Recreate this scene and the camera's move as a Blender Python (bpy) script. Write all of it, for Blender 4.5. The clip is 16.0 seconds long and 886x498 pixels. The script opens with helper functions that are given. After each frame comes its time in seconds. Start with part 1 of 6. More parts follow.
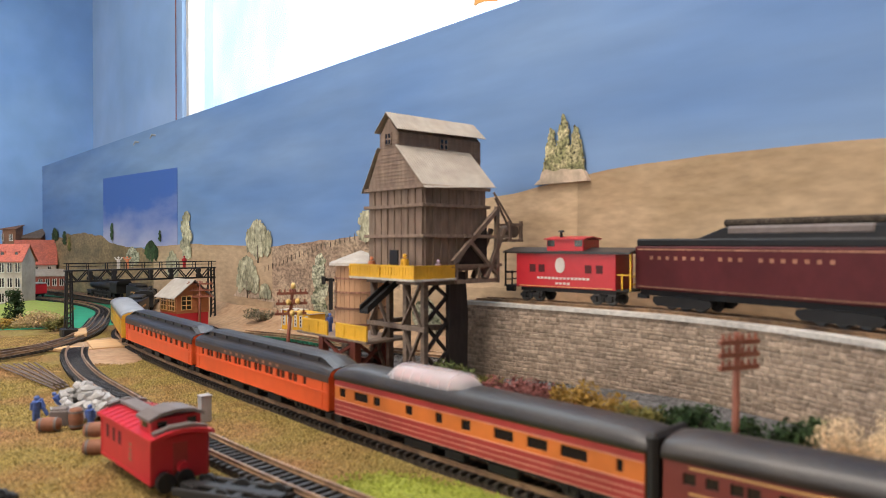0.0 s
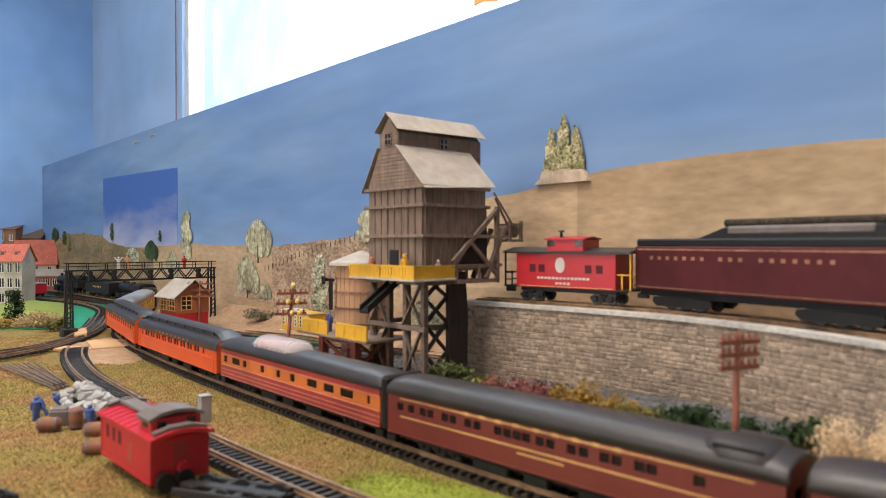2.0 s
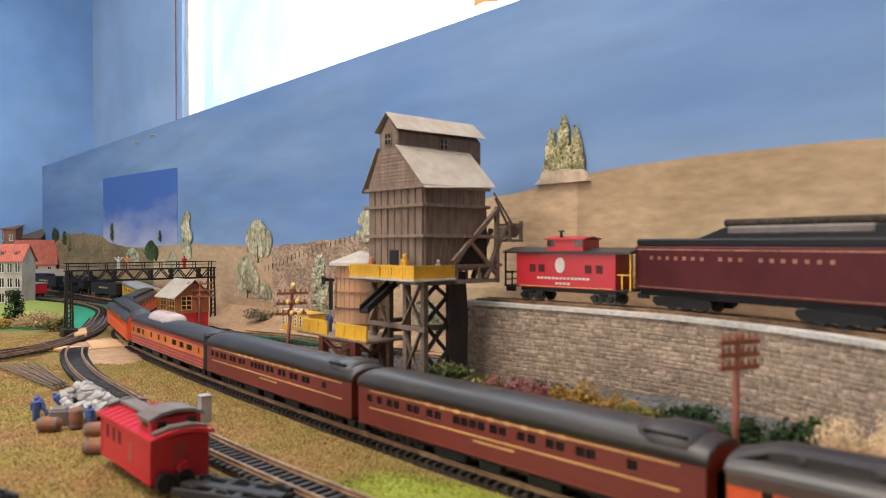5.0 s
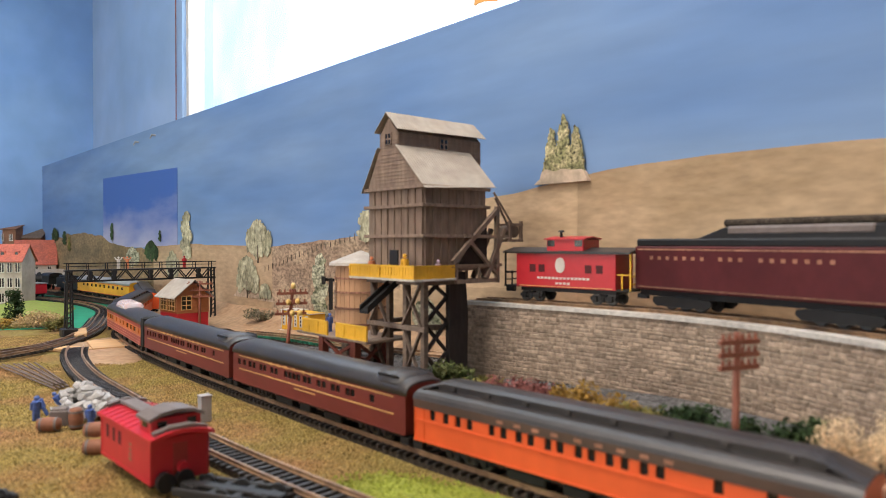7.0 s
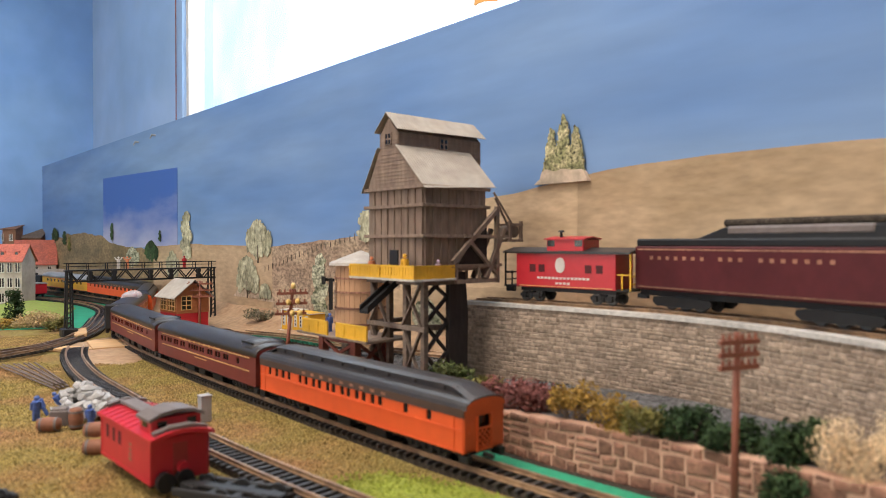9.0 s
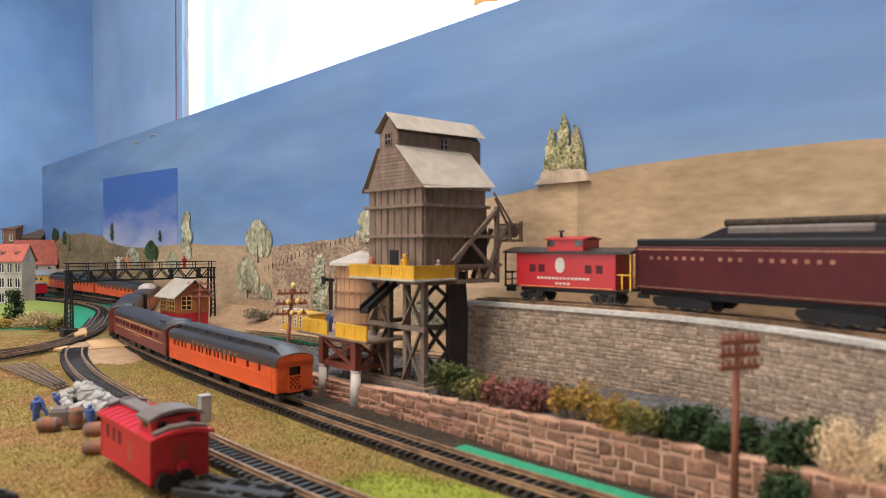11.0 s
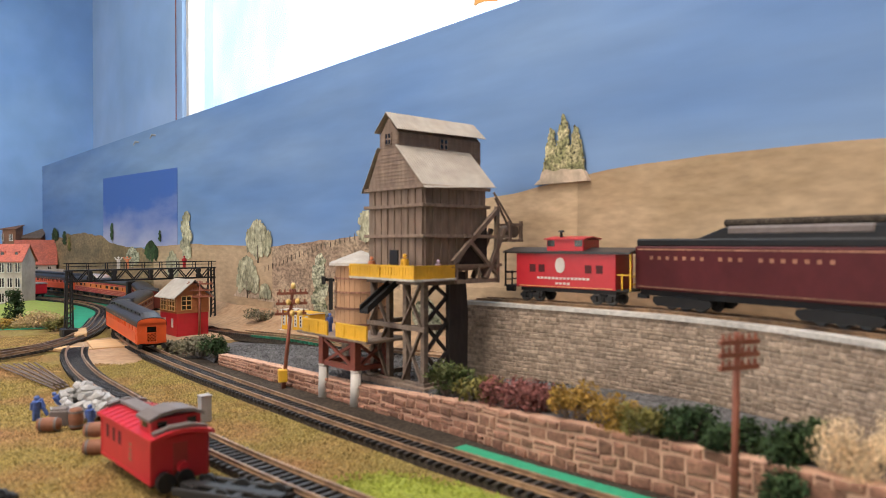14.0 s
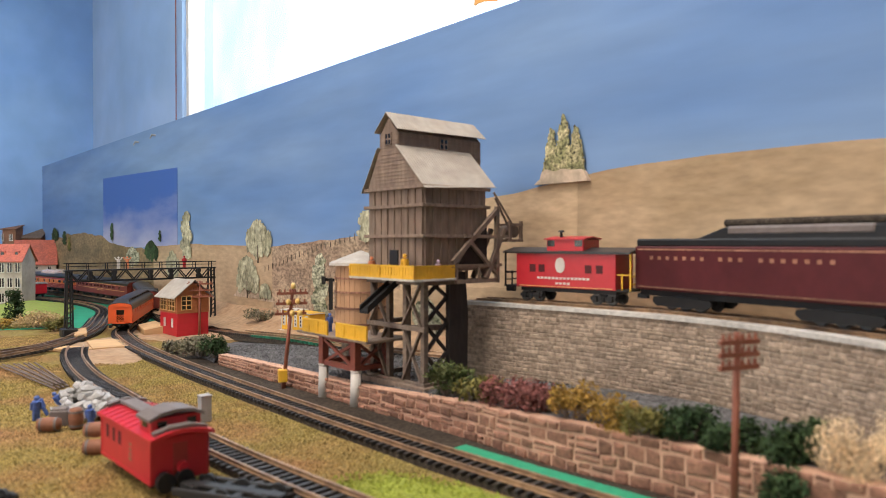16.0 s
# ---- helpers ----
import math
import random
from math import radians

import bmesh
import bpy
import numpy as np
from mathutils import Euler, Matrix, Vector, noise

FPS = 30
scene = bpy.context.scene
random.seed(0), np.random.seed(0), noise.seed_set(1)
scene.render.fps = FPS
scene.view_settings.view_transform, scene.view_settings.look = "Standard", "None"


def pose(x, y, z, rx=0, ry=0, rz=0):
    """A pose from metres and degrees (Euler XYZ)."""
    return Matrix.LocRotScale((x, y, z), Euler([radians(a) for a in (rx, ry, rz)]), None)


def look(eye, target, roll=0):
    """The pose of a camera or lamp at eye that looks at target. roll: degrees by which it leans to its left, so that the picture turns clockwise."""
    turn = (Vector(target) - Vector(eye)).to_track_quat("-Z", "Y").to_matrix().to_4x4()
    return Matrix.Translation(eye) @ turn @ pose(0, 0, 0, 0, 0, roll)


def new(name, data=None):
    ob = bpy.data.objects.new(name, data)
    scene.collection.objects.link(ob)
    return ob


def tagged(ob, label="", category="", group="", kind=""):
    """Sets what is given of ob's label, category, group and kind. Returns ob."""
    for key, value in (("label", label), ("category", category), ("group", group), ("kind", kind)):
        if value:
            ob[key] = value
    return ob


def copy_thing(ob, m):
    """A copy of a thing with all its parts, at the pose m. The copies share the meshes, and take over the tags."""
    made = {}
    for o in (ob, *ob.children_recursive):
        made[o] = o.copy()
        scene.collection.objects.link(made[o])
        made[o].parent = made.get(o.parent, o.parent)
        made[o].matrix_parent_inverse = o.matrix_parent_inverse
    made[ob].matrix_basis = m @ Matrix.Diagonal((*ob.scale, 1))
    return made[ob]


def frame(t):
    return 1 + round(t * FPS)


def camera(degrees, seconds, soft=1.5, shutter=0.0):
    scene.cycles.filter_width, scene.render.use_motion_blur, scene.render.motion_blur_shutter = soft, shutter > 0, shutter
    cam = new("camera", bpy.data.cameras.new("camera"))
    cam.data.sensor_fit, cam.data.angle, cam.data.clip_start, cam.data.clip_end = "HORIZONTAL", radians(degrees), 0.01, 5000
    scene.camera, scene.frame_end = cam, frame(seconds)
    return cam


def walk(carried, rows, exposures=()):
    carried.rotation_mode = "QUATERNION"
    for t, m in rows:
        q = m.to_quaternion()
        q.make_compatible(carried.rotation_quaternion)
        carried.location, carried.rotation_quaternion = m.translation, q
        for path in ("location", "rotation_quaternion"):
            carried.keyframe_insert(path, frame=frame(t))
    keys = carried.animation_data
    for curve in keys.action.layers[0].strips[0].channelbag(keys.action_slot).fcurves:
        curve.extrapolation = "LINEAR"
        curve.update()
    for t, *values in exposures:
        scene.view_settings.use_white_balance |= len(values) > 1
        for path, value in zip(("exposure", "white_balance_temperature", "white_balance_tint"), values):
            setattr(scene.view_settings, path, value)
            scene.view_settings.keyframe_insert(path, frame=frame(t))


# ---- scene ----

# All lengths below are in centimetres; CM turns them into metres. The layout is a 1:87 model railway.
CM = 0.01
EYE_Z = 13.8

# ---- camera ----
cam = camera(65.0, 16.0, soft=0.7)
STAND = pose(0, 0, EYE_Z * CM, 90 - 0.512, 0, 0)
walk(cam, [(0.0, STAND), (16.0, STAND)], exposures=[(0.0, 0.45), (16.0, 0.45)])
cam.data.dof.use_dof = True
cam.data.dof.focus_distance = 1.1
cam.data.dof.aperture_fstop = 10.5

# Wall axes: u runs along the backdrop to the far end, n runs square to it.
UX, UY, NX, NY = -0.665, 0.747, 0.747, 0.665


def un(u, n):
    return (u * UX + n * NX, u * UY + n * NY)


WALL_YAW = math.degrees(math.atan2(UY, UX))

# ---- light ----
world = bpy.data.worlds.new("sky_world")
scene.world = world
world.use_nodes = True
wn = world.node_tree
sky = wn.nodes.new("ShaderNodeTexSky")
sky.sky_type, sky.sun_disc = "NISHITA", False
sky.sun_elevation, sky.sun_rotation = radians(50), radians(40)
wn.links.new(sky.outputs[0], wn.nodes["Background"].inputs[0])
wn.nodes["Background"].inputs[1].default_value = 0.1


def area_lamp(name, m, sx, sy, power, colour):
    d = bpy.data.lights.new(name, "AREA")
    d.shape, d.size, d.size_y, d.energy, d.color = "RECTANGLE", sx, sy, power, colour
    ob = new(name, d)
    ob.matrix_world = m
    return ob


wx, wy = un(107, 70)
WINDOW_LAMP = area_lamp("window_daylight", look((wx * CM, wy * CM, 0.95), ((wx - NX * 100) * CM, (wy - NY * 100) * CM, 0.3)), 1.25, 1.0, 13.0, (0.80, 0.90, 1.0))
# Unseen overhead fill, added and placed to even out the brightness.
OVERHEAD_FILLS = []
for lx, ly, watt in ((-1.2, -0.8, 16.0), (-0.50, 0.12, 25.0)):
    OVERHEAD_FILLS.append(area_lamp("ceiling_light_glow", look((lx, ly, 1.60), (lx, ly, 0.0)), 1.2, 0.3, watt, (1.0, 0.89, 0.79)))

# Soft frontal fill added behind the camera; no window is known there.
bx, by = un(60, -350)
BACK_FILL_LAMP = area_lamp("back_window_daylight", look((bx * CM, by * CM, 0.62), (-0.1, 0.5, 0.1)), 3.4, 1.35, 38.0, (1.0, 0.93, 0.86))

# ---- helpers ----


def P(x, y, z=0.0, rz=0.0, rx=0.0, ry=0.0):
    return pose(x * CM, y * CM, z * CM, rx, ry, rz)


def part(name, bm, material, parent=None, label="", m=None, smooth=False):
    """Links a bmesh drawn in centimetres as one mesh object."""
    bm.transform(Matrix.Scale(CM, 4))
    if smooth:
        for f in bm.faces:
            f.smooth = True
    me = bpy.data.meshes.new(name)
    bm.to_mesh(me)
    bm.free()
    me.materials.append(material)
    ob = new(name, me)
    if parent is not None:
        ob.parent = parent
    if m is not None:
        ob.matrix_basis = m
    if label:
        tagged(ob, label)
    return ob


def again(ob, parent, m):
    """Another object on the same mesh."""
    o = new(ob.name.split(".")[0], ob.data)
    o.parent = parent
    o.matrix_basis = m
    return o


def thing(name, m, label, category, group="", kind=""):
    e = new(name, None)
    e.empty_display_size = 0.01
    e.matrix_basis = m
    return tagged(e, label, category, group, kind)


def box(bm, x0, x1, y0, y1, z0, z1, bevel=0.0, m=None):
    g = bmesh.ops.create_cube(bm, size=1.0)
    vs = g["verts"]
    for v in vs:
        v.co = Vector((x0 + (v.co.x + 0.5) * (x1 - x0), y0 + (v.co.y + 0.5) * (y1 - y0), z0 + (v.co.z + 0.5) * (z1 - z0)))
    if bevel:
        es = {e for v in vs for e in v.link_edges}
        r = bmesh.ops.bevel(bm, geom=list(es), offset=bevel, segments=1, affect="EDGES")
        vs = list({v for f in r["faces"] for v in f.verts} | {v for v in vs if v.is_valid})
    if m is not None:
        for v in vs:
            v.co = m @ v.co
    return bm


def bar(bm, a, b, w, h=None, up=(0, 0, 1)):
    """A square bar from a to b."""
    a, b = Vector(a), Vector(b)
    d = b - a
    h = w if h is None else h
    z = d.normalized()
    x = z.cross(Vector(up))
    if x.length < 1e-4:
        x = z.cross(Vector((1, 0, 0)))
    x.normalize()
    y = x.cross(z)
    vs = []
    for q in (a, b):
        for sx, sy in ((-1, -1), (1, -1), (1, 1), (-1, 1)):
            vs.append(bm.verts.new(q + x * sx * w / 2 + y * sy * h / 2))
    for i in range(4):
        j = (i + 1) % 4
        bm.faces.new((vs[i], vs[j], vs[4 + j], vs[4 + i]))
    bm.faces.new((vs[3], vs[2], vs[1], vs[0]))
    bm.faces.new(vs[4:8])
    return bm


def rod(bm, a, b, r0, r1=None, n=10):
    a, b = Vector(a), Vector(b)
    d = b - a
    r1 = r0 if r1 is None else r1
    m = Matrix.Translation((a + b) / 2) @ d.to_track_quat("Z", "Y").to_matrix().to_4x4()
    bmesh.ops.create_cone(bm, cap_ends=True, segments=n, radius1=r0, radius2=max(r1, 1e-4), depth=d.length, matrix=m)
    return bm


def ball(bm, c, r, sub=2, squash=(1, 1, 1)):
    m = Matrix.Translation(c) @ Matrix.Diagonal((r * squash[0], r * squash[1], r * squash[2], 1))
    bmesh.ops.create_icosphere(bm, subdivisions=sub, radius=1.0, matrix=m)
    return bm


def loft(bm, rings, cap=True, closed=True):
    """Skins a list of rings of points."""
    vv = [[bm.verts.new(p) for p in r] for r in rings]
    n = len(vv[0])
    for a, b in zip(vv[:-1], vv[1:]):
        for i in range(n if closed else n - 1):
            j = (i + 1) % n
            bm.faces.new((a[i], a[j], b[j], b[i]))
    if cap:
        bm.faces.new(vv[0][::-1])
        bm.faces.new(vv[-1])
    bmesh.ops.recalc_face_normals(bm, faces=bm.faces)
    return bm


def plate(bm, outline, thick, m=None):
    """A flat plate in the x z plane with that outline, reaching to -thick in y."""
    rings = [[Vector((x, y, z)) for x, z in outline] for y in (0.0, -thick)]
    if m is not None:
        rings = [[m @ p for p in r] for r in rings]
    return loft(bm, rings)


def spline(points, n=12):
    c = np.array(points, float)
    p = np.vstack([2 * c[0] - c[1], c, 2 * c[-1] - c[-2]])
    out = []
    for i in range(1, len(p) - 2):
        a, b, q, r = p[i - 1:i + 3]
        for k in range(n):
            t = k / n
            out.append(0.5 * (2 * b + (q - a) * t + (2 * a - 5 * b + 4 * q - r) * t * t + (3 * b - a - 3 * q + r) * t ** 3))
    out.append(c[-1])
    return np.array(out)


class Line:
    """A smooth way through control points, met by its length."""

    def __init__(self, points):
        self.p = spline(points)
        self.s = np.concatenate([[0], np.cumsum(np.linalg.norm(np.diff(self.p, axis=0), axis=1))])
        self.length = float(self.s[-1])

    def at(self, s):
        if s < 0:
            d = self.p[0] - self.p[1]
            return Vector(self.p[0] + d / np.linalg.norm(d) * -s)
        return Vector([float(np.interp(s, self.s, self.p[:, k])) for k in range(3)])

    def way(self, s):
        return (self.at(s + 0.3) - self.at(s - 0.3)).normalized()

    def side(self, s):
        w = self.way(s)
        return Vector((-w.y, w.x, 0)).normalized()


# ---- materials ----


def material(name, colour, rough=0.6, metal=0.0, scale=300.0, var=0.25, bump=0.15, second=None, big=25.0, spec=0.5, island=0.0, stretch=(1, 1, 1), glow=0.0):
    """Paint with grain at two scales. second: the colour of wear and stains."""
    m = bpy.data.materials.new(name)
    m.use_nodes = True
    t = m.node_tree
    b = t.nodes["Principled BSDF"]
    co = t.nodes.new("ShaderNodeTexCoord")
    mp = t.nodes.new("ShaderNodeMapping")
    mp.inputs["Scale"].default_value = stretch
    t.links.new(co.outputs["Object"], mp.inputs["Vector"])
    fine = t.nodes.new("ShaderNodeTexNoise")
    fine.inputs["Scale"].default_value, fine.inputs["Detail"].default_value = scale, 4
    wide = t.nodes.new("ShaderNodeTexNoise")
    wide.inputs["Scale"].default_value, wide.inputs["Detail"].default_value = big, 3
    for n in (fine, wide):
        t.links.new(mp.outputs[0], n.inputs["Vector"])
    ramp = t.nodes.new("ShaderNodeMapRange")
    ramp.inputs["From Min"].default_value, ramp.inputs["From Max"].default_value = 0.3, 0.7
    ramp.inputs["To Min"].default_value, ramp.inputs["To Max"].default_value = 1 - var, 1 + var
    t.links.new(fine.outputs["Fac"], ramp.inputs["Value"])
    mix = t.nodes.new("ShaderNodeMix")
    mix.data_type = "RGBA"
    second = second or tuple(c * 0.75 for c in colour)
    mix.inputs[6].default_value, mix.inputs[7].default_value = (*colour, 1), (*second, 1)
    r2 = t.nodes.new("ShaderNodeMapRange")
    r2.inputs["From Min"].default_value, r2.inputs["From Max"].default_value = 0.42, 0.66
    t.links.new(wide.outputs["Fac"], r2.inputs["Value"])
    t.links.new(r2.outputs[0], mix.inputs[0])
    mul = t.nodes.new("ShaderNodeVectorMath")
    mul.operation = "SCALE"
    t.links.new(mix.outputs[2], mul.inputs[0])
    fac = ramp.outputs[0]
    if island:
        info = t.nodes.new("ShaderNodeObjectInfo")
        geo = t.nodes.new("ShaderNodeNewGeometry")
        add = t.nodes.new("ShaderNodeMath")
        add.operation = "ADD"
        t.links.new(info.outputs["Random"], add.inputs[0])
        t.links.new(geo.outputs["Random Per Island"], add.inputs[1])
        fr = t.nodes.new("ShaderNodeMath")
        fr.operation = "FRACT"
        t.links.new(add.outputs[0], fr.inputs[0])
        rr = t.nodes.new("ShaderNodeMapRange")
        rr.inputs["To Min"].default_value, rr.inputs["To Max"].default_value = 1 - island, 1 + island
        t.links.new(fr.outputs[0], rr.inputs["Value"])
        m2 = t.nodes.new("ShaderNodeMath")
        m2.operation = "MULTIPLY"
        t.links.new(fac, m2.inputs[0])
        t.links.new(rr.outputs[0], m2.inputs[1])
        fac = m2.outputs[0]
    t.links.new(fac, mul.inputs["Scale"])
    t.links.new(mul.outputs[0], b.inputs["Base Color"])
    b.inputs["Roughness"].default_value, b.inputs["Metallic"].default_value = rough, metal
    b.inputs["Specular IOR Level"].default_value = spec
    if bump:
        bp = t.nodes.new("ShaderNodeBump")
        bp.inputs["Strength"].default_value, bp.inputs["Distance"].default_value = bump, 0.0006
        t.links.new(fine.outputs["Fac"], bp.inputs["Height"])
        t.links.new(bp.outputs[0], b.inputs["Normal"])
    if glow:
        t.links.new(mul.outputs[0], b.inputs["Emission Color"])
        b.inputs["Emission Strength"].default_value = glow
    return m


def glass(name, colour, rough=0.05, alpha=0.25):
    m = bpy.data.materials.new(name)
    m.use_nodes = True
    b = m.node_tree.nodes["Principled BSDF"]
    b.inputs["Base Color"].default_value = (*colour, 1)
    b.inputs["Roughness"].default_value, b.inputs["Alpha"].default_value = rough, alpha
    return m


M = {}
M["backdrop"] = material("painted_blue_backdrop", (0.112, 0.216, 0.44), 0.75, scale=22, var=0.10, bump=0, second=(0.188, 0.298, 0.49), big=5.0, stretch=(0.28, 1, 1.5))
M["endwall"] = material("painted_blue_end_wall", (0.19, 0.36, 0.68), 0.8, scale=7, var=0.10, bump=0, second=(0.30, 0.50, 0.80), big=1.6)
M["upperwall"] = material("pale_blue_upper_wall", (0.27, 0.42, 0.66), 0.8, scale=7, var=0.08, bump=0, second=(0.34, 0.47, 0.66), big=2)
M["grass"] = material("dry_grass_scatter", (0.22, 0.165, 0.055), 0.95, scale=420, var=0.55, bump=1.0, second=(0.235, 0.13, 0.056), big=13, spec=0.1)
M["greengrass"] = material("bright_green_scatter", (0.25, 0.28, 0.05), 0.95, scale=420, var=0.35, bump=0.9, second=(0.22, 0.23, 0.05), big=30, spec=0.1)
M["baize"] = material("green_baize_paint", (0.02, 0.30, 0.16), 0.7, scale=300, var=0.15, bump=0.2, second=(0.02, 0.25, 0.13))
M["lawn"] = material("pale_green_lawn_mat", (0.25, 0.28, 0.06), 0.95, scale=350, var=0.2, bump=0.5, second=(0.25, 0.33, 0.05))
M["plaster"] = material("sandy_plaster", (0.38, 0.25, 0.148), 0.9, scale=120, var=0.2, bump=0.5, second=(0.34, 0.205, 0.115), big=20)
M["gravel"] = material("dark_grey_gravel", (0.115, 0.11, 0.112), 0.9, scale=330, var=0.85, bump=1.0, second=(0.08, 0.078, 0.08), big=40, spec=0.3)
M["ballast"] = material("dark_ballast", (0.055, 0.043, 0.033), 0.95, scale=420, var=0.6, bump=1.0, spec=0.2)
M["tie"] = material("dark_brown_sleeper", (0.030, 0.025, 0.023), 0.45, scale=300, var=0.4, island=0.45)
M["greentie"] = material("green_sleeper", (0.02, 0.16, 0.09), 0.8, scale=300, var=0.3, island=0.3)
M["rail"] = material("rusty_brass_rail", (0.34, 0.215, 0.125), 0.36, 0.2, scale=200, var=0.3, bump=0.05, second=(0.19, 0.12, 0.08), big=60)
M["stone"] = material("brown_sandstone", (0.265, 0.132, 0.085), 0.9, scale=350, var=0.35, bump=0.8, second=(0.22, 0.105, 0.07), big=120, island=0.35)
M["mortar"] = material("pink_mortar", (0.60, 0.36, 0.25), 0.9, scale=300, var=0.15, bump=0.4)
M["greystone"] = material("grey_ashlar", (0.34, 0.258, 0.193), 0.95, scale=300, var=0.3, bump=0.6, second=(0.27, 0.205, 0.157), big=45, island=0.30, spec=0.25)
M["greymortar"] = material("grey_mortar", (0.33, 0.262, 0.20), 0.9, scale=300, var=0.2, bump=0.3)
M["cap"] = material("pale_grey_coping", (0.52, 0.49, 0.45), 0.85, scale=250, var=0.2, bump=0.4)
M["hill"] = material("tan_hill_print", (0.44, 0.315, 0.195), 0.85, scale=60, var=0.16, bump=0, second=(0.345, 0.24, 0.14), big=9, stretch=(1, 1, 3))
M["scrub"] = material("brown_scrub_print", (0.27, 0.185, 0.125), 0.85, scale=190, var=0.5, bump=0, second=(0.39, 0.285, 0.19), big=26, stretch=(1, 1, 1.6))
M["tower"] = material("weathered_brown_boards", (0.188, 0.13, 0.098), 0.8, scale=250, var=0.25, bump=0.4, second=(0.215, 0.157, 0.117), big=60, stretch=(1, 1, 0.25), island=0.12)
M["trestle"] = material("dark_trestle_timber", (0.15, 0.112, 0.09), 0.8, scale=250, var=0.3, bump=0.4, second=(0.18, 0.135, 0.10), big=60, island=0.15)
M["tinroof"] = material("pale_tin_roof", (0.39, 0.345, 0.29), 0.6, scale=150, var=0.1, bump=0.1, second=(0.33, 0.285, 0.235), big=40)
M["yellow"] = material("yellow_plastic_rail", (0.75, 0.42, 0.03), 0.5, scale=200, var=0.08, bump=0.05)
M["redtimber"] = material("red_brown_plastic", (0.22, 0.06, 0.038), 0.55, scale=200, var=0.15, bump=0.1)
M["white"] = material("off_white_plaster", (0.62, 0.58, 0.53), 0.8, scale=150, var=0.08, bump=0.2)
M["black"] = material("black_plastic", (0.014, 0.013, 0.013), 0.5, scale=200, var=0.2, bump=0.05, spec=0.35)
M["orange"] = material("orange_coach_paint", (0.68, 0.10, 0.022), 0.42, scale=120, var=0.05, bump=0.03, second=(0.62, 0.09, 0.02), big=20)
M["brownband"] = material("brown_letterboard", (0.075, 0.042, 0.028), 0.5, scale=120, var=0.1, bump=0.03)
M["coachroof"] = material("dark_grey_coach_roof", (0.030, 0.027, 0.028), 0.42, scale=900, var=0.25, bump=0.12, second=(0.042, 0.036, 0.034), big=30)
M["maroon"] = material("maroon_coach_paint", (0.155, 0.027, 0.019), 0.42, scale=120, var=0.06, bump=0.03, second=(0.135, 0.024, 0.017), big=20)
M["gold"] = material("gold_lining", (0.62, 0.36, 0.13), 0.45, scale=150, var=0.08, bump=0)
M["domeorange"] = material("amber_coach_band", (0.60, 0.165, 0.03), 0.4, scale=120, var=0.05, bump=0.02)
M["domered"] = material("crimson_coach_skirt", (0.33, 0.035, 0.03), 0.42, scale=120, var=0.06, bump=0.02)
M["pinkline"] = material("pale_lining", (0.62, 0.28, 0.20), 0.5, scale=120, var=0.05, bump=0)
M["pane"] = material("dark_window_pane", (0.018, 0.014, 0.012), 0.15, scale=100, var=0.2, bump=0)
M["dome"] = glass("clear_dome_plastic", (0.92, 0.86, 0.88), 0.10, 0.34)
M["domeseat"] = material("pink_dome_interior", (0.62, 0.22, 0.20), 0.6, scale=200, var=0.2, bump=0)
M["coachyellow"] = material("yellow_coach_paint", (0.66, 0.36, 0.03), 0.42, scale=120, var=0.06, bump=0.02)
M["coachgrey"] = material("grey_coach_roof", (0.33, 0.34, 0.36), 0.45, scale=120, var=0.08, bump=0.02)
M["cabred"] = material("red_caboose_plastic", (0.47, 0.018, 0.028), 0.38, scale=150, var=0.05, bump=0.03, second=(0.42, 0.016, 0.026), big=30)
M["tendermaroon"] = material("dark_maroon_tender_paint", (0.085, 0.0165, 0.019), 0.55, scale=150, var=0.08, bump=0.03, spec=0.25)
M["greyroof"] = material("grey_plastic_walkway", (0.155, 0.125, 0.115), 0.6, scale=200, var=0.15, bump=0.1)
M["steel"] = material("dark_wheel_metal", (0.07, 0.065, 0.06), 0.4, 0.5, scale=200, var=0.15, bump=0.05)
M["dimgold"] = material("faded_gold_lettering", (0.33, 0.15, 0.09), 0.5, scale=150, var=0.15, bump=0)
M["panered"] = material("red_brown_window_pane", (0.11, 0.032, 0.018), 0.25, scale=100, var=0.2, bump=0)
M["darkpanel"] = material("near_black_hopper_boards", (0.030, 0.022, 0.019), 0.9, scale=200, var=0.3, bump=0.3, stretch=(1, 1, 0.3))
M["boxgrey"] = material("grey_cabinet_paint", (0.36, 0.34, 0.33), 0.6, scale=200, var=0.1, bump=0.05)

# ---- structure ----
WALLM = pose(0, 0, 0, 0, 0, math.degrees(math.atan2(-UY, -UX)))


def ubox(bm, u0, u1, n0, n1, z0, z1):
    return box(bm, -u1, -u0, n0, n1, z0, z1)


def structure(name, bm, mat, label="", m=None, kind="structure"):
    ob = part(name, bm, mat, None, "", m)
    return tagged(ob, label, "", "", kind)


def wall_piece(name, mat, label, *dims):
    bm = bmesh.new()
    for d in dims:
        ubox(bm, *d)
    return structure(name, bm, mat, label, WALLM)


M["room"] = material("room_plaster", (0.62, 0.60, 0.56), 0.85, scale=40, var=0.05, bump=0.1, big=2)
M["floorboards"] = material("brown_floor", (0.22, 0.15, 0.10), 0.6, scale=60, var=0.2, bump=0.1, big=4)
wall_piece("floor", M["floorboards"], "brown room floor below the layout", (-330, 262, -360, 75, -100, -95))
wall_piece("ceiling", M["room"], "plain pale plaster ceiling of the room", (-330, 262, -360, 75, 165, 170))
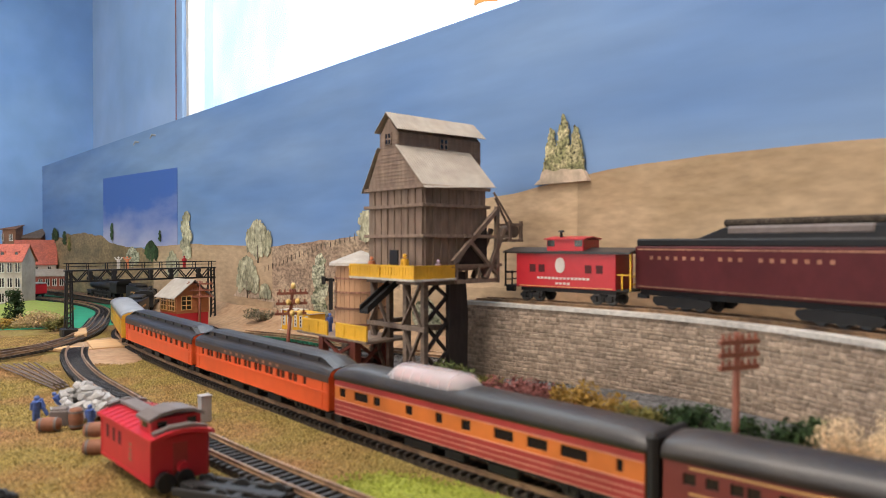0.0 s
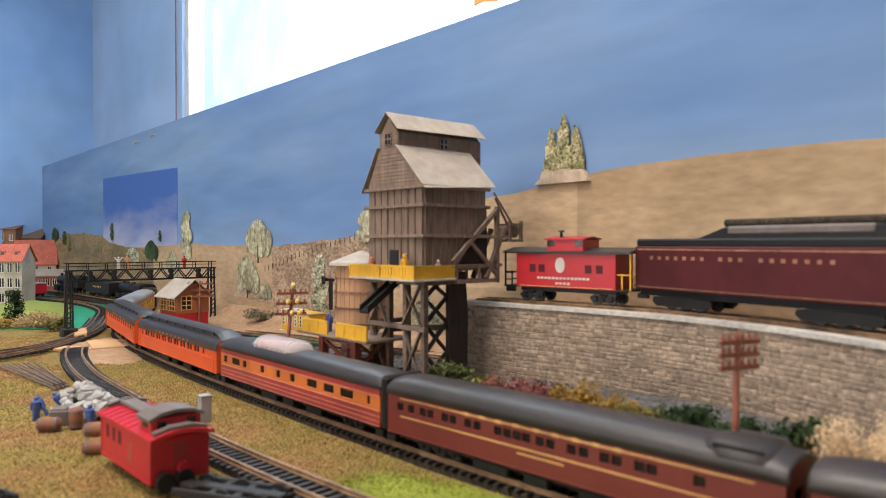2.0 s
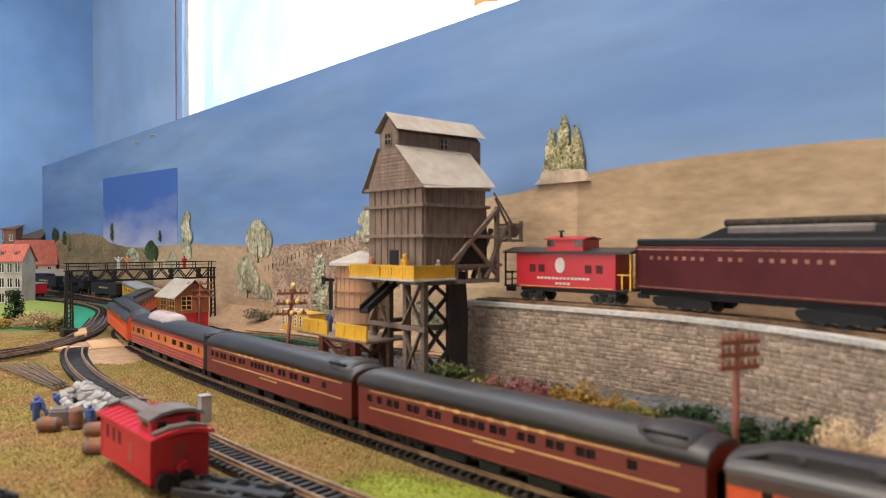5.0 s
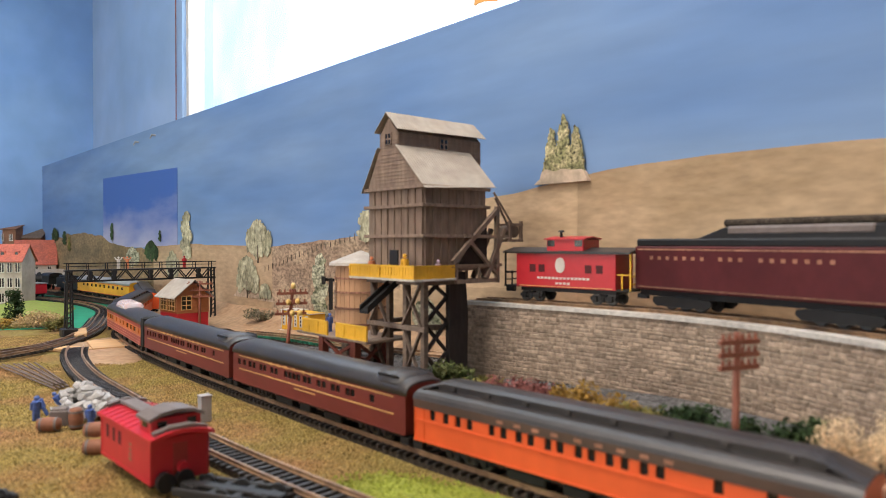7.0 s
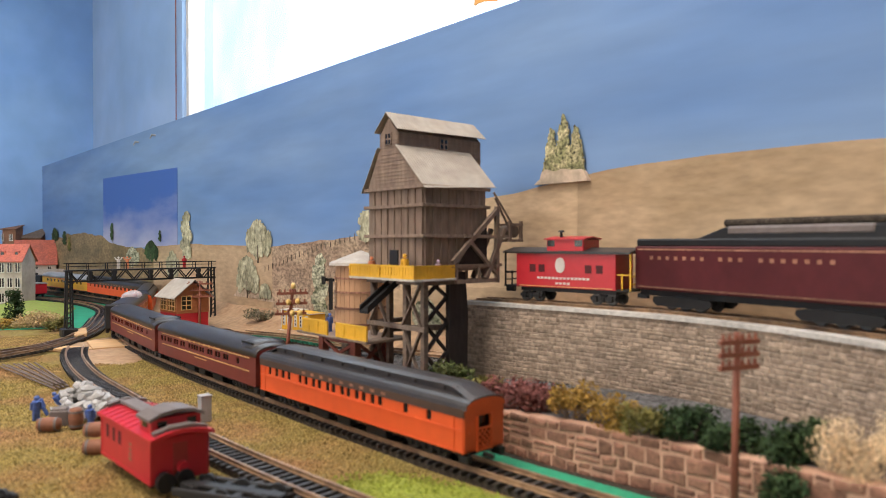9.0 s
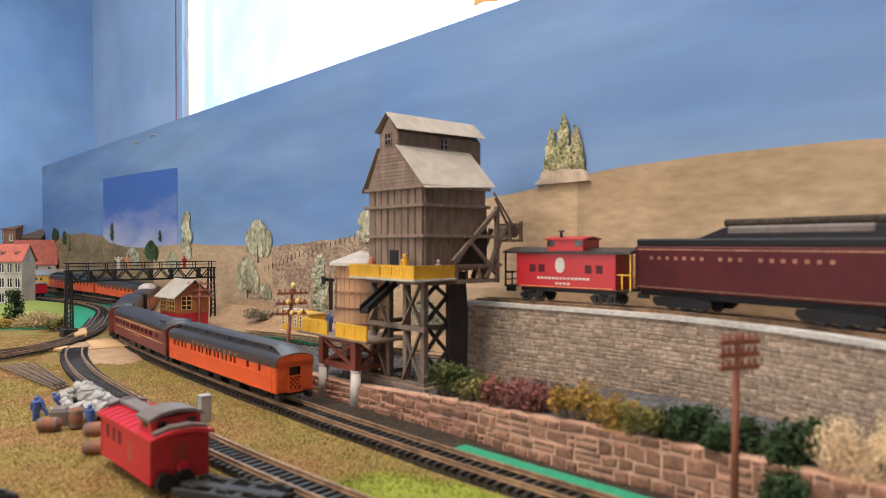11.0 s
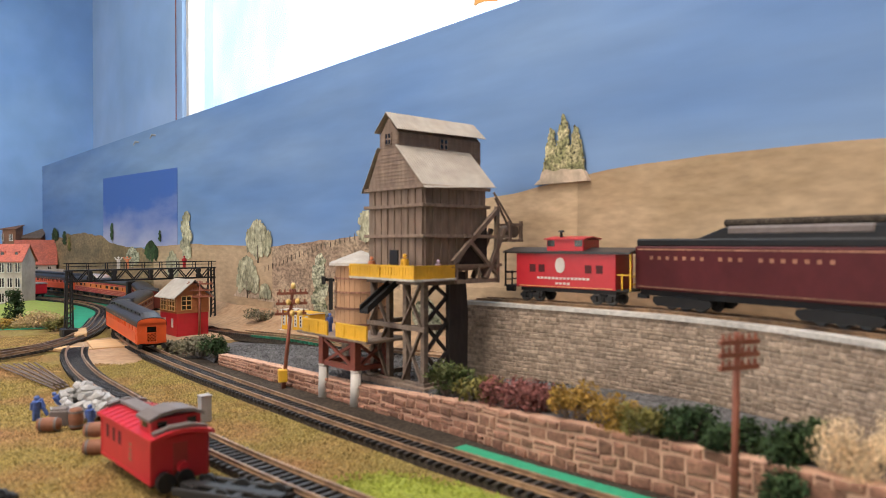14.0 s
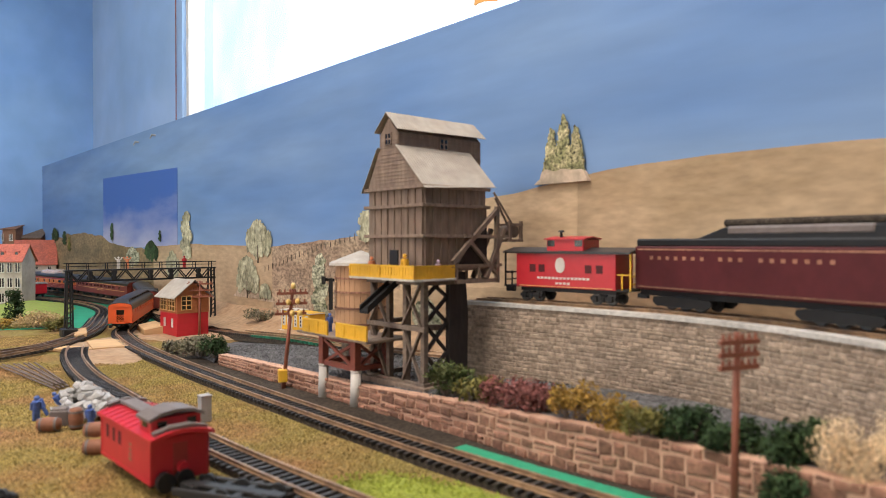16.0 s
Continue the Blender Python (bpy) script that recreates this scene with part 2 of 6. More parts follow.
# opening and frame out of view, added to go with the back fill lamp
wall_piece("wall_south", M["room"], "plain pale plaster wall with an added wide opening, out of view", (-330, -115, -360, -355, -95, 165), (235, 262, -360, -355, -95, 165), (-115, 235, -360, -355, -95, -8), (-115, 235, -360, -355, 132, 165))
wall_piece("window_2", M["room"], "plain window frame added out of view for the back fill light", (-115, -111, -359, -356, -8, 132), (231, 235, -359, -356, -8, 132), (58, 62, -359, -356, -8, 132))
wall_piece("wall_east", M["room"], "plain pale plaster wall", (-330, -325, -355, 67, -95, 165))
wall_piece("wall_west", M["endwall"], "curving sky-blue painted end wall", (250, 262, -355, 67, -95, 165))
# upper wall with the window opening
wall_piece("wall_north", M["upperwall"], "pale blue wall round a bright window", (173, 262, 67, 75, -95, 165), (-330, 35, 67, 75, -95, 165), (35, 173, 67, 75, -95, 28), (35, 173, 67, 75, 150, 165))
bm = bmesh.new()
for d in ((171.5, 173, 68, 72, 28, 150), (35, 36.5, 68, 72, 28, 150), (36.5, 171.5, 68, 72, 28, 30), (36.5, 171.5, 68, 72, 148, 150)):
    ubox(bm, *d)
window = structure("window_1", bm, M["white"], "white framed window with blown-out daylight", WALLM)
bm = bmesh.new()
ubox(bm, 36.5, 171.5, 70.5, 70.9, 30, 148)
pane = part("window_pane", bm, glass("window_glass", (0.95, 0.98, 1.0), 0.02, 0.08), window)
pane.visible_shadow = False
M["daylight"] = material("bright_sky_beyond", (0.68, 0.89, 0.98), 1.0, scale=9, var=0.06, bump=0, second=(1.0, 1.0, 1.0), big=6, stretch=(0.9, 1, 0.55), glow=0.68)
wall_piece("backdrop_sky", M["daylight"], "bright white sky beyond the window", (-40, 260, 110, 111, -60, 260))
# painted board
wall_piece("backdrop_board", M["backdrop"], "long board painted as blue sky with faint clouds", (-330, 250, 52, 53.4, -95, 38))


def print_on_wall(name, mat, pts, label, proud=0.12):
    """A flat printed sheet fixed to the board; pts are (u, z)."""
    bm = bmesh.new()
    plate(bm, [(-u, z) for u, z in pts], proud, Matrix.Translation((0, 52 - 0.02, 0)))
    return tagged(part(name, bm, mat, None, "", WALLM), label, "backdrop print", "", "structure")


def skyline(u0, u1, base, amp, seed, steps=28):
    return [(u0 + (u1 - u0) * i / steps, np.interp(u0 + (u1 - u0) * i / steps, *base) + amp * noise.noise((i * 0.37, seed, 0))) for i in range(steps + 1)]


HILL = ([-120, -20, 15, 27, 38.6, 51.6, 60, 74, 98.6, 132, 150, 165, 180, 186, 200, 215, 250], [21, 20.9, 20.6, 20.8, 20.0, 18.4, 17, 14.7, 13.2, 13.6, 13.0, 12.6, 13.8, 15.4, 16.4, 16.2, 14])
M["farhill"] = material("olive_hill_print", (0.27, 0.19, 0.095), 0.85, scale=70, var=0.3, bump=0, second=(0.15, 0.115, 0.06), big=11, stretch=(1, 1, 2.5))


def cloud_photo(name, deep, cloud, z0, z1):
    """A photograph of a blue sky that pales into broken cloud lower down."""
    m = material(name, deep, 0.55, scale=40, var=0.05, bump=0, second=deep, big=13)
    t = m.node_tree
    b = t.nodes["Principled BSDF"]
    co = t.nodes.new("ShaderNodeTexCoord")
    sep = t.nodes.new("ShaderNodeSeparateXYZ")
    t.links.new(co.outputs["Object"], sep.inputs[0])
    fall = t.nodes.new("ShaderNodeMapRange")
    fall.inputs["From Min"].default_value, fall.inputs["From Max"].default_value = z1, z0
    fall.inputs["To Min"].default_value, fall.inputs["To Max"].default_value = -0.32, 0.42
    t.links.new(sep.outputs["Z"], fall.inputs["Value"])
    puff = t.nodes.new("ShaderNodeTexNoise")
    puff.inputs["Scale"].default_value, puff.inputs["Detail"].default_value = 17.0, 7
    wide = t.nodes.new("ShaderNodeMapping")
    wide.inputs["Scale"].default_value = (0.32, 1, 1)
    t.links.new(co.outputs["Object"], wide.inputs["Vector"])
    t.links.new(wide.outputs[0], puff.inputs["Vector"])
    add = t.nodes.new("ShaderNodeMath")
    add.operation = "ADD"
    t.links.new(fall.outputs[0], add.inputs[0])
    t.links.new(puff.outputs["Fac"], add.inputs[1])
    edge = t.nodes.new("ShaderNodeMapRange")
    edge.inputs["From Min"].default_value, edge.inputs["From Max"].default_value = 0.42, 1.0
    t.links.new(add.outputs[0], edge.inputs["Value"])
    mix = t.nodes.new("ShaderNodeMix")
    mix.data_type = "RGBA"
    mix.inputs[6].default_value, mix.inputs[7].default_value = (*deep, 1), (*cloud, 1)
    t.links.new(edge.outputs[0], mix.inputs[0])
    t.links.new(mix.outputs[2], b.inputs["Base Color"])
    return m


M["skyprint"] = cloud_photo("sky_photo_print", (0.045, 0.115, 0.40), (0.42, 0.42, 0.56), 0.125, 0.29)
# Tan lifted in the colour to make up for dim light beside the tower.
M["hillbright"] = material("worn_tan_hill_print", (0.54, 0.39, 0.245), 0.85, scale=60, var=0.16, bump=0, second=(0.44, 0.31, 0.185), big=9, stretch=(1, 1, 3))
print_on_wall("hill_print", M["hill"], [(-120, 0), (39.6, 0)] + skyline(39.6, -120, HILL, 0.25, 1.0, 50), "dry tan hill printed on the backdrop")
print_on_wall("hill_print", M["hillbright"], [(39.62, 0), (66, 0)] + skyline(66, 39.62, HILL, 0.25, 1.5, 20), "dry tan hill printed on a second backdrop sheet")
print_on_wall("hill_print", M["scrub"], [(66, 0), (98, 0)] + skyline(98, 66, HILL, 0.3, 2.0), "brown scrubby hillside printed on the backdrop")
print_on_wall("hill_print", M["hill"], [(98, 0), (150, 0)] + skyline(150, 98, HILL, 0.2, 3.0), "pale sandy hill printed on the backdrop")
print_on_wall("hill_print", M["farhill"], [(150, 0), (249, 0)] + skyline(249, 150, HILL, 0.9, 4.0, 50), "olive hillside printed on the backdrop")
print_on_wall("hill_print", M["hill"], [(46, 0), (80, 0)] + skyline(80, 46, ([46, 80], [9.5, 7.5]), 0.5, 6.0), "pale sandy foot of the hill on a printed sheet", 0.18)
print_on_wall("sky_print", M["skyprint"], [(136.9, 12.8), (185.4, 12.8), (185.4, 29.8), (136.9, 28.6)], "deep blue sky photograph stuck on the backdrop", 0.06)

# ---- ground ----


def sheet(name, mat, label, fn, nu, nv, kind="structure"):
    bm = bmesh.new()
    g = [[bm.verts.new(fn(i / nu, j / nv)) for j in range(nv + 1)] for i in range(nu + 1)]
    for i in range(nu):
        for j in range(nv):
            bm.faces.new((g[i][j], g[i + 1][j], g[i + 1][j + 1], g[i][j + 1]))
    bmesh.ops.recalc_face_normals(bm, faces=bm.faces)
    if sum(f.normal.z for f in bm.faces) < 0:
        bmesh.ops.reverse_faces(bm, faces=bm.faces)
    return structure(name, bm, mat, label, None, kind)


def ground_at(a, b):
    x, y = un(-120 + 370 * a, -16 + 68 * b)
    return (x, y, 0.10 * noise.noise((x * 0.15, y * 0.15, 0)) - 0.05)


sheet("ground", M["grass"], "dry yellow-brown grass scatter on the layout board", ground_at, 150, 40)
wall_piece("table_edge", M["floorboards"], "wooden edge of the layout table", (-120, 250, -17, 51.5, -9, -0.4))


def blob(name, mat, label, cx, cy, rx, ry, z, height=0.0, seed=0.0, yaw=0.0, rough=0.25):
    bm = bmesh.new()
    ca, sa = math.cos(radians(yaw)), math.sin(radians(yaw))
    n, rings = 48, 8
    c = bm.verts.new((cx, cy, z + height))
    prev = None
    for k in range(1, rings + 1):
        r = k / rings
        row = []
        for i in range(n):
            a = 2 * math.pi * i / n
            q = r * (1 + rough * noise.noise((math.cos(a) * 1.7, math.sin(a) * 1.7, seed)) + rough * 0.4 * noise.noise((math.cos(a) * 6, math.sin(a) * 6, seed)))
            dx, dy = rx * q * math.cos(a), ry * q * math.sin(a)
            zz = z + height * (1 - r * r) + (0.06 * noise.noise((dx, dy, seed)) if k < rings else -0.12)
            row.append(bm.verts.new((cx + ca * dx - sa * dy, cy + sa * dx + ca * dy, zz)))
        for i in range(n):
            j = (i + 1) % n
            if prev is None:
                bm.faces.new((c, row[i], row[j]))
            else:
                bm.faces.new((prev[i], row[i], row[j], prev[j]))
        prev = row
    return structure(name, bm, mat, label)


blob("ground_patch", M["baize"], "green painted board inside the loop of track", -86, 154, 28, 50, 0.12, 0, 1, 30)
blob("ground_patch", M["lawn"], "pale green lawn mound inside the loop", -82.5, 137, 8.8, 29, 0.14, 1.5, 2, 28, 0.12)
blob("ground_patch", M["plaster"], "bare sandy plaster between the tracks", -43.5, 90, 4.8, 12, 0.10, 0.25, 3, 28)
blob("ground_patch", M["plaster"], "bare sandy plaster round the signal box", -40, 112, 10, 16, 0.10, 0.2, 7, 35)
blob("ground_patch", M["greengrass"], "bright green grass scatter beside the track", 0.5, 34.5, 4.0, 9, 0.06, 0.05, 4, 45)

# ---- tracks ----
MAIN = Line([(-236.3, 182.2, 2), (-209.5, 192.6, 2), (-181.1, 197.2, 2), (-152.4, 195.8, 2), (-124.7, 188.5, 2), (-99, 175.5, 2), (-76.6, 157.5, 1.5), (-64.5, 147.5, 1.1), (-57.4, 136, 0.8), (-53.3, 122, 0.8), (-48.4, 105, 0.8), (-44.2, 97, 0.8), (-38.9, 89, 0.8), (-32.8, 81, 0.8), (-26.3, 73, 0.8), (-19.5, 65, 0.8), (-12.5, 57, 0.8), (-5.3, 49, 0.8), (2.2, 41, 0.8), (10, 33.2, 0.8), (17.9, 25.6, 0.8), (26.1, 18.2, 0.8), (34.4, 11.1, 0.8), (42.9, 4.1, 0.8), (51.7, -2.6, 0.8)])
SIDING = Line([(-60, 122, 0.8), (-53, 104, 0.8), (-46.3, 87.5, 0.8), (-41.6, 78.6, 0.8), (-35.6, 69.6, 0.8), (-29.0, 61.4, 0.8), (-21.6, 52.6, 0.8), (-14.3, 44.6, 0.8), (-8.9, 39.2, 0.8), (-3.6, 34.2, 0.8), (2.2, 29.0, 0.8), (14, 19, 0.8), (26, 9, 0.8)])
LOOP = Line([(-70, 66, 0.8), (-58, 77.5, 0.8), (-51.5, 88.5, 0.8), (-53.0, 104, 0.8), (-60, 122, 0.8), (-67.5, 138, 0.8), (-77.5, 151, 0.8), (-91, 163, 0.8), (-106, 172, 0.8), (-124, 178, 0.8), (-150, 182, 0.8)])
CROSS = Line([(-56, 72, 0.8), (-52, 81, 0.8), (-50.7, 92, 0.8), (-55, 108, 0.8), (-61.5, 124, 0.8)])
BACK = Line([(-58, 140, 0.8), (-50, 124, 0.8), (-42, 113.5, 0.8), (-34.1, 106.4, 0.75), (-26.5, 97, 1.4), (-19, 88.5, 2), (-12.3, 82.4, 2), (-5.3, 77.2, 2), (6, 69, 2.2)])
CAPLINE = Line([(1.9, 62.1, 8.6), (9.8, 55.6, 8.6), (16.4, 48.8, 8.6), (20.4, 42.1, 8.6), (22.7, 35.7, 8.6), (24.2, 28, 8.6), (25, 18, 8.6), (25, 8, 8.6)])
UPPER = Line([tuple(CAPLINE.at(s) + CAPLINE.side(s) * 2.7 + Vector((0, 0, 0.2))) for s in np.linspace(0, CAPLINE.length, 9)])


def ribbon(bm, line, s0, s1, profile, step=1.0):
    """Sweeps a closed profile of (side, height) along a line."""
    k = max(2, int((s1 - s0) / step))
    rings = []
    for i in range(k + 1):
        s = s0 + (s1 - s0) * i / k
        p, d = line.at(s), line.side(s)
        rings.append([p + d * a + Vector((0, 0, b)) for a, b in profile])
    return loft(bm, rings)


TIE = bmesh.new()
box(TIE, -0.135, 0.135, -1.48, 1.48, -0.52, -0.27, 0.03)
TIE_MESH = None
SINGLE_TIES = []


def track(line, s0, s1, label, bed=True, tie_mat="tie", single=(0, 0)):
    """Rails, sleepers and ballast bed. single: the stretch whose sleepers are parts of their own."""
    global TIE_MESH
    t = thing("railway_track", P(0, 0, 0), label, "railway track", "model railway tracks")
    for sgn in (-1, 1):
        c = sgn * 0.86
        part("rail", ribbon(bmesh.new(), line, s0, s1, [(c - 0.12, -0.3), (c - 0.12, -0.25), (c - 0.045, -0.22), (c - 0.08, -0.08), (c - 0.08, 0), (c + 0.08, 0), (c + 0.08, -0.08), (c + 0.045, -0.22), (c + 0.12, -0.25), (c + 0.12, -0.3)], 1.2), M["rail"], t)
    if bed:
        tagged(part("ballast", ribbon(bmesh.new(), line, s0, s1, [(-1.42, -1.2), (-1.16, -0.55), (-0.9, -0.46), (0.9, -0.46), (1.16, -0.55), (1.42, -1.2)], 1.2), M["ballast"], t), kind="stuff")
    rest = bmesh.new()
    if TIE_MESH is None:
        TIE_MESH = part("sleeper", TIE, M["tie"], t)
        TIE_MESH.matrix_basis = pose(0, 0, -0.5)
        bpy.data.objects.remove(TIE_MESH)
        TIE_MESH = bpy.data.meshes["sleeper"]
    s = s0 + 0.4
    while s < s1:
        p, w = line.at(s), line.way(s)
        m = Matrix.Translation(p) @ Matrix.Rotation(math.atan2(w.y, w.x) + random.uniform(-0.02, 0.02), 4, "Z")
        if single[0] < s < single[1]:
            m.translation = p * CM
            SINGLE_TIES.append((t, m))
        else:
            d = [m @ Vector((p_, q_, r_)) for r_ in (-0.52, -0.27) for p_, q_ in ((-0.135, -1.48), (0.135, -1.48), (0.135, 1.48), (-0.135, 1.48))]
            v = [rest.verts.new(q) for q in d]
            for f in ((0, 1, 5, 4), (1, 2, 6, 5), (2, 3, 7, 6), (3, 0, 4, 7), (4, 5, 6, 7)):
                rest.faces.new([v[k] for k in f])
        s += 0.7
    tagged(part("sleeper_run", rest, M[tie_mat], t), kind="stuff")
    return t


track(MAIN, 60, MAIN.length, "main line of rusty rails on dark sleepers", single=(240, 335))
track(SIDING, 36, SIDING.length, "siding of rusty rails on dark sleepers beside a caboose", single=(45, 130))
track(LOOP, 0, LOOP.length, "curved loop of dark track round the lawn", single=(20, 60))
track(CROSS, 0, CROSS.length, "turnout rails crossing the loop", bed=False)
track(BACK, 0, 56, "back track of brown rails behind the signal box")
track(BACK, 56, 73, "back track with green sleepers on gravel", tie_mat="greentie")
track(BACK, 73, BACK.length, "back track of brown rails behind the coaling tower")
track(UPPER, 0, UPPER.length, "raised track on top of the stone wall", bed=False)

# ---- terrace and walls ----
FRONT = Line([(-46, 106, -0.4), (-38, 95, -0.2), (-30, 84.2, 0.7), (-24.4, 77.0, 1.4), (-15.5, 67.1, 1.75), (-6.7, 57.5, 2.0), (0.6, 49.6, 2.55), (4.3, 45.2, 2.8), (7.4, 41.8, 3.0), (12.1, 37.5, 3.1), (19, 30, 3.2), (27, 21, 3.2), (36, 12, 3.2)])


def terrace_at(a, b):
    s = a * FRONT.length
    p = FRONT.at(s)
    n0 = p.x * NX + p.y * NY
    q = (52 - n0 + 0.3) * b
    z = p.z - 0.12 + 0.08 * noise.noise((p.x * 0.4 + q, p.y * 0.4, 3))
    if b == 0 and s < 33.6:
        z = -0.2
    return (p.x + NX * q, p.y + NY * q, z + (0.6 if b > 0.93 else 0))


sheet("gravel_terrace", M["gravel"], "dark grey gravel terrace behind a low stone wall", terrace_at, 90, 40)


def plateau_at(a, b):
    p = CAPLINE.at(a * CAPLINE.length)
    n0 = p.x * NX + p.y * NY
    q = 0.4 + max(52.2 - n0, 5.0) * b
    return (p.x + NX * q, p.y + NY * q, 8.25 + 0.12 * noise.noise((p.x + q, p.y, 5)))


sheet("raised_ground", M["plaster"], "sandy raised ground behind the tall stone wall", plateau_at, 40, 20)


def bank_at(a, b):
    x, y = un(47 + 105 * a, 44.5 + 7.6 * b)
    return (x, y, 1.0 + 2.6 * b * b + 0.35 * noise.noise((x * 0.3, y * 0.3, 7)))


sheet("sand_bank", M["plaster"], "sandy bank at the foot of the backdrop", bank_at, 56, 8)
bm = bmesh.new()
ribbon(bm, MAIN, 255, 345, [(1.2, -0.78), (1.2, -0.66), (5.0, -0.66), (5.0, -0.78)])
structure("cinder_strip", bm, M["ballast"], "dark cinder strip between track and stone wall")
bm = bmesh.new()
ribbon(bm, MAIN, 311.5, 385, [(1.75, -0.76), (1.75, -0.60), (3.5, -0.60), (3.5, -0.76)])
structure("green_strip", bm, M["baize"], "green painted strip beside the track")

STONES = []


def stone_wall(name, label, line, s0, s1, base, rows, length, mat, core, side, depth, gap, limit, jitter=0.25, split=0.0):
    """A wall of separate stones. base: a height for the foot; the line's own height is the top. side: +1 or -1, where the face looks."""
    w = thing(name, P(0, 0, 0), label, "stone wall", "", "structure")
    part("core", ribbon(bmesh.new(), line, s0, s1, [(side * 0.02, -0.05), (side * 0.02, -9.5), (-side * depth, -9.5), (-side * depth, -0.05)], 1.0), core, w)
    rest = bmesh.new()
    made = 0
    mid = (s0 + s1) / 2
    cuts = np.cumsum([0] + [random.uniform(0.75, 1.3) for _ in range(rows)])
    cuts = cuts / cuts[-1]
    for r in range(rows):
        s = s0 + random.uniform(-0.6, 0)
        while s < s1:
            le = length * random.uniform(0.45, 1.7)
            top0 = line.at(s + le / 2).z
            full = top0 - base(s)
            a, b = max(s, s0) + gap / 2, min(s + le, s1) - gap / 2
            za, zb = base(s) + full * cuts[r], base(s) + full * cuts[r + 1]
            layers = [(za, zb)]
            if random.random() < split:
                layers = [(za, (za + zb) / 2), ((za + zb) / 2, zb)]
            for z0, z1 in layers if b - a > 0.15 else ():
                h = z1 - z0
                pa, pb = line.at(a), line.at(b)
                d = line.side((a + b) / 2) * side
                pr = 0.06 + random.uniform(0, jitter * 0.3)
                zz0, zz1 = z0 + gap / 2, z0 + h - gap / 2
                q = []
                k = 0.16 * min(h, 1.0)
                zj = [random.uniform(-0.14, 0.14) * h for _ in range(4)]
                for dist, inset in ((-0.1, 0), (pr * 0.55, 0), (pr, k)):
                    for (pt, sg), z, j in zip(((pa, 1), (pb, -1), (pb, -1), (pa, 1)), (zz0, zz0, zz1, zz1), zj):
                        e = (pb - pa).normalized() * inset * sg
                        v = Vector((pt.x, pt.y, 0)) + Vector((e.x, e.y, 0)) + d * dist
                        v.z = z + j + (inset if z == zz0 else -inset)
                        q.append(v)
                fs = [(0, 1, 5, 4), (1, 2, 6, 5), (2, 3, 7, 6), (3, 0, 4, 7), (4, 5, 9, 8), (5, 6, 10, 9), (6, 7, 11, 10), (7, 4, 8, 11), (8, 9, 10, 11)]
                if limit[0] < s < limit[1] and made < 300:
                    STONES.append((w, mat, q, fs))
                    made += 1
                else:
                    v = [rest.verts.new(c) for c in q]
                    for f in fs:
                        rest.faces.new([v[i] for i in f])
            s += le
    if len(rest.verts):
        bmesh.ops.recalc_face_normals(rest, faces=rest.faces)
        tagged(part("masonry", rest, mat, w), kind="stuff")
    else:
        rest.free()
    return w


FS0 = 35.0
stone_wall("low_stone_wall", "low wall of rough brown sandstone with pale mortar", FRONT, FS0, FRONT.length, lambda s: 0.0, 4, 1.05, M["stone"], M["mortar"], -1, 1.0, 0.16, (FS0, 110), 0.45, 0.22)
tall = stone_wall("tall_stone_wall", "tall grey ashlar retaining wall below the raised track", CAPLINE, 0, CAPLINE.length, lambda s: 1.6, 23, 0.66, M["greystone"], M["greymortar"], -1, 1.0, 0.05, (4, 13), 0.1, 0.1)
part("coping", ribbon(bmesh.new(), CAPLINE, -0.1, CAPLINE.length, [(-0.22, -0.28), (-0.22, 0.02), (0.9, 0.02), (0.9, -0.28)]), M["cap"], tall, "pale grey coping strip")
bm = bmesh.new()
a, d, e = CAPLINE.at(0), Vector((NX, NY, 0)), Vector((UX, UY, 0))
loft(bm, [[a + d * q + e * r + Vector((0, 0, z)) for r, z in ((-0.1, -7.2), (0.6, -7.2), (0.3, -0.1), (-0.1, -0.1))] for q in (-0.1, 6.0)])
part("end_face", bm, M["greymortar"], tall)

# ---- rolling stock ----


def flat(bm, x0, x1, y, z0, z1, t=0.03):
    """A thin strip proud of a side at y (outwards away from y = 0)."""
    s = 1 if y > 0 else -1
    return box(bm, x0, x1, min(y, y + s * t), max(y, y + s * t), z0, z1)


def truck(parent, x, axles=2, wheel_r=0.52):
    bm = bmesh.new()
    span = 1.35 * (axles - 1)
    for s in (-1, 1):
        box(bm, -span / 2 - 0.45, span / 2 + 0.45, s * 1.05 - 0.1, s * 1.05 + 0.1, 0.42, 0.68, 0.04)
        for k in range(axles):
            xx = -span / 2 + k * 1.35
            box(bm, xx - 0.2, xx + 0.2, s * 1.1 - 0.16, s * 1.1 + 0.16, 0.3, 0.75, 0.04)
        for k in range(axles - 1):
            xx = -span / 2 + k * 1.35 + 0.67
            rod(bm, (xx, s * 1.12, 0.25), (xx, s * 1.12, 0.7), 0.15, n=8)
    box(bm, -0.3, 0.3, -1.05, 1.05, 0.45, 0.8)
    t = part("truck", bm, M["black"], parent, "black plastic truck", P(x, 0, 0))
    w = None
    for k in range(axles):
        for s in (-1, 1):
            m = P(-span / 2 + k * 1.35, s * 0.83, wheel_r)
            if w is None:
                b = bmesh.new()
                rod(b, (0, -0.12, 0), (0, 0.12, 0), wheel_r - 0.05, n=16)
                rod(b, (0, -0.16, 0), (0, -0.08, 0), wheel_r, n=16)
                rod(b, (0, -0.2, 0), (0, 0.2, 0), 0.14, n=8)
                w = part("wheel", b, M["steel"], t, "dark metal wheel", m)
            else:
                again(w, t, m)
    return t


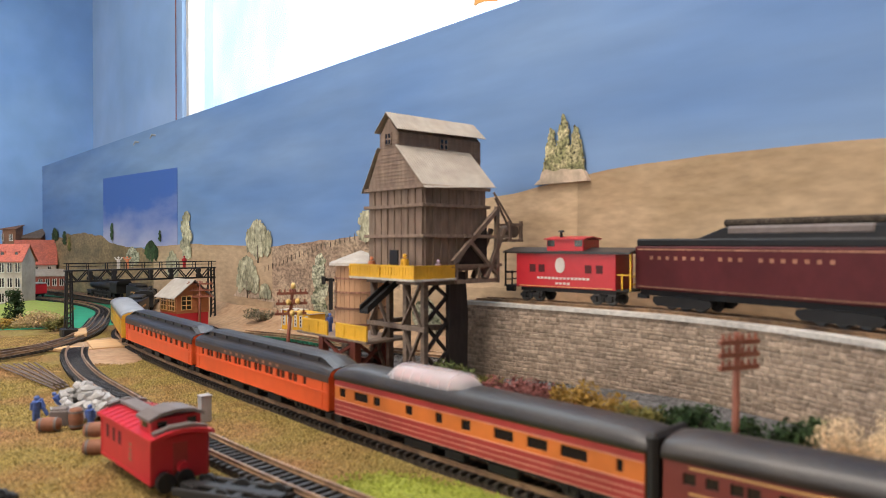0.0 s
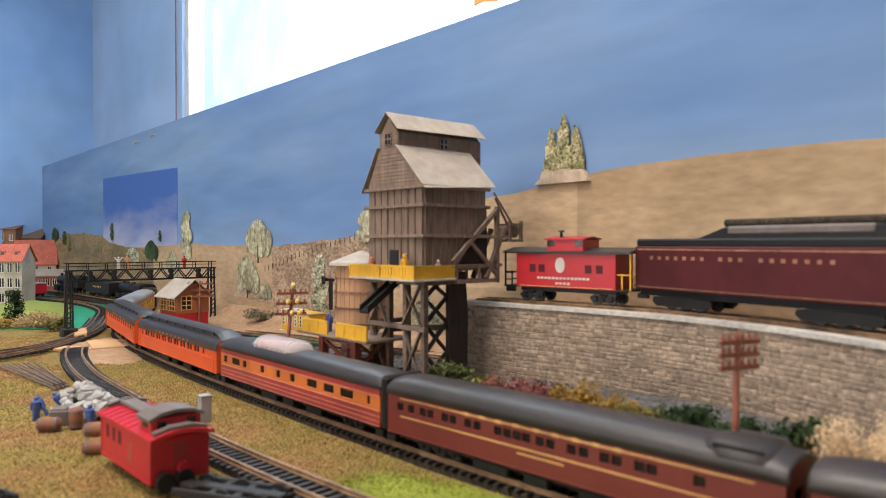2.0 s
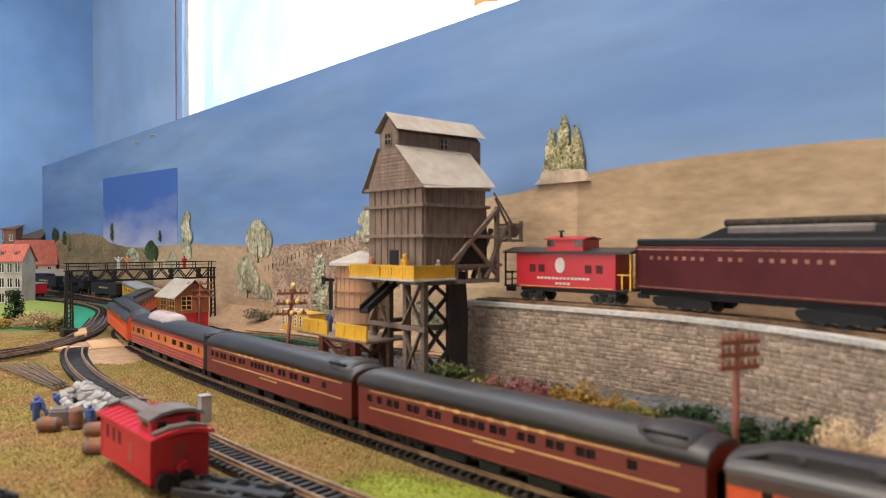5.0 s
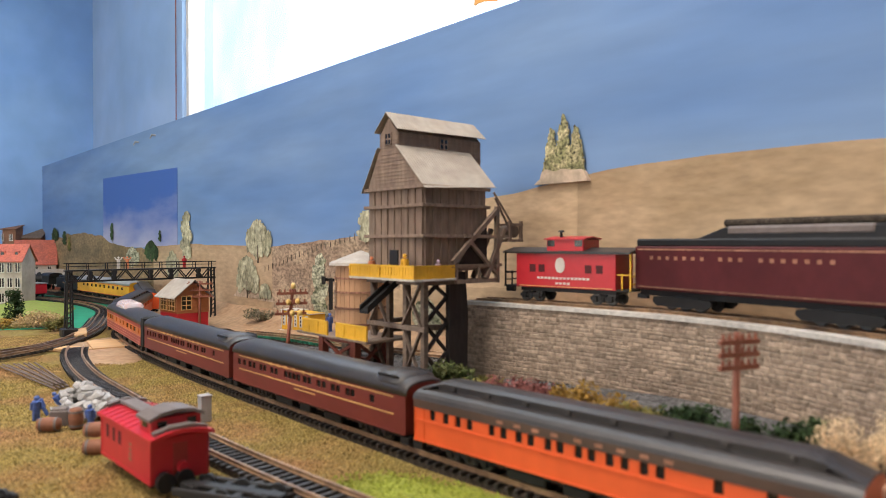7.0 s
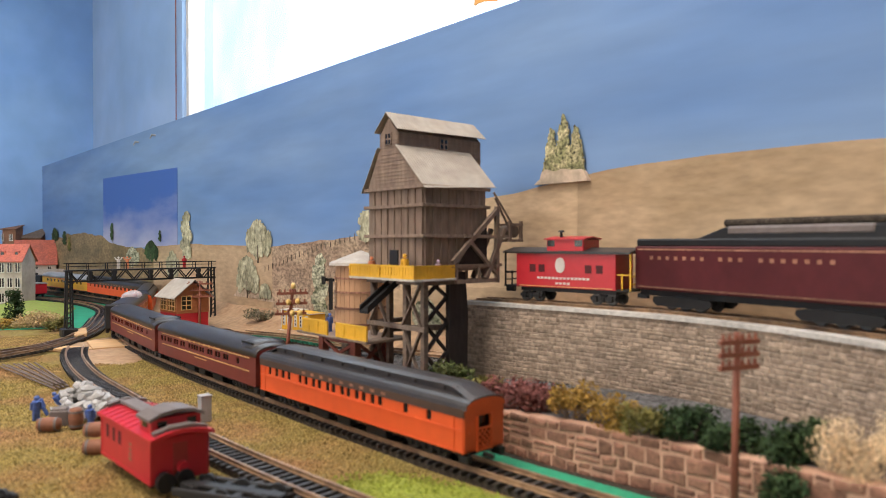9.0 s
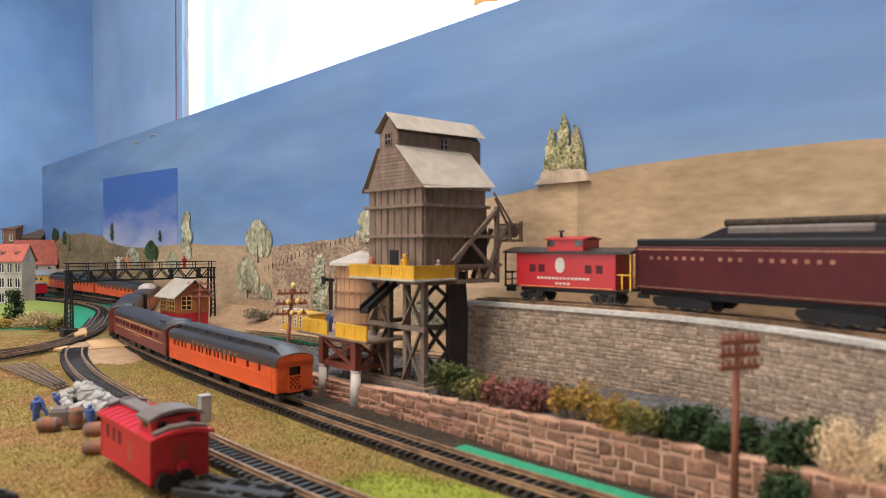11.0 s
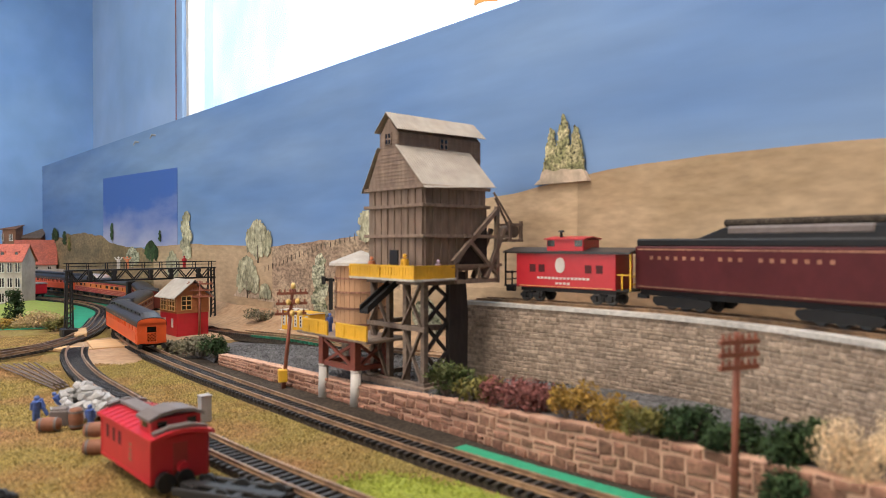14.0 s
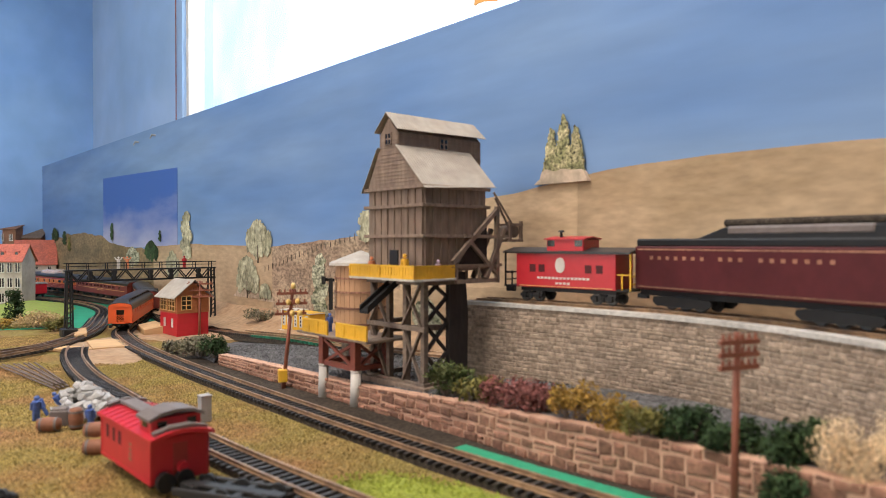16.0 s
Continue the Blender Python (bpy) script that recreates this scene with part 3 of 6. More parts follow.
def arch_ring(x, half, z0, top, n=10, flatness=0.62):
    pts = []
    for i in range(n + 1):
        a = math.pi * i / n
        pts.append(Vector((x, half * math.cos(a), z0 + (top - z0) * math.sin(a) ** flatness)))
    return pts


def coach_roof(L, half, z0, top, ends=1.6, clerestory=0.0):
    """A rounded coach roof, drooping at its ends; with a raised clerestory when asked."""
    bm = bmesh.new()
    xs = [(-L / 2, 0.74), (-L / 2 + 0.12, 0.82), (-L / 2 + ends * 0.5, 0.95), (-L / 2 + ends, 1.0), (L / 2 - ends, 1.0), (L / 2 - ends * 0.5, 0.95), (L / 2 - 0.12, 0.82), (L / 2, 0.74)]
    hi = top - clerestory
    loft(bm, [arch_ring(x, half * (0.985 if k < 0.78 else 1.0), z0, z0 + (hi - z0) * (k if not clerestory else max(k, 0.86)), 12, 0.75 if clerestory else 0.62) for x, k in xs])
    if clerestory:
        c = 0.86
        cx = L / 2 - ends
        # upright deck sides, then the overhanging top that slopes down to the coach ends
        box(bm, -cx - 0.2, cx + 0.2, -c, c, hi - 0.45, top - 0.2)
        rings = []
        for x, w, t in ((-L / 2 + 0.06, 1.2, -0.62), (-cx - 0.1, 1.06, -0.08), (-cx + 0.5, 1.0, 0.0), (cx - 0.5, 1.0, 0.0), (cx + 0.1, 1.06, -0.08), (L / 2 - 0.06, 1.2, -0.62)):
            zt = top + t
            rings.append([Vector((x, (c + 0.12) * w * q, zt - dz)) for q, dz in ((1.0, 0.26), (1.0, 0.18), (0.6, 0.05), (0, 0.0), (-0.6, 0.05), (-1.0, 0.18), (-1.0, 0.26))])
        loft(bm, rings)
    for f in bm.faces:
        f.smooth = not clerestory and abs(f.normal.x) < 0.9
    return bm


def coach_body(bm, L, half, z0, z1, wins, wz0, wz1, door=True):
    """Sides with real window openings; wins are (centre, width) along x."""
    t = 0.14
    for s in (-1, 1):
        y0, y1 = (half - t, half) if s > 0 else (-half, -half + t)
        box(bm, -L / 2, L / 2, y0, y1, z0, wz0)
        box(bm, -L / 2, L / 2, y0, y1, wz1, z1)
        edge = -L / 2
        for c, w in sorted(wins) + [(L / 2 + 5, 10)]:
            box(bm, edge, min(c - w / 2, L / 2), y0, y1, wz0, wz1)
            edge = c + w / 2
    for s in (-1, 1):
        x0, x1 = sorted((s * L / 2, s * (L / 2 - t)))
        box(bm, x0, x1, -half + t, -0.55, z0, z1)
        box(bm, x0, x1, 0.55, half - t, z0, z1)
        box(bm, x0, x1, -0.55, 0.55, z0 + 2.0, z1)
    box(bm, -L / 2, L / 2, -half + t, half - t, z0, z0 + 0.15)
    return bm


def coach(kind, label, wins, L=24.2, tint="pane"):
    half, z0, z1, wz0, wz1 = 1.62, 0.95, 3.40, 2.34, 2.97
    e = thing("passenger_coach", P(0, 0, -40), label, "model coach", "coaches of the passenger train")
    paint = {"orange": "orange", "maroon": "maroon", "dome": "domeorange", "yellow": "coachyellow"}[kind]
    if kind == "dome":
        wz0, wz1 = 2.25, 2.84
    elif kind == "maroon":
        wz0, wz1 = 2.44, 2.95
    part("body", coach_body(bmesh.new(), L, half, z0, z1, wins, wz0, wz1), M[paint], e)
    bm = bmesh.new()
    box(bm, -L / 2 + 0.3, L / 2 - 0.3, -half + 0.5, half - 0.5, z0 + 0.2, z1 - 0.05)
    part("interior", bm, M["pane"], e, "dark coach interior")
    p = None
    for c, w in wins:
        for s in (-1, 1):
            if p is None or abs(p_w - w) > 1e-4:
                b = bmesh.new()
                box(b, -w / 2, w / 2, -0.02, 0.02, wz0, wz1)
                p, p_w = part("window_pane", b, M[tint], e, "", P(c, s * (half - 0.1), 0)), w
            else:
                again(p, e, P(c, s * (half - 0.1), 0))
    band_mat, band_label = {"orange": ("brownband", "dark brown letterboard"), "maroon": ("gold", "gold lining"), "dome": ("domered", "crimson side band"), "yellow": ("cabred", "thin red lining")}[kind]
    bands = {"orange": ((0, 2.96, 3.46, 0.06),), "maroon": ((1.2, 3.16, 3.25, 0.02), (1.2, 2.04, 2.14, 0.02)), "dome": ((0, 0.96, 1.98, 0.03), (0, 3.02, 3.36, 0.03)), "yellow": ((0, 0.98, 1.07, 0.02), (0, 3.2, 3.28, 0.02))}[kind]
    for s in (-1, 1):
        for inset, za, zb, pr in bands:
            bm = bmesh.new()
            flat(bm, -L / 2 + inset, L / 2 - inset, s * half, za, zb, pr)
            part("side_band", bm, M[band_mat], e, band_label)
    if kind in ("orange", "maroon"):
        bm = bmesh.new()
        for s in (-1, 1):
            for k in range(9):
                x = -4.8 + k * 1.2 + (0.2 if k > 4 else 0)
                bm = bmesh.new()
                flat(bm, x, x + 0.42, s * (half + (0.06 if kind == "orange" else 0)), 3.12, 3.31, 0.03)
                part("lettering_bar", bm, M["dimgold"] if kind == "orange" else M["gold"], e, "illegible gold lettering")
            if kind == "maroon":
                bm = bmesh.new()
                flat(bm, -1.5, 1.5, s * half, 1.74, 1.84, 0.015)
                part("lettering_bar", bm, M["gold"], e, "illegible gold lettering")
        bm = bmesh.new()
        for s in (-1, 1):
            if kind == "orange":
                flat(bm, -L / 2 + 0.1, L / 2 - 0.1, s * half, 2.16, 2.25, 0.07)
                flat(bm, -L / 2, L / 2, s * half, 0.93, 1.01, 0.05)
                for x in (-L / 2 + 0.5, L / 2 - 0.5):
                    flat(bm, x - 0.4, x - 0.34, s * half, 0.9, 2.95, 0.05)
                    flat(bm, x + 0.34, x + 0.4, s * half, 0.9, 2.95, 0.05)
            else:
                flat(bm, -L / 2, L / 2, s * half, 0.93, 1.01, 0.05)
        part("belt_rail", bm, M[paint], e)
    if kind == "dome":
        for s in (-1, 1):
            for z in (0.98, 1.3, 1.62, 1.98, 2.97):
                bm = bmesh.new()
                flat(bm, -L / 2, L / 2, s * half, z, z + 0.05, 0.045)
                part("lining", bm, M["pinkline"], e, "thin pale pink lining")
    for s in (-1, 1):
        bm = bmesh.new()
        top = {"orange": 3.98, "maroon": 4.12, "dome": 4.02}.get(kind, 4.12)
        loft(bm, [arch_ring(s * x, half - 0.01, 3.38, top, 12, 0.7) for x in (L / 2 - 0.2, L / 2 + 0.135)])
        part("end_arch", bm, M[paint], e)
    roofmat = M["coachgrey"] if kind == "yellow" else M["coachroof"]
    part("roof", coach_roof(L + 0.24, half + 0.06, z1, {"orange": 4.68, "dome": 4.42}.get(kind, 4.52), 1.7, 0.5 if kind == "orange" else 0.0), roofmat, e)
    bm = bmesh.new()
    if kind == "orange":
        for s in (-1, 1):
            for k in range(8):
                x = -L / 2 + 2.6 + k * 2.7
                bm = bmesh.new()
                box(bm, x - 0.16, x + 0.16, s * 0.9 - 0.1, s * 0.9 + 0.1, 4.16, 4.42, 0.03)
                part("roof_vent", bm, M["coachroof"], e)
    elif kind == "maroon":
        # raised air duct hump with its dark opening near one end
        loft(bm, [arch_ring(x, w, 3.7, t, 10, 0.5) for x, w, t in ((-L / 2 + 0.5, 1.2, 4.3), (-L / 2 + 0.9, 1.6, 4.66), (-L / 2 + 2.7, 1.62, 4.68), (-L / 2 + 3.7, 1.35, 4.5))])
        part("roof_hood", bm, M["coachroof"], e, "", None, True)
        bm = bmesh.new()
        for s in (-1, 1):
            box(bm, -1.1, 1.1, -0.07, 0.07, -0.2, 0.2, 0.06, Matrix.Translation((-L / 2 + 2.0, s * 1.36, 4.36)) @ Matrix.Rotation(radians(-38 * s), 4, "X"))
        part("duct_opening", bm, M["black"], e, "black duct opening in the roof")
    elif kind == "dome":
        c0, c1 = 0.2, 6.9
        loft(bm, [arch_ring(x, w, 3.9, t, 12, 0.5) for x, w, t in ((c0 - 0.1, 0.9, 4.5), (c0 + 0.7, 1.25, 5.0), (c0 + 1.5, 1.3, 5.1), (c1 - 1.2, 1.3, 5.1), (c1 - 0.5, 1.28, 5.05), (c1 + 0.1, 1.15, 4.6))])
        part("dome", bm, M["dome"], e, "clear plastic observation dome", None, True)
        bm = bmesh.new()
        for k in range(7):
            x = c0 + 0.9 + k * 0.85
            loft(bm, [[q + Vector((d, 0, 0)) for q in arch_ring(x, 1.33, 3.9, 5.12, 12, 0.5)] for d in (-0.04, 0.04)])
        part("dome_rib", bm, M["dome"], e, "pale dome frame ribs")
        bm = bmesh.new()
        for k in range(6):
            x = c0 + 1.1 + k * 0.95
            for s in (-1, 1):
                box(bm, x - 0.3, x + 0.3, s * 0.65 - 0.35, s * 0.65 + 0.35, 4.2, 4.55, 0.08)
                box(bm, x - 0.3, x - 0.1, s * 0.65 - 0.35, s * 0.65 + 0.35, 4.5, 4.8, 0.06)
        part("seat", bm, M["domeseat"], e, "pink seats under the dome")
        bm = bmesh.new()
        box(bm, -L / 2 - 0.6, -L / 2 + 0.02, -1.66, 1.66, 0.85, 4.35, 0.2)
        part("diaphragm", bm, M["black"], e, "black end diaphragm")
    # underframe, steps, couplers and trucks
    bm = bmesh.new()
    box(bm, -L / 2 + 0.4, L / 2 - 0.4, -1.2, 1.2, 0.62, 0.82)
    for x, l in ((-3.2, 2.2), (0.6, 1.6), (3.8, 2.6)):
        for s in (-1, 1):
            box(bm, x - l / 2, x + l / 2, s * 0.95 - 0.3, s * 0.95 + 0.3, 0.15, 0.7, 0.06)
    for x in (-L / 2 - 0.35, L / 2 + 0.35):
        box(bm, x - 0.4, x + 0.4, -0.14, 0.14, 0.5, 0.75, 0.04)
        for s in (-1, 1):
            box(bm, x * 0.955 - 0.4, x * 0.955 + 0.4, s * 1.35 - 0.2, s * 1.35 + 0.2, 0.35, 0.8, 0.03)
    part("underframe", bm, M["black"], e, "black underframe with boxes and couplers")
    for x in (-L / 2 + 4.0, L / 2 - 4.0):
        truck(e, x, 3 if kind in ("maroon", "orange") else 2)
    if kind == "orange":
        bm = bmesh.new()
        x = -L / 2 - 0.02
        for k in range(7):
            for sg in (-1, 1):
                # diagonal strips clipped to the doorway
                z0 = 0.95 - 1.1 + k * 0.37
                a_, b_ = max(0.0, 0.95 - z0), min(1.1, 2.2 - z0)
                if b_ > a_:
                    bar(bm, (x, sg * (-0.55 + a_), z0 + a_), (x, sg * (-0.55 + b_), z0 + b_), 0.07)
        for z in (0.95, 2.2):
            bar(bm, (x, -0.55, z), (x, 0.55, z), 0.1)
        part("end_gate", bm, M["orange"], e, "orange lattice end gate")
        bm = bmesh.new()
        bmesh.ops.create_cone(bm, cap_ends=True, segments=14, radius1=0.3, radius2=0.3, depth=0.06, matrix=Matrix.Translation((-L / 2 - 0.02, 1.05, 2.3)) @ Matrix.Rotation(radians(90), 4, "Y"))
        for s in (-1, 1):
            box(bm, -L / 2 - 0.08, -L / 2 + 0.02, s * 0.6 - 0.06, s * 0.6 + 0.06, 0.9, 2.9)
        part("end_fitting", bm, M["orange"], e)
    return e


W_ORANGE = [(x, 0.44) for x in (10.5, 9.4, 8.4, 7.5, 5.85, 5.0, 3.95, 3.15, 2.05, 1.3, 0.2, -0.55, -1.55, -2.35, -3.35, -4.15, -6.8, -9.0)]
W_PAIRED = [(10.4, 0.5), (-8.7, 0.5)] + [(8.7 - 1.95 * k + d, 0.64) for k in range(9) for d in (-0.37, 0.37)]
W_SQUARE = [(10.4, 0.5), (-10.6, 0.5)] + [(8.4 - 1.75 * k, 0.95) for k in range(11)]
W_MAROON = [(x, 0.56) for x in (10.9, 9.9, 8.87, 8.2, 6.95, 6.3, 5.1, 4.4, 2.85, 2.2, 1.55, 0.9, 0.0, -0.65, -1.95, -2.65, -3.85, -4.5, -5.7, -6.3, -8.55)]
W_DOME = [(11.2, 0.7), (9.1, 1.5), (7.4, 0.7), (4.2, 0.65), (1.5, 0.6), (-0.75, 0.7), (-3.6, 1.4), (-5.9, 1.35), (-8.2, 1.6), (-10.8, 0.35)]
W_YELLOW = [(x, 0.9) for x in (-9, -7, -5, -3, -1, 1, 3, 5, 7, 9)]

rear = coach("orange", "orange coach with brown letterboard and dark clerestory roof", W_ORANGE)
maroon = coach("maroon", "maroon coach with gold lining and dark rounded roof", W_MAROON)
paired = coach("orange", "orange coach with rows of paired windows and dark clerestory roof", W_PAIRED, tint="panered")
square = coach("orange", "orange coach with square windows and dark clerestory roof", W_SQUARE, tint="panered")
dome = coach("dome", "orange and crimson coach with a clear roof dome", W_DOME)
yellow = coach("yellow", "yellow coach with a plain grey roof", W_YELLOW)
away = P(0, 0, -40)
TRAIN = [(rear, 0), (maroon, 1), (copy_thing(maroon, away), 2), (dome, 3), (paired, 4), (square, 5), (yellow, 6)]
PITCH = 25.0


def steam_engine():
    e = thing("steam_locomotive", P(0, 0, -40), "black model steam locomotive with a long boiler", "model locomotive", "locomotives of the passenger train")
    bm = bmesh.new()
    rod(bm, (-3, 0, 2.75), (7.5, 0, 2.75), 1.05, 1.0, 20)
    rod(bm, (7.5, 0, 2.75), (7.9, 0, 2.75), 0.95, 0.7, 20)
    rod(bm, (6.6, 0, 3.6), (6.6, 0, 4.4), 0.3, 0.38, 12)
    for x, r in ((4.4, 0.5), (1.2, 0.55), (-1.5, 0.4)):
        rod(bm, (x, 0, 3.5), (x, 0, 4.05), r, r * 0.8, 14)
        ball(bm, (x, 0, 4.05), r * 0.8, 2, (1, 1, 0.5))
    part("boiler", bm, M["black"], e, "", None, True)
    bm = bmesh.new()
    box(bm, -6, -2.9, -1.6, 1.6, 1.5, 3.5, 0.06)
    loft(bm, [arch_ring(x, 1.72, 3.45, 4.3, 10) for x in (-6.4, -2.7)])
    part("cab", bm, M["black"], e)
    bm = bmesh.new()
    box(bm, -6, 8, -1.45, 1.45, 1.35, 1.6)
    box(bm, 5.5, 7.5, -1.6, 1.6, 0.6, 1.6, 0.15)
    loft(bm, [[Vector((8, -1.3, 1.3)), Vector((8, 1.3, 1.3)), Vector((8, 1.3, 0.2)), Vector((8, -1.3, 0.2))], [Vector((9.2, -0.3, 0.9)), Vector((9.2, 0.3, 0.9)), Vector((9.2, 0.5, 0.15)), Vector((9.2, -0.5, 0.15))]])
    part("running_board", bm, M["black"], e)
    for x, r in ((-3.6, 0.55), (-1.6, 0.98), (0.5, 0.98), (2.6, 0.98), (4.7, 0.98), (6.6, 0.5)):
        for s in (-1, 1):
            b = bmesh.new()
            rod(b, (x, s * 0.8, r), (x, s * 1.0, r), r, n=18)
            part("wheel", b, M["black"], e)
    bm = bmesh.new()
    for s in (-1, 1):
        bar(bm, (-1.6, s * 1.12, 0.8), (4.7, s * 1.12, 0.8), 0.08, 0.2)
        bar(bm, (2.6, s * 1.2, 0.85), (6.4, s * 1.2, 1.1), 0.08, 0.14)
    part("side_rod", bm, M["steel"], e, "bright metal side rods")
    return e


def small_tender():
    e = thing("tender", P(0, 0, -40), "black model tender with gold lettering", "model tender", "tenders of the passenger train")
    bm = bmesh.new()
    box(bm, -5.8, 5.8, -1.55, 1.55, 0.95, 3.5, 0.08)
    box(bm, -0.5, 5.4, -1.2, 1.2, 3.45, 4.0, 0.2)
    part("body", bm, M["black"], e)
    bm = bmesh.new()
    for s in (-1, 1):
        for k in range(6):
            bm = bmesh.new()
            flat(bm, -2 + k * 0.7, -1.6 + k * 0.7, s * 1.55, 2.2, 2.6, 0.02)
            part("lettering_bar", bm, M["gold"], e, "illegible gold lettering")
    for x in (-3.6, 3.6):
        truck(e, x, 2)
    return e


engine, tender = steam_engine(), small_tender()
ENGINES = [(tender, 0, 6.2), (engine, 0, 22.0), (copy_thing(tender, away), 0, 37.5), (copy_thing(engine, away), 0, 53.3)]

# Length along the main line of the train's rear end, by time.
REAR_END = [(0.0, 403.2), (1.5, 388.9), (3.5, 370.3), (7.0, 336.8), (9.0, 317.0), (12.5, 279.0), (14.0, 260.4), (16.0, 236.0)]


def rear_end(t):
    c = [p for p in REAR_END]
    ts = [p[0] for p in c]
    i = max(0, min(len(c) - 2, sum(1 for q in ts if q <= t) - 1))

    def slope(k):
        a, b = max(0, k - 1), min(len(c) - 1, k + 1)
        return (c[b][1] - c[a][1]) / (c[b][0] - c[a][0])

    h = c[i + 1][0] - c[i][0]
    u = (t - c[i][0]) / h
    return ((2 * u ** 3 - 3 * u ** 2 + 1) * c[i][1] + (u ** 3 - 2 * u ** 2 + u) * h * slope(i) + (-2 * u ** 3 + 3 * u ** 2) * c[i + 1][1] + (u ** 3 - u ** 2) * h * slope(i + 1))


def on_track(line, s, base=8.0):
    """The pose of a vehicle whose middle is at s and which heads towards smaller s."""
    a, b = line.at(s - base), line.at(s + base)
    m, d = (a + b) / 2, (a - b).normalized()
    return Matrix.LocRotScale(m * CM, Euler((0, -math.asin(d.z), math.atan2(d.y, d.x))), None)


def motions():
    times = [0.5 * k for k in range(33)]
    for ob, k in TRAIN:
        walk(ob, [(t, on_track(MAIN, rear_end(t) - PITCH * (k + 0.5))) for t in times])
    for ob, k, ahead in ENGINES:
        walk(ob, [(t, on_track(MAIN, rear_end(t) - PITCH * 7 - ahead, 4.5)) for t in times])


# ---- coaling tower ----
M["olive"] = material("grey_green_leaf_print", (0.36, 0.35, 0.25), 0.9, scale=300, var=0.75, bump=0, second=(0.10, 0.11, 0.06), big=110, stretch=(0.6, 1, 1), island=0.2)
M["rockprint"] = material("pale_rock_print", (0.52, 0.40, 0.30), 0.9, scale=90, var=0.35, bump=0, second=(0.36, 0.29, 0.21), big=40)


def railing(parent, pts, z0, h, mat, step=0.36):
    """A run of railing panels, one part a panel."""
    for a, b in zip(pts[:-1], pts[1:]):
        a, b = Vector((*a, z0)), Vector((*b, z0))
        bm = bmesh.new()
        up = Vector((0, 0, 1))
        bar(bm, a + up * h, b + up * h, 0.16, 0.16)
        bar(bm, a + up * h * 0.5, b + up * h * 0.5, 0.05, h)
        bar(bm, a + up * 0.12, b + up * 0.12, 0.12, 0.22)
        n = max(2, int((b - a).length / step))
        for k in range(n + 1):
            p = a.lerp(b, k / n)
            w = 0.18 if k % 4 == 0 else 0.1
            bar(bm, p, p + up * h, w, w)
        part("railing", bm, mat, parent, "yellow plastic railing")


def corrugated(bm, a, b, c, d, n, depth=0.10, thick=0.05):
    """A ribbed roof sheet over the quad a b c d; ribs run from a to d."""
    a, b, c, d = map(Vector, (a, b, c, d))
    nrm = (b - a).cross(d - a).normalized()
    if nrm.z < 0:
        nrm = -nrm
    rings = []
    for i in range(2 * n + 1):
        u = i / (2 * n)
        o = nrm * (depth if i % 2 else 0)
        p, q = a.lerp(b, u) + o, d.lerp(c, u) + o
        rings.append([p, q, q - nrm * thick, p - nrm * thick])
    return loft(bm, rings)


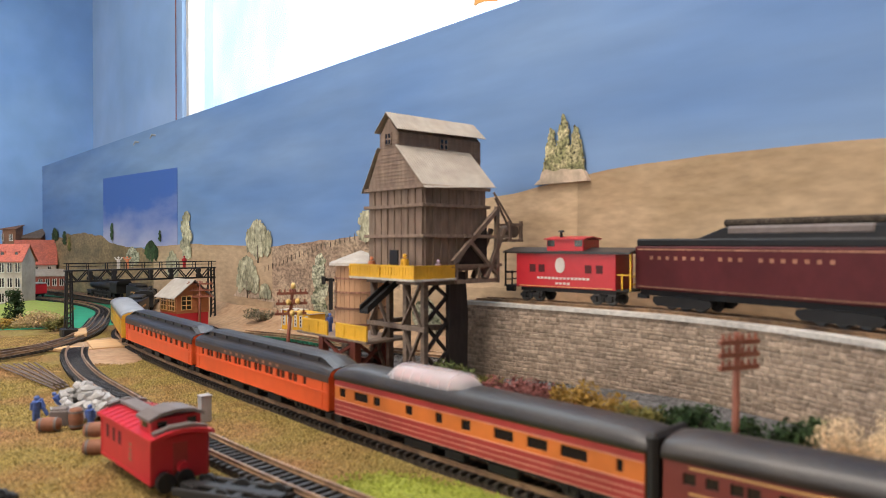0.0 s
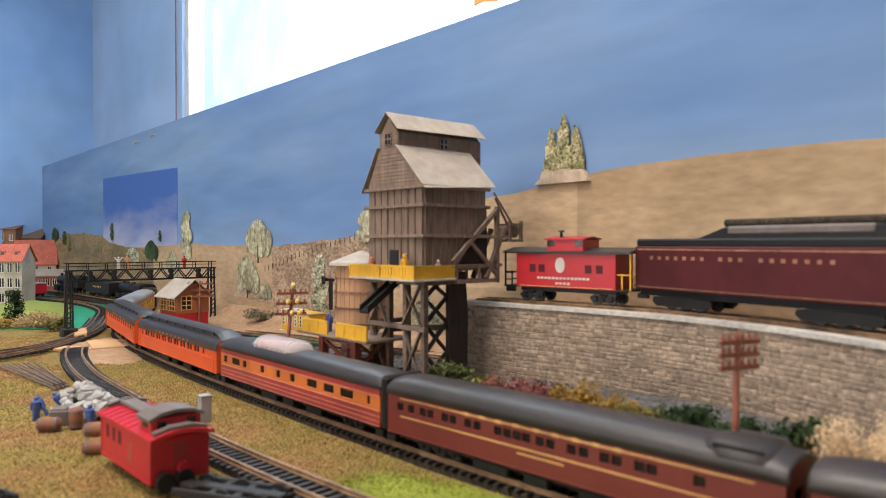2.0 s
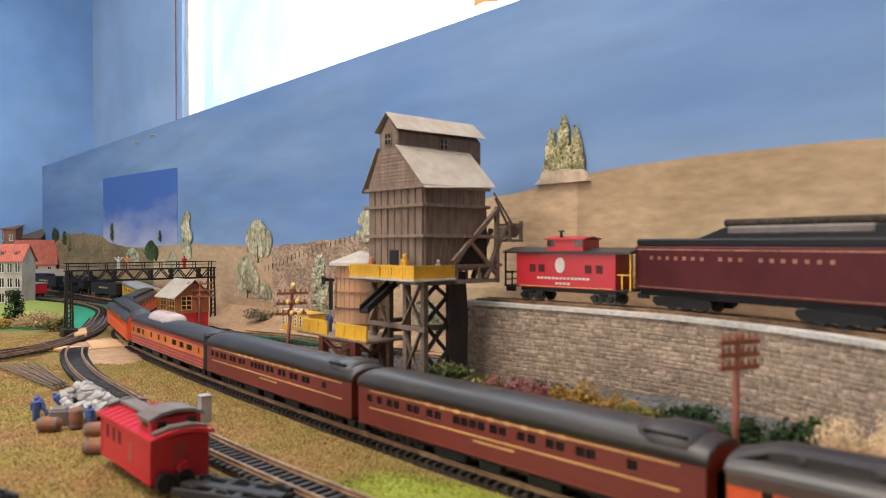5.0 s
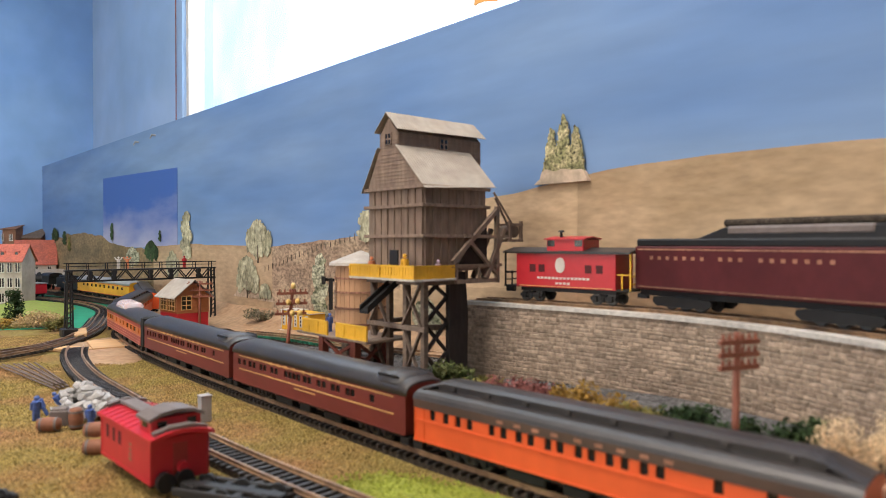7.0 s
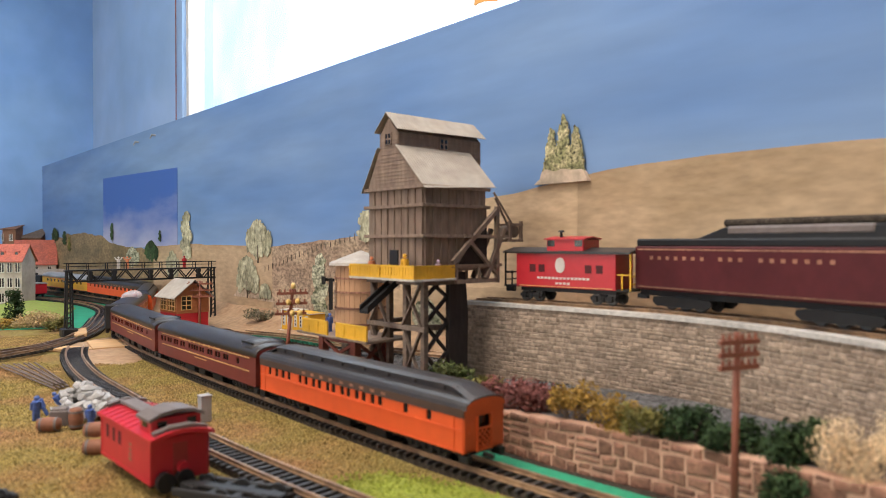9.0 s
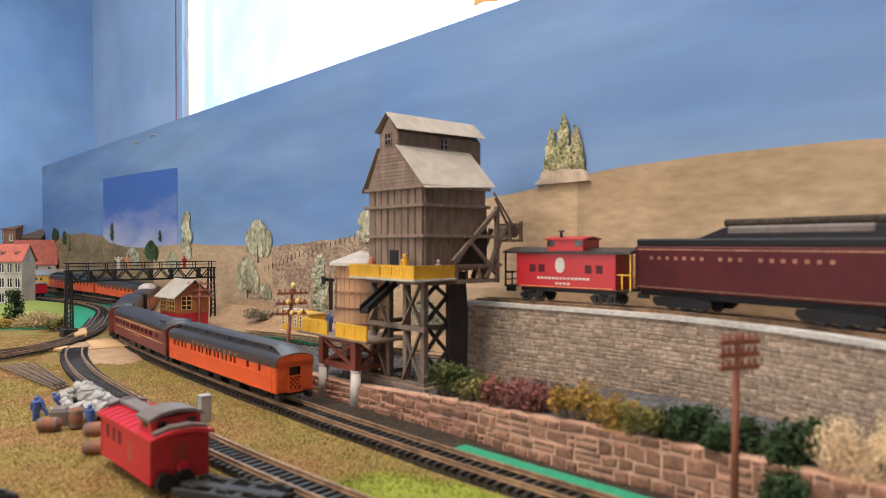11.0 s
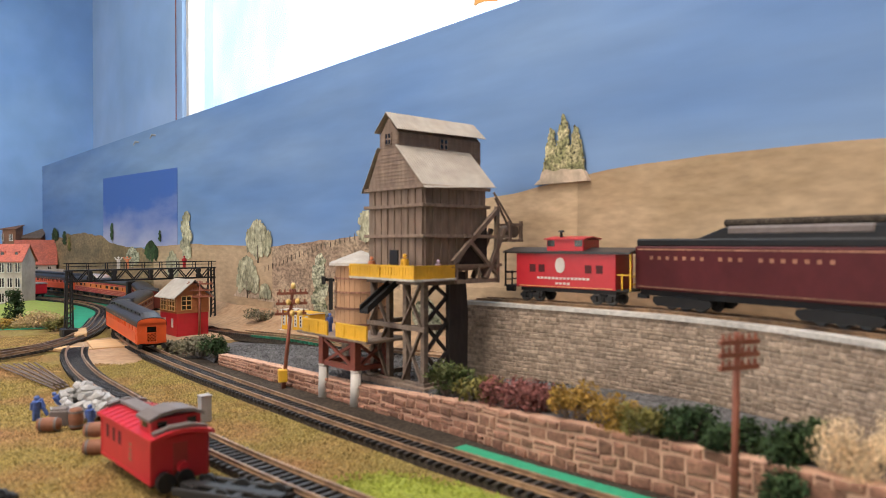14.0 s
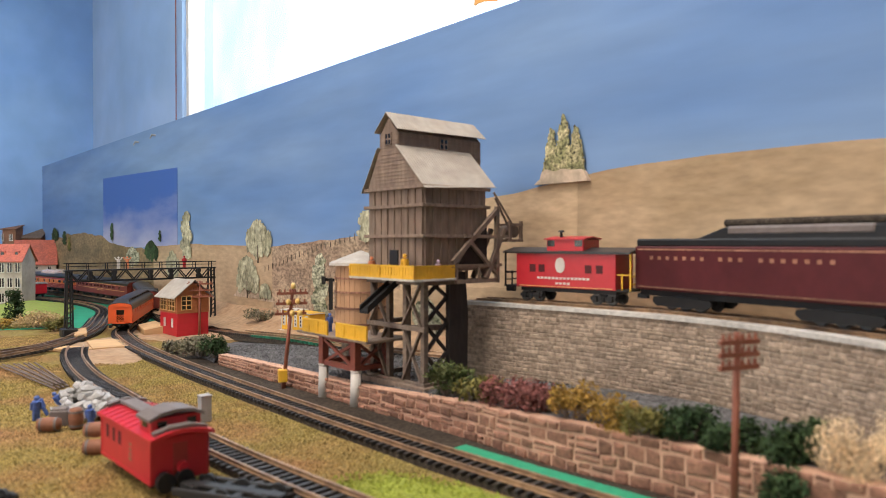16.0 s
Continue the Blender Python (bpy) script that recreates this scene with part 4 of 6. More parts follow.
def coal_tower():
    e = thing("coal_tower", P(-1.52, 55.0, 0, 41), "weathered brown wooden coaling tower with pale tin roofs", "coaling tower")
    X, Y, XM = 6.8, 7.5, 9.4
    bm = bmesh.new()
    box(bm, 0, X, 0, Y, 11.5, 18.5)
    # gable walls of the bin and the monitor house above
    for x0, x1 in ((0, 0.2), (X - 0.2, X)):
        loft(bm, [[Vector((x, y, z)) for y, z in ((0, 18.5), (Y, 18.5), (5.9, 21.7), (3.3, 21.7))] for x in (x0, x1)])
    box(bm, 0, XM, 3.3, 5.9, 20.0, 22.9)
    loft(bm, [[Vector((x, y, z)) for y, z in ((3.3, 22.9), (5.9, 22.9), (4.6, 24.3))] for x in (0, XM)])
    part("bin_wall", bm, M["tower"], e)
    # upright boards and battens on the two seen faces
    for i in range(8):
        y = 0.1 + i * 0.92
        b = bmesh.new()
        box(b, -0.07, 0.0, y, y + 0.84, 11.5, 18.4, 0.02)
        part("plank", b, M["tower"], e)
        b = bmesh.new()
        box(b, -0.16, -0.06, y - 0.07, y + 0.07, 11.5, 18.4)
        part("batten", b, M["tower"], e)
    for i in range(8):
        x = 0.1 + i * 0.83
        b = bmesh.new()
        box(b, x, x + 0.76, -0.07, 0.0, 11.5, 18.4, 0.02)
        part("plank", b, M["tower"], e)
        b = bmesh.new()
        box(b, x - 0.07, x + 0.07, -0.16, -0.06, 11.5, 18.4)
        part("batten", b, M["tower"], e)
    for z in (11.7, 14.35, 16.8, 18.3):
        b = bmesh.new()
        box(b, -0.36, -0.1, -0.36, Y + 0.3, z - 0.14, z + 0.14, 0.03)
        part("waling_beam", b, M["tower"], e)
        b = bmesh.new()
        box(b, -0.1, X + 0.3, -0.36, -0.1, z - 0.14, z + 0.14, 0.03)
        part("waling_beam", b, M["tower"], e)
    # lap boards of the gable and the monitor house
    for i in range(15):
        z = 18.5 + i * 0.3
        b = bmesh.new()
        if z < 21.5:
            t = (z - 18.5) / 3.2
            y0, y1 = 3.3 * t, Y + (5.9 - Y) * t
        else:
            y0, y1 = 3.3, 5.9
        loft(b, [[Vector((x0, y, zz)) for x0, zz in ((-0.06, z), (0.0, z), (0.0, z + 0.29), (-0.02, z + 0.29))] for y in (y0 + 0.05, y1 - 0.05)])
        part("lap_board", b, M["tower"], e)
        if z > 21.0:
            b = bmesh.new()
            loft(b, [[Vector((x, y0, zz)) for y0, zz in ((3.24, z), (3.3, z), (3.3, z + 0.29), (3.28, z + 0.29))] for x in (0.02, XM - 0.02)])
            part("lap_board", b, M["tower"], e)
    for s, (ea, ha) in enumerate((((-0.55, 18.12), (3.3, 21.88)), ((8.3, 18.12), (5.9, 21.88)))):
        b = bmesh.new()
        corrugated(b, (-0.3, ea[0], ea[1]), (X + 1.0, ea[0] + (0.25 if s == 0 else -0.25), ea[1] + 0.42), (X + 1.3, ha[0], ha[1]), (-0.3, ha[0], ha[1]), 30, 0.05)
        part("roof_sheet", b, M["tinroof"], e, "pale corrugated tin roof")
    for ea in (2.9, 6.3):
        b = bmesh.new()
        corrugated(b, (-0.35, ea, 23.15), (XM + 0.4, ea, 23.25), (XM + 0.4, 4.6, 24.75), (-0.35, 4.6, 24.75), 34, 0.05)
        part("roof_sheet", b, M["tinroof"], e, "pale corrugated tin roof")
    # small windows in the monitor, and the door
    for m, w in ((Matrix.Translation((-0.08, 4.6, 22.5)) @ Matrix.Rotation(radians(90), 4, "Z"), 0.8), (Matrix.Translation((4.9, 3.22, 22.35)), 0.9)):
        b = bmesh.new()
        box(b, -w / 2, w / 2, -0.03, 0.03, -0.45, 0.45, 0, m)
        wob = part("window", b, M["pane"], e, "small dark window")
        b = bmesh.new()
        for x in (-w / 2, 0, w / 2):
            box(b, x - 0.05, x + 0.05, -0.07, 0.06, -0.5, 0.5, 0, m)
        for z in (-0.47, 0, 0.47):
            box(b, -w / 2 - 0.05, w / 2 + 0.05, -0.07, 0.06, z - 0.05, z + 0.05, 0, m)
        part("window_frame", b, M["tower"], wob)
    b = bmesh.new()
    box(b, -0.18, -0.02, 3.2, 4.3, 11.4, 13.2)
    part("doorway", b, M["black"], e, "dark open doorway")
    # yellow-railed platform
    b = bmesh.new()
    box(b, -1.5, 0, -0.7, 8.4, 10.75, 10.95, 0.03)
    box(b, 0, 2.9, -0.7, 0, 10.75, 10.95, 0.03)
    part("platform", b, M["cap"], e, "pale platform floor")
    railing(e, [(-1.42, 8.3), (-1.42, 3.9), (-1.42, -0.6), (2.7, -0.6)], 10.93, 1.0, M["yellow"])
    # trestle legs with cross bracing
    for x, ys in ((0.3, (0.3, 2.6, 4.9, 7.2)), (4.0, (0.3, 7.2))):
        for y in ys:
            b = bmesh.new()
            box(b, x - 0.24, x + 0.24, y - 0.24, y + 0.24, 2.2, 11.5, 0.03)
            part("leg", b, M["trestle"], e)
    for z in (2.4, 6.9, 10.6):
        for x in (0.0,):
            b = bmesh.new()
            box(b, x - 0.16, x + 0.16, -0.2, Y + 0.2, z - 0.2, z + 0.2, 0.03)
            part("cross_beam", b, M["trestle"], e)
        for y in (0.0, 7.2) if z != 6.9 else (7.2,):
            b = bmesh.new()
            box(b, -0.2, 4.2, y - 0.16, y + 0.16, z - 0.2, z + 0.2, 0.03)
            part("cross_beam", b, M["trestle"], e)
    for z0, z1 in ((2.6, 6.7), (7.1, 10.5)):
        for a, c in ((0.3, 2.6), (4.9, 7.2)):
            for x in (0.02,):
                for p, q in (((x, a, z0), (x, c, z1)), ((x - 0.1, c, z0), (x - 0.1, a, z1))):
                    part("brace", bar(bmesh.new(), p, q, 0.16, 0.3, (1, 0, 0)), M["trestle"], e)
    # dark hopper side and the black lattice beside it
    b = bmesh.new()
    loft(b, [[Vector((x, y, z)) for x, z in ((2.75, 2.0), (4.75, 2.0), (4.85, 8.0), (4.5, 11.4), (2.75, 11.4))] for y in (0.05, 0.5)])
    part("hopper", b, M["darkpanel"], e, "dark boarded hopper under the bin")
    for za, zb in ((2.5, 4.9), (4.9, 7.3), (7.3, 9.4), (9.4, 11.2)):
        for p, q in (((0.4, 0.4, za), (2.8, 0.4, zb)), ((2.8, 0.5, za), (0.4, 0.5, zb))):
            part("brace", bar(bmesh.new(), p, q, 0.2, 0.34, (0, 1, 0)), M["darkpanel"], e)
    # sill beams
    b = bmesh.new()
    box(b, -0.5, 0.3, -0.6, 8.0, 1.5, 2.35, 0.05)
    part("sill", b, M["tower"], e)
    b = bmesh.new()
    box(b, 0.3, 4.4, -0.6, 0.2, 1.5, 2.35, 0.05)
    part("sill", b, M["tower"], e)
    # flat near-black plate stands in for the shade inside an opening
    b = bmesh.new()
    loft(b, [[Vector((x, y, z)) for x, z in ((3.4, 11.9), (6.75, 11.9), (6.75, 16.0))] for y in (-0.24, -0.18)])
    part("chute_opening", b, M["darkpanel"], e, "near-black plate drawn as the shaded opening behind the lifting gear")
    # lifting gear on the track side
    y = -0.5
    for p, q, w in (((7.7, y, 16.6), (2.6, y, 12.2), 0.34), ((7.7, y, 16.9), (7.7, y, 10.4), 0.34), ((2.4, y, 11.9), (8.2, y, 11.9), 0.26), ((4.4, y, 14.0), (7.6, y, 11.2), 0.3), ((3.0, y, 10.6), (7.9, y, 10.6), 0.3), ((8.6, y, 15.0), (6.4, y, 10.8), 0.34), ((4.0, y, 14.35), (9.4, y, 14.3), 0.28), ((3.0, y, 11.9), (3.0, y, 10.6), 0.24), ((5.6, y, 11.9), (5.6, y, 10.6), 0.2)):
        for dy in (0, 1.6):
            part("brace", bar(bmesh.new(), (p[0], p[1] + dy, p[2]), (q[0], q[1] + dy, q[2]), w, w), M["tower"], e)
    for p, q in (((7.3, y, 18.1), (9.6, y, 15.4)), ((7.5, y, 17.6), (9.5, y, 14.6))):
        part("cable", bar(bmesh.new(), p, q, 0.13, 0.13), M["trestle"], e)
    for yy in (-0.6, 1.0):
        for x in (9.2, 10.6):
            part("winch_post", bar(bmesh.new(), (x, yy, 13.9), (x, yy, 15.7), 0.24), M["tower"], e)
        for z in (14.0, 15.4):
            part("winch_beam", bar(bmesh.new(), (9.0, yy, z), (10.8, yy, z), 0.22), M["tower"], e)
    b = bmesh.new()
    rod(b, (9.9, -0.5, 14.8), (9.9, 0.9, 14.8), 0.55, n=14)
    part("winch_drum", b, M["trestle"], e, "dark wooden winch drum")
    # coal chute
    b = bmesh.new()
    loft(b, [[Vector((x, y, z)) for y, z in ((3.4, zz - 0.1), (4.6, zz - 0.1), (4.6, zz + 0.5), (4.45, zz + 0.5), (4.45, zz + 0.1), (3.55, zz + 0.1), (3.55, zz + 0.5), (3.4, zz + 0.5))] for x, zz in ((0.1, 10.4), (-3.0, 8.2))])
    part("chute", b, M["black"], e, "black sheet-metal coal chute")
    return e


coal_tower()


def figurine(label, m, coat, arms=False, h=1.9):
    """A plain moulded miniature."""
    bm = bmesh.new()
    k = h / 1.9
    for s in (-1, 1):
        rod(bm, (s * 0.13 * k, 0, 0), (s * 0.1 * k, 0, 0.9 * k), 0.12 * k, 0.14 * k, 8)
        rod(bm, (s * 0.3 * k, 0, 1.4 * k), (s * (0.55 if arms else 0.32) * k, 0, (1.8 if arms else 0.85) * k), 0.09 * k, 0.08 * k, 8)
    rod(bm, (0, 0, 0.8 * k), (0, 0, 1.5 * k), 0.24 * k, 0.28 * k, 10)
    ball(bm, (0, 0, 1.72 * k), 0.17 * k, 2)
    ob = part("figurine", bm, coat, None, "", m)
    return tagged(ob, label, "figurine", "miniature figures")


M["blue"] = material("blue_figure_paint", (0.065, 0.12, 0.36), 0.6, scale=300, var=0.3, bump=0)
M["lilac"] = material("lilac_figure_paint", (0.55, 0.42, 0.50), 0.6, scale=300, var=0.2, bump=0)
M["flesh"] = material("terracotta_figure_paint", (0.62, 0.22, 0.10), 0.6, scale=300, var=0.2, bump=0)


def tower_spot(x, y, z):
    c, s = math.cos(radians(41)), math.sin(radians(41))
    return P(-1.52 + c * x - s * y, 55 + s * x + c * y, z, 41)


figurine("orange painted miniature figure on the tower platform", tower_spot(-0.8, 6.0, 10.95), M["flesh"], h=1.7)
figurine("yellow painted miniature figure on the tower platform", tower_spot(-0.9, 1.3, 10.95), M["yellow"], h=2.0)
figurine("lilac painted miniature figure on the tower platform", tower_spot(1.2, -0.35, 10.95), M["lilac"], h=1.5)


def water_tank():
    e = thing("water_tank", P(-8.5, 72, 0), "tan wooden water tank with a grey conical roof", "water tank")
    M["tanktan"] = material("tan_tank_boards", (0.50, 0.285, 0.155), 0.75, scale=200, var=0.12, bump=0.2, stretch=(1, 1, 0.2))
    for i in range(28):
        a = 2 * math.pi * i / 28
        b = bmesh.new()
        box(b, 2.45, 2.62, -0.28, 0.28, 5.0, 11.6, 0.03, Matrix.Rotation(a, 4, "Z"))
        part("stave", b, M["tanktan"], e)
    for z in (5.6, 7.2, 8.8, 10.2):
        b = bmesh.new()
        rod(b, (0, 0, z - 0.1), (0, 0, z + 0.1), 2.72, n=36)
        part("hoop", b, M["stone"], e, "brown hoop")
    b = bmesh.new()
    rod(b, (0, 0, 11.5), (0, 0, 11.8), 3.3, 3.2, 36)
    rod(b, (0, 0, 11.8), (0, 0, 13.0), 3.2, 0.1, 36)
    part("roof", b, M["tinroof"], e, "pale grey conical roof")
    for x in (-1.5, 1.5):
        for y in (-1.5, 1.5):
            b = bmesh.new()
            box(b, x - 0.25, x + 0.25, y - 0.25, y + 0.25, 1.7, 5.0)
            part("leg", b, M["trestle"], e)
    b = bmesh.new()
    bar(b, (-2.6, -1.2, 10.0), (-3.6, -1.6, 10.1), 0.3)
    bar(b, (-2.9, -1.4, 10.2), (-2.9, -1.4, 7.0), 0.35)
    bar(b, (-3.6, -1.6, 10.4), (-3.6, -1.6, 9.6), 0.35)
    part("spout", b, M["black"], e, "black water spout")
    return e


water_tank()


def loading_platform():
    yaw = 42.5
    e = thing("loading_platform", P(-7.3, 58.1, 0, yaw), "red-brown timber platform on white pillars with yellow rails", "loading platform")
    for y in (0, 4.9):
        b = bmesh.new()
        rod(b, (0, y, 0), (0, y, 3.0), 0.50, 0.42, 18)
        rod(b, (0, y, 2.95), (0, y, 3.1), 0.46, n=18)
        part("pillar", b, M["white"], e, "white round pillar", None, True)
    for x in (0, 3.2):
        for y in (0, 4.9):
            b = bmesh.new()
            box(b, x - 0.33, x + 0.33, y - 0.33, y + 0.33, 3.1 if x == 0 else 2.0, 5.6, 0.04)
            part("post", b, M["redtimber"], e)
    for a, c in (((0, 0, 3.25), (0, 4.9, 3.25)), ((3.2, 0, 3.25), (3.2, 4.9, 3.25)), ((0, 0, 3.25), (3.2, 0, 3.25)), ((0, 4.9, 3.25), (3.2, 4.9, 3.25)), ((0, 0, 5.5), (0, 4.9, 5.5)), ((0, 0, 5.5), (3.2, 0, 5.5))):
        part("beam", bar(bmesh.new(), a, c, 0.4, 0.42), M["redtimber"], e)
    for a, c in (((-0.1, 0.3, 3.4), (-0.1, 4.6, 5.3)), ((0.1, 4.6, 3.4), (0.1, 0.3, 5.3)), ((0.3, -0.1, 3.4), (2.9, -0.1, 5.3)), ((2.9, 0.1, 3.4), (0.3, 0.1, 5.3))):
        part("brace", bar(bmesh.new(), a, c, 0.22, 0.24), M["redtimber"], e)
    b = bmesh.new()
    box(b, -0.7, 4.0, -2.4, 6.4, 5.6, 5.8, 0.03)
    part("deck", b, M["tower"], e)
    railing(e, [(-0.6, -2.3), (-0.6, 2.0)], 5.8, 1.15, M["yellow"])
    railing(e, [(-0.6, 3.4), (-0.6, 7.4)], 5.8, 1.15, M["yellow"])
    b = bmesh.new()
    box(b, -0.7, 1.0, 6.4, 8.3, 5.6, 5.8, 0.03)
    part("deck", b, M["tower"], e)
    part("beam", bar(bmesh.new(), (3.0, -0.3, 6.4), (11.0, -0.3, 5.9), 0.45, 0.5), M["tower"], e)
    return e


loading_platform()
figurine("blue painted miniature figure on the loading platform", P(-10.2, 62.6, 5.8, 40), M["blue"], h=1.7)


def telegraph_pole(x, y, z, top, lean, arms, width, label, yaw=40, box_on=False, gap=0.95):
    e = thing("telegraph_pole", P(x, y, z, yaw), label, "telegraph pole", "telegraph poles")
    M.setdefault("pole", material("red_brown_pole", (0.26, 0.085, 0.05), 0.6, scale=200, var=0.15, bump=0.1))
    h = top - z
    b = bmesh.new()
    rod(b, (0, 0, 0), (lean, 0, h), 0.2, 0.15, 10)
    part("post", b, M["pole"], e, "", None, True)
    for k in range(arms):
        zz = h - 0.45 - k * gap
        b = bmesh.new()
        xx = lean * zz / h
        bar(b, (xx - width / 2, -0.16, zz), (xx + width / 2, -0.16, zz), 0.2, 0.24)
        arm = part("crossarm", b, M["pole"], e)
        for i in range(6):
            px_ = xx - width / 2 + (i + 0.5) * width / 6
            b = bmesh.new()
            rod(b, (px_, -0.16, zz + 0.1), (px_, -0.16, zz + 0.4), 0.1, 0.07, 8)
            part("insulator", b, M["pole"], arm)
    if box_on:
        b = bmesh.new()
        box(b, -0.5, 0.35, -0.45, 0.25, 0.75, 1.95, 0.08)
        part("junction_box", b, M["yellow"], e, "yellow junction box")
        b = bmesh.new()
        for xx, zz in ((lean, h + 0.25), (lean - 0.45, h - 1.25), (lean + 0.4, h - 1.2), (lean - 0.1, h - 2.3), (lean + 0.6, h - 2.3)):
            ball(b, (xx, -0.35, zz), 0.25, 2, (1, 1, 1.25))
        part("insulator_cap", b, M["insulator"], e, "pale yellow insulator caps", None, True)
    return e


M["insulator"] = material("pale_yellow_insulator", (0.75, 0.50, 0.16), 0.4, scale=200, var=0.1, bump=0)
telegraph_pole(-15.0, 65.2, 0, 9.5, 0.9, 3, 2.9, "red-brown telegraph pole with yellow insulators and box", 20, True)
telegraph_pole(13.85, 33.0, 0, 9.55, 0.15, 3, 2.3, "rust-red telegraph pole beside the low stone wall", 20, False, 0.6)
telegraph_pole(-36.0, 102.6, 0, 8.2, 0.1, 3, 3.6, "brown telegraph pole beside the signal box", 20)


def signal_box():
    e = thing("signal_box", P(-38.5, 100.6, 0, 45), "small signal box, red below and brown boards above, grey roof", "signal box")
    M["boxbrown"] = material("orange_brown_boards", (0.42, 0.15, 0.055), 0.7, scale=220, var=0.12, bump=0.2, stretch=(0.3, 0.3, 1))
    L_, W = 4.8, 5.8
    b = bmesh.new()
    box(b, 0, L_, 0, W, 0, 3.5, 0.04)
    part("base_wall", b, M["cabred"], e, "bright red lower wall")
    b = bmesh.new()
    box(b, 0, L_, 0, W, 3.5, 6.1)
    loft(b, [[Vector((x, y, z)) for x, z in ((0, 6.1), (L_, 6.1), (L_ / 2, 8.0))] for y in (0, W)])
    part("upper_wall", b, M["boxbrown"], e)
    for i in range(9):
        z = 3.5 + i * 0.3
        b = bmesh.new()
        box(b, -0.05, L_ + 0.05, -0.05, 0, z, z + 0.26)
        part("lap_board", b, M["boxbrown"], e)
    # one roof: lit slope in the paler material, shaded slope in the darker
    for a, c in ((-0.7, L_ / 2), (L_ + 0.7, L_ / 2)):
        b = bmesh.new()
        za, zc = 5.65, 8.25
        loft(b, [[Vector((x, y, z)) for x, z in ((a, za), (c, zc), (c, zc + 0.16), (a, za + 0.16))] for y in (-0.6, W + 0.5)])
        part("roof", b, M["tinroof"] if a < 0 else M["greyroof"], e, "plain grey roof slope")

    def win(m, w, h, cols, rows):
        b = bmesh.new()
        box(b, -w / 2, w / 2, -0.04, 0.02, -h / 2, h / 2, 0, m)
        o = part("window", b, M["pane"], e, "window with pale glazing bars")
        for i in range(cols + 1):
            x = -w / 2 + w * i / cols
            b = bmesh.new()
            box(b, x - 0.06, x + 0.06, -0.12, -0.02, -h / 2 - 0.06, h / 2 + 0.06, 0, m)
            part("glazing_bar", b, M["gold"], o)
        for i in range(rows + 1):
            z = -h / 2 + h * i / rows
            b = bmesh.new()
            box(b, -w / 2, w / 2, -0.115, -0.02, z - 0.06, z + 0.06, 0, m)
            part("glazing_bar", b, M["gold"], o)

    left = Matrix.Rotation(radians(-90), 4, "Z")
    win(Matrix.Translation((1.35, -0.04, 5.0)), 1.5, 2.0, 2, 3)
    win(Matrix.Translation((-0.02, 1.7, 4.9)) @ left, 2.2, 2.1, 4, 3)
    win(Matrix.Translation((-0.02, 4.4, 4.9)) @ left, 2.2, 2.1, 4, 3)
    for y in (1.6, 4.2):
        b = bmesh.new()
        box(b, -0.07, 0.0, y - 0.3, y + 0.3, 1.4, 2.7)
        part("window", b, M["white"], e, "small white window")
    return e


signal_box()


def signal_bridge():
    p0, p1 = Vector((-54.9, 101.6, 0)), Vector((-38.6, 115.2, 0))
    d = p1 - p0
    Lg, yaw = d.length, math.degrees(math.atan2(d.y, d.x))
    e = thing("signal_bridge", P(p0.x, p0.y, 0, yaw), "black lattice signal bridge spanning the tracks", "signal bridge")
    for x in (0, Lg):
        b = bmesh.new()
        for y in (-0.5, 0.5):
            bar(b, (x - 0.25, y * 1.6, 1.0), (x - 0.1, y, 9.8), 0.2)
            bar(b, (x + 0.55, y * 1.6, 1.0), (x + 0.45, y, 9.8), 0.2)
        for k in range(12):
            z = 1.2 + k * 0.7
            bar(b, (x - 0.25, -0.7, z), (x + 0.55, -0.7, z + 0.7), 0.1)
            bar(b, (x - 0.25, -0.7, z + 0.35), (x + 0.55, -0.7, z + 0.35), 0.08)
        part("post", b, M["black"], e, "black lattice post")
        b = bmesh.new()
        box(b, x - 0.9, x + 1.2, -1.1, 1.1, 0, 1.3, 0.15)
        part("footing", b, M["black"], e)
    for y in (-0.6, 0.6):
        b = bmesh.new()
        for z in (8.1, 9.7):
            bar(b, (-0.4, y, z), (Lg + 0.7, y, z), 0.22)
        part("truss_chord", b, M["black"], e)
        n = 16
        for k in range(n):
            x0, x1 = Lg * k / n, Lg * (k + 1) / n
            za, zb = (8.1, 9.7) if k % 2 else (9.7, 8.1)
            part("truss_brace", bar(bmesh.new(), (x0, y, za), (x1, y, zb), 0.15), M["black"], e)
        b = bmesh.new()
        bar(b, (-0.4, y, 10.75), (Lg + 0.7, y, 10.75), 0.12)
        bar(b, (-0.4, y, 10.3), (Lg + 0.7, y, 10.3), 0.06)
        for k in range(9):
            x = Lg * k / 8
            bar(b, (x, y, 9.7), (x, y, 10.75), 0.12)
        part("handrail", b, M["black"], e)
    b = bmesh.new()
    box(b, -0.4, Lg + 0.7, -0.6, 0.6, 9.72, 9.82)
    part("walkway", b, M["greyroof"], e)
    for x in (2.8, 6.2, 11.5, 14.6, 19.0):
        b = bmesh.new()
        rod(b, (x, -0.85, 8.5), (x, -0.6, 8.5), 0.42, n=16)
        rod(b, (x, -0.85, 9.35), (x, -0.6, 9.35), 0.42, n=16)
        box(b, x - 0.25, x + 0.25, -1.0, -0.7, 8.2, 9.7, 0.05)
        part("signal_head", b, M["black"], e, "black round signal head")
    return e, p0, d


bridge, gp, gd = signal_bridge()
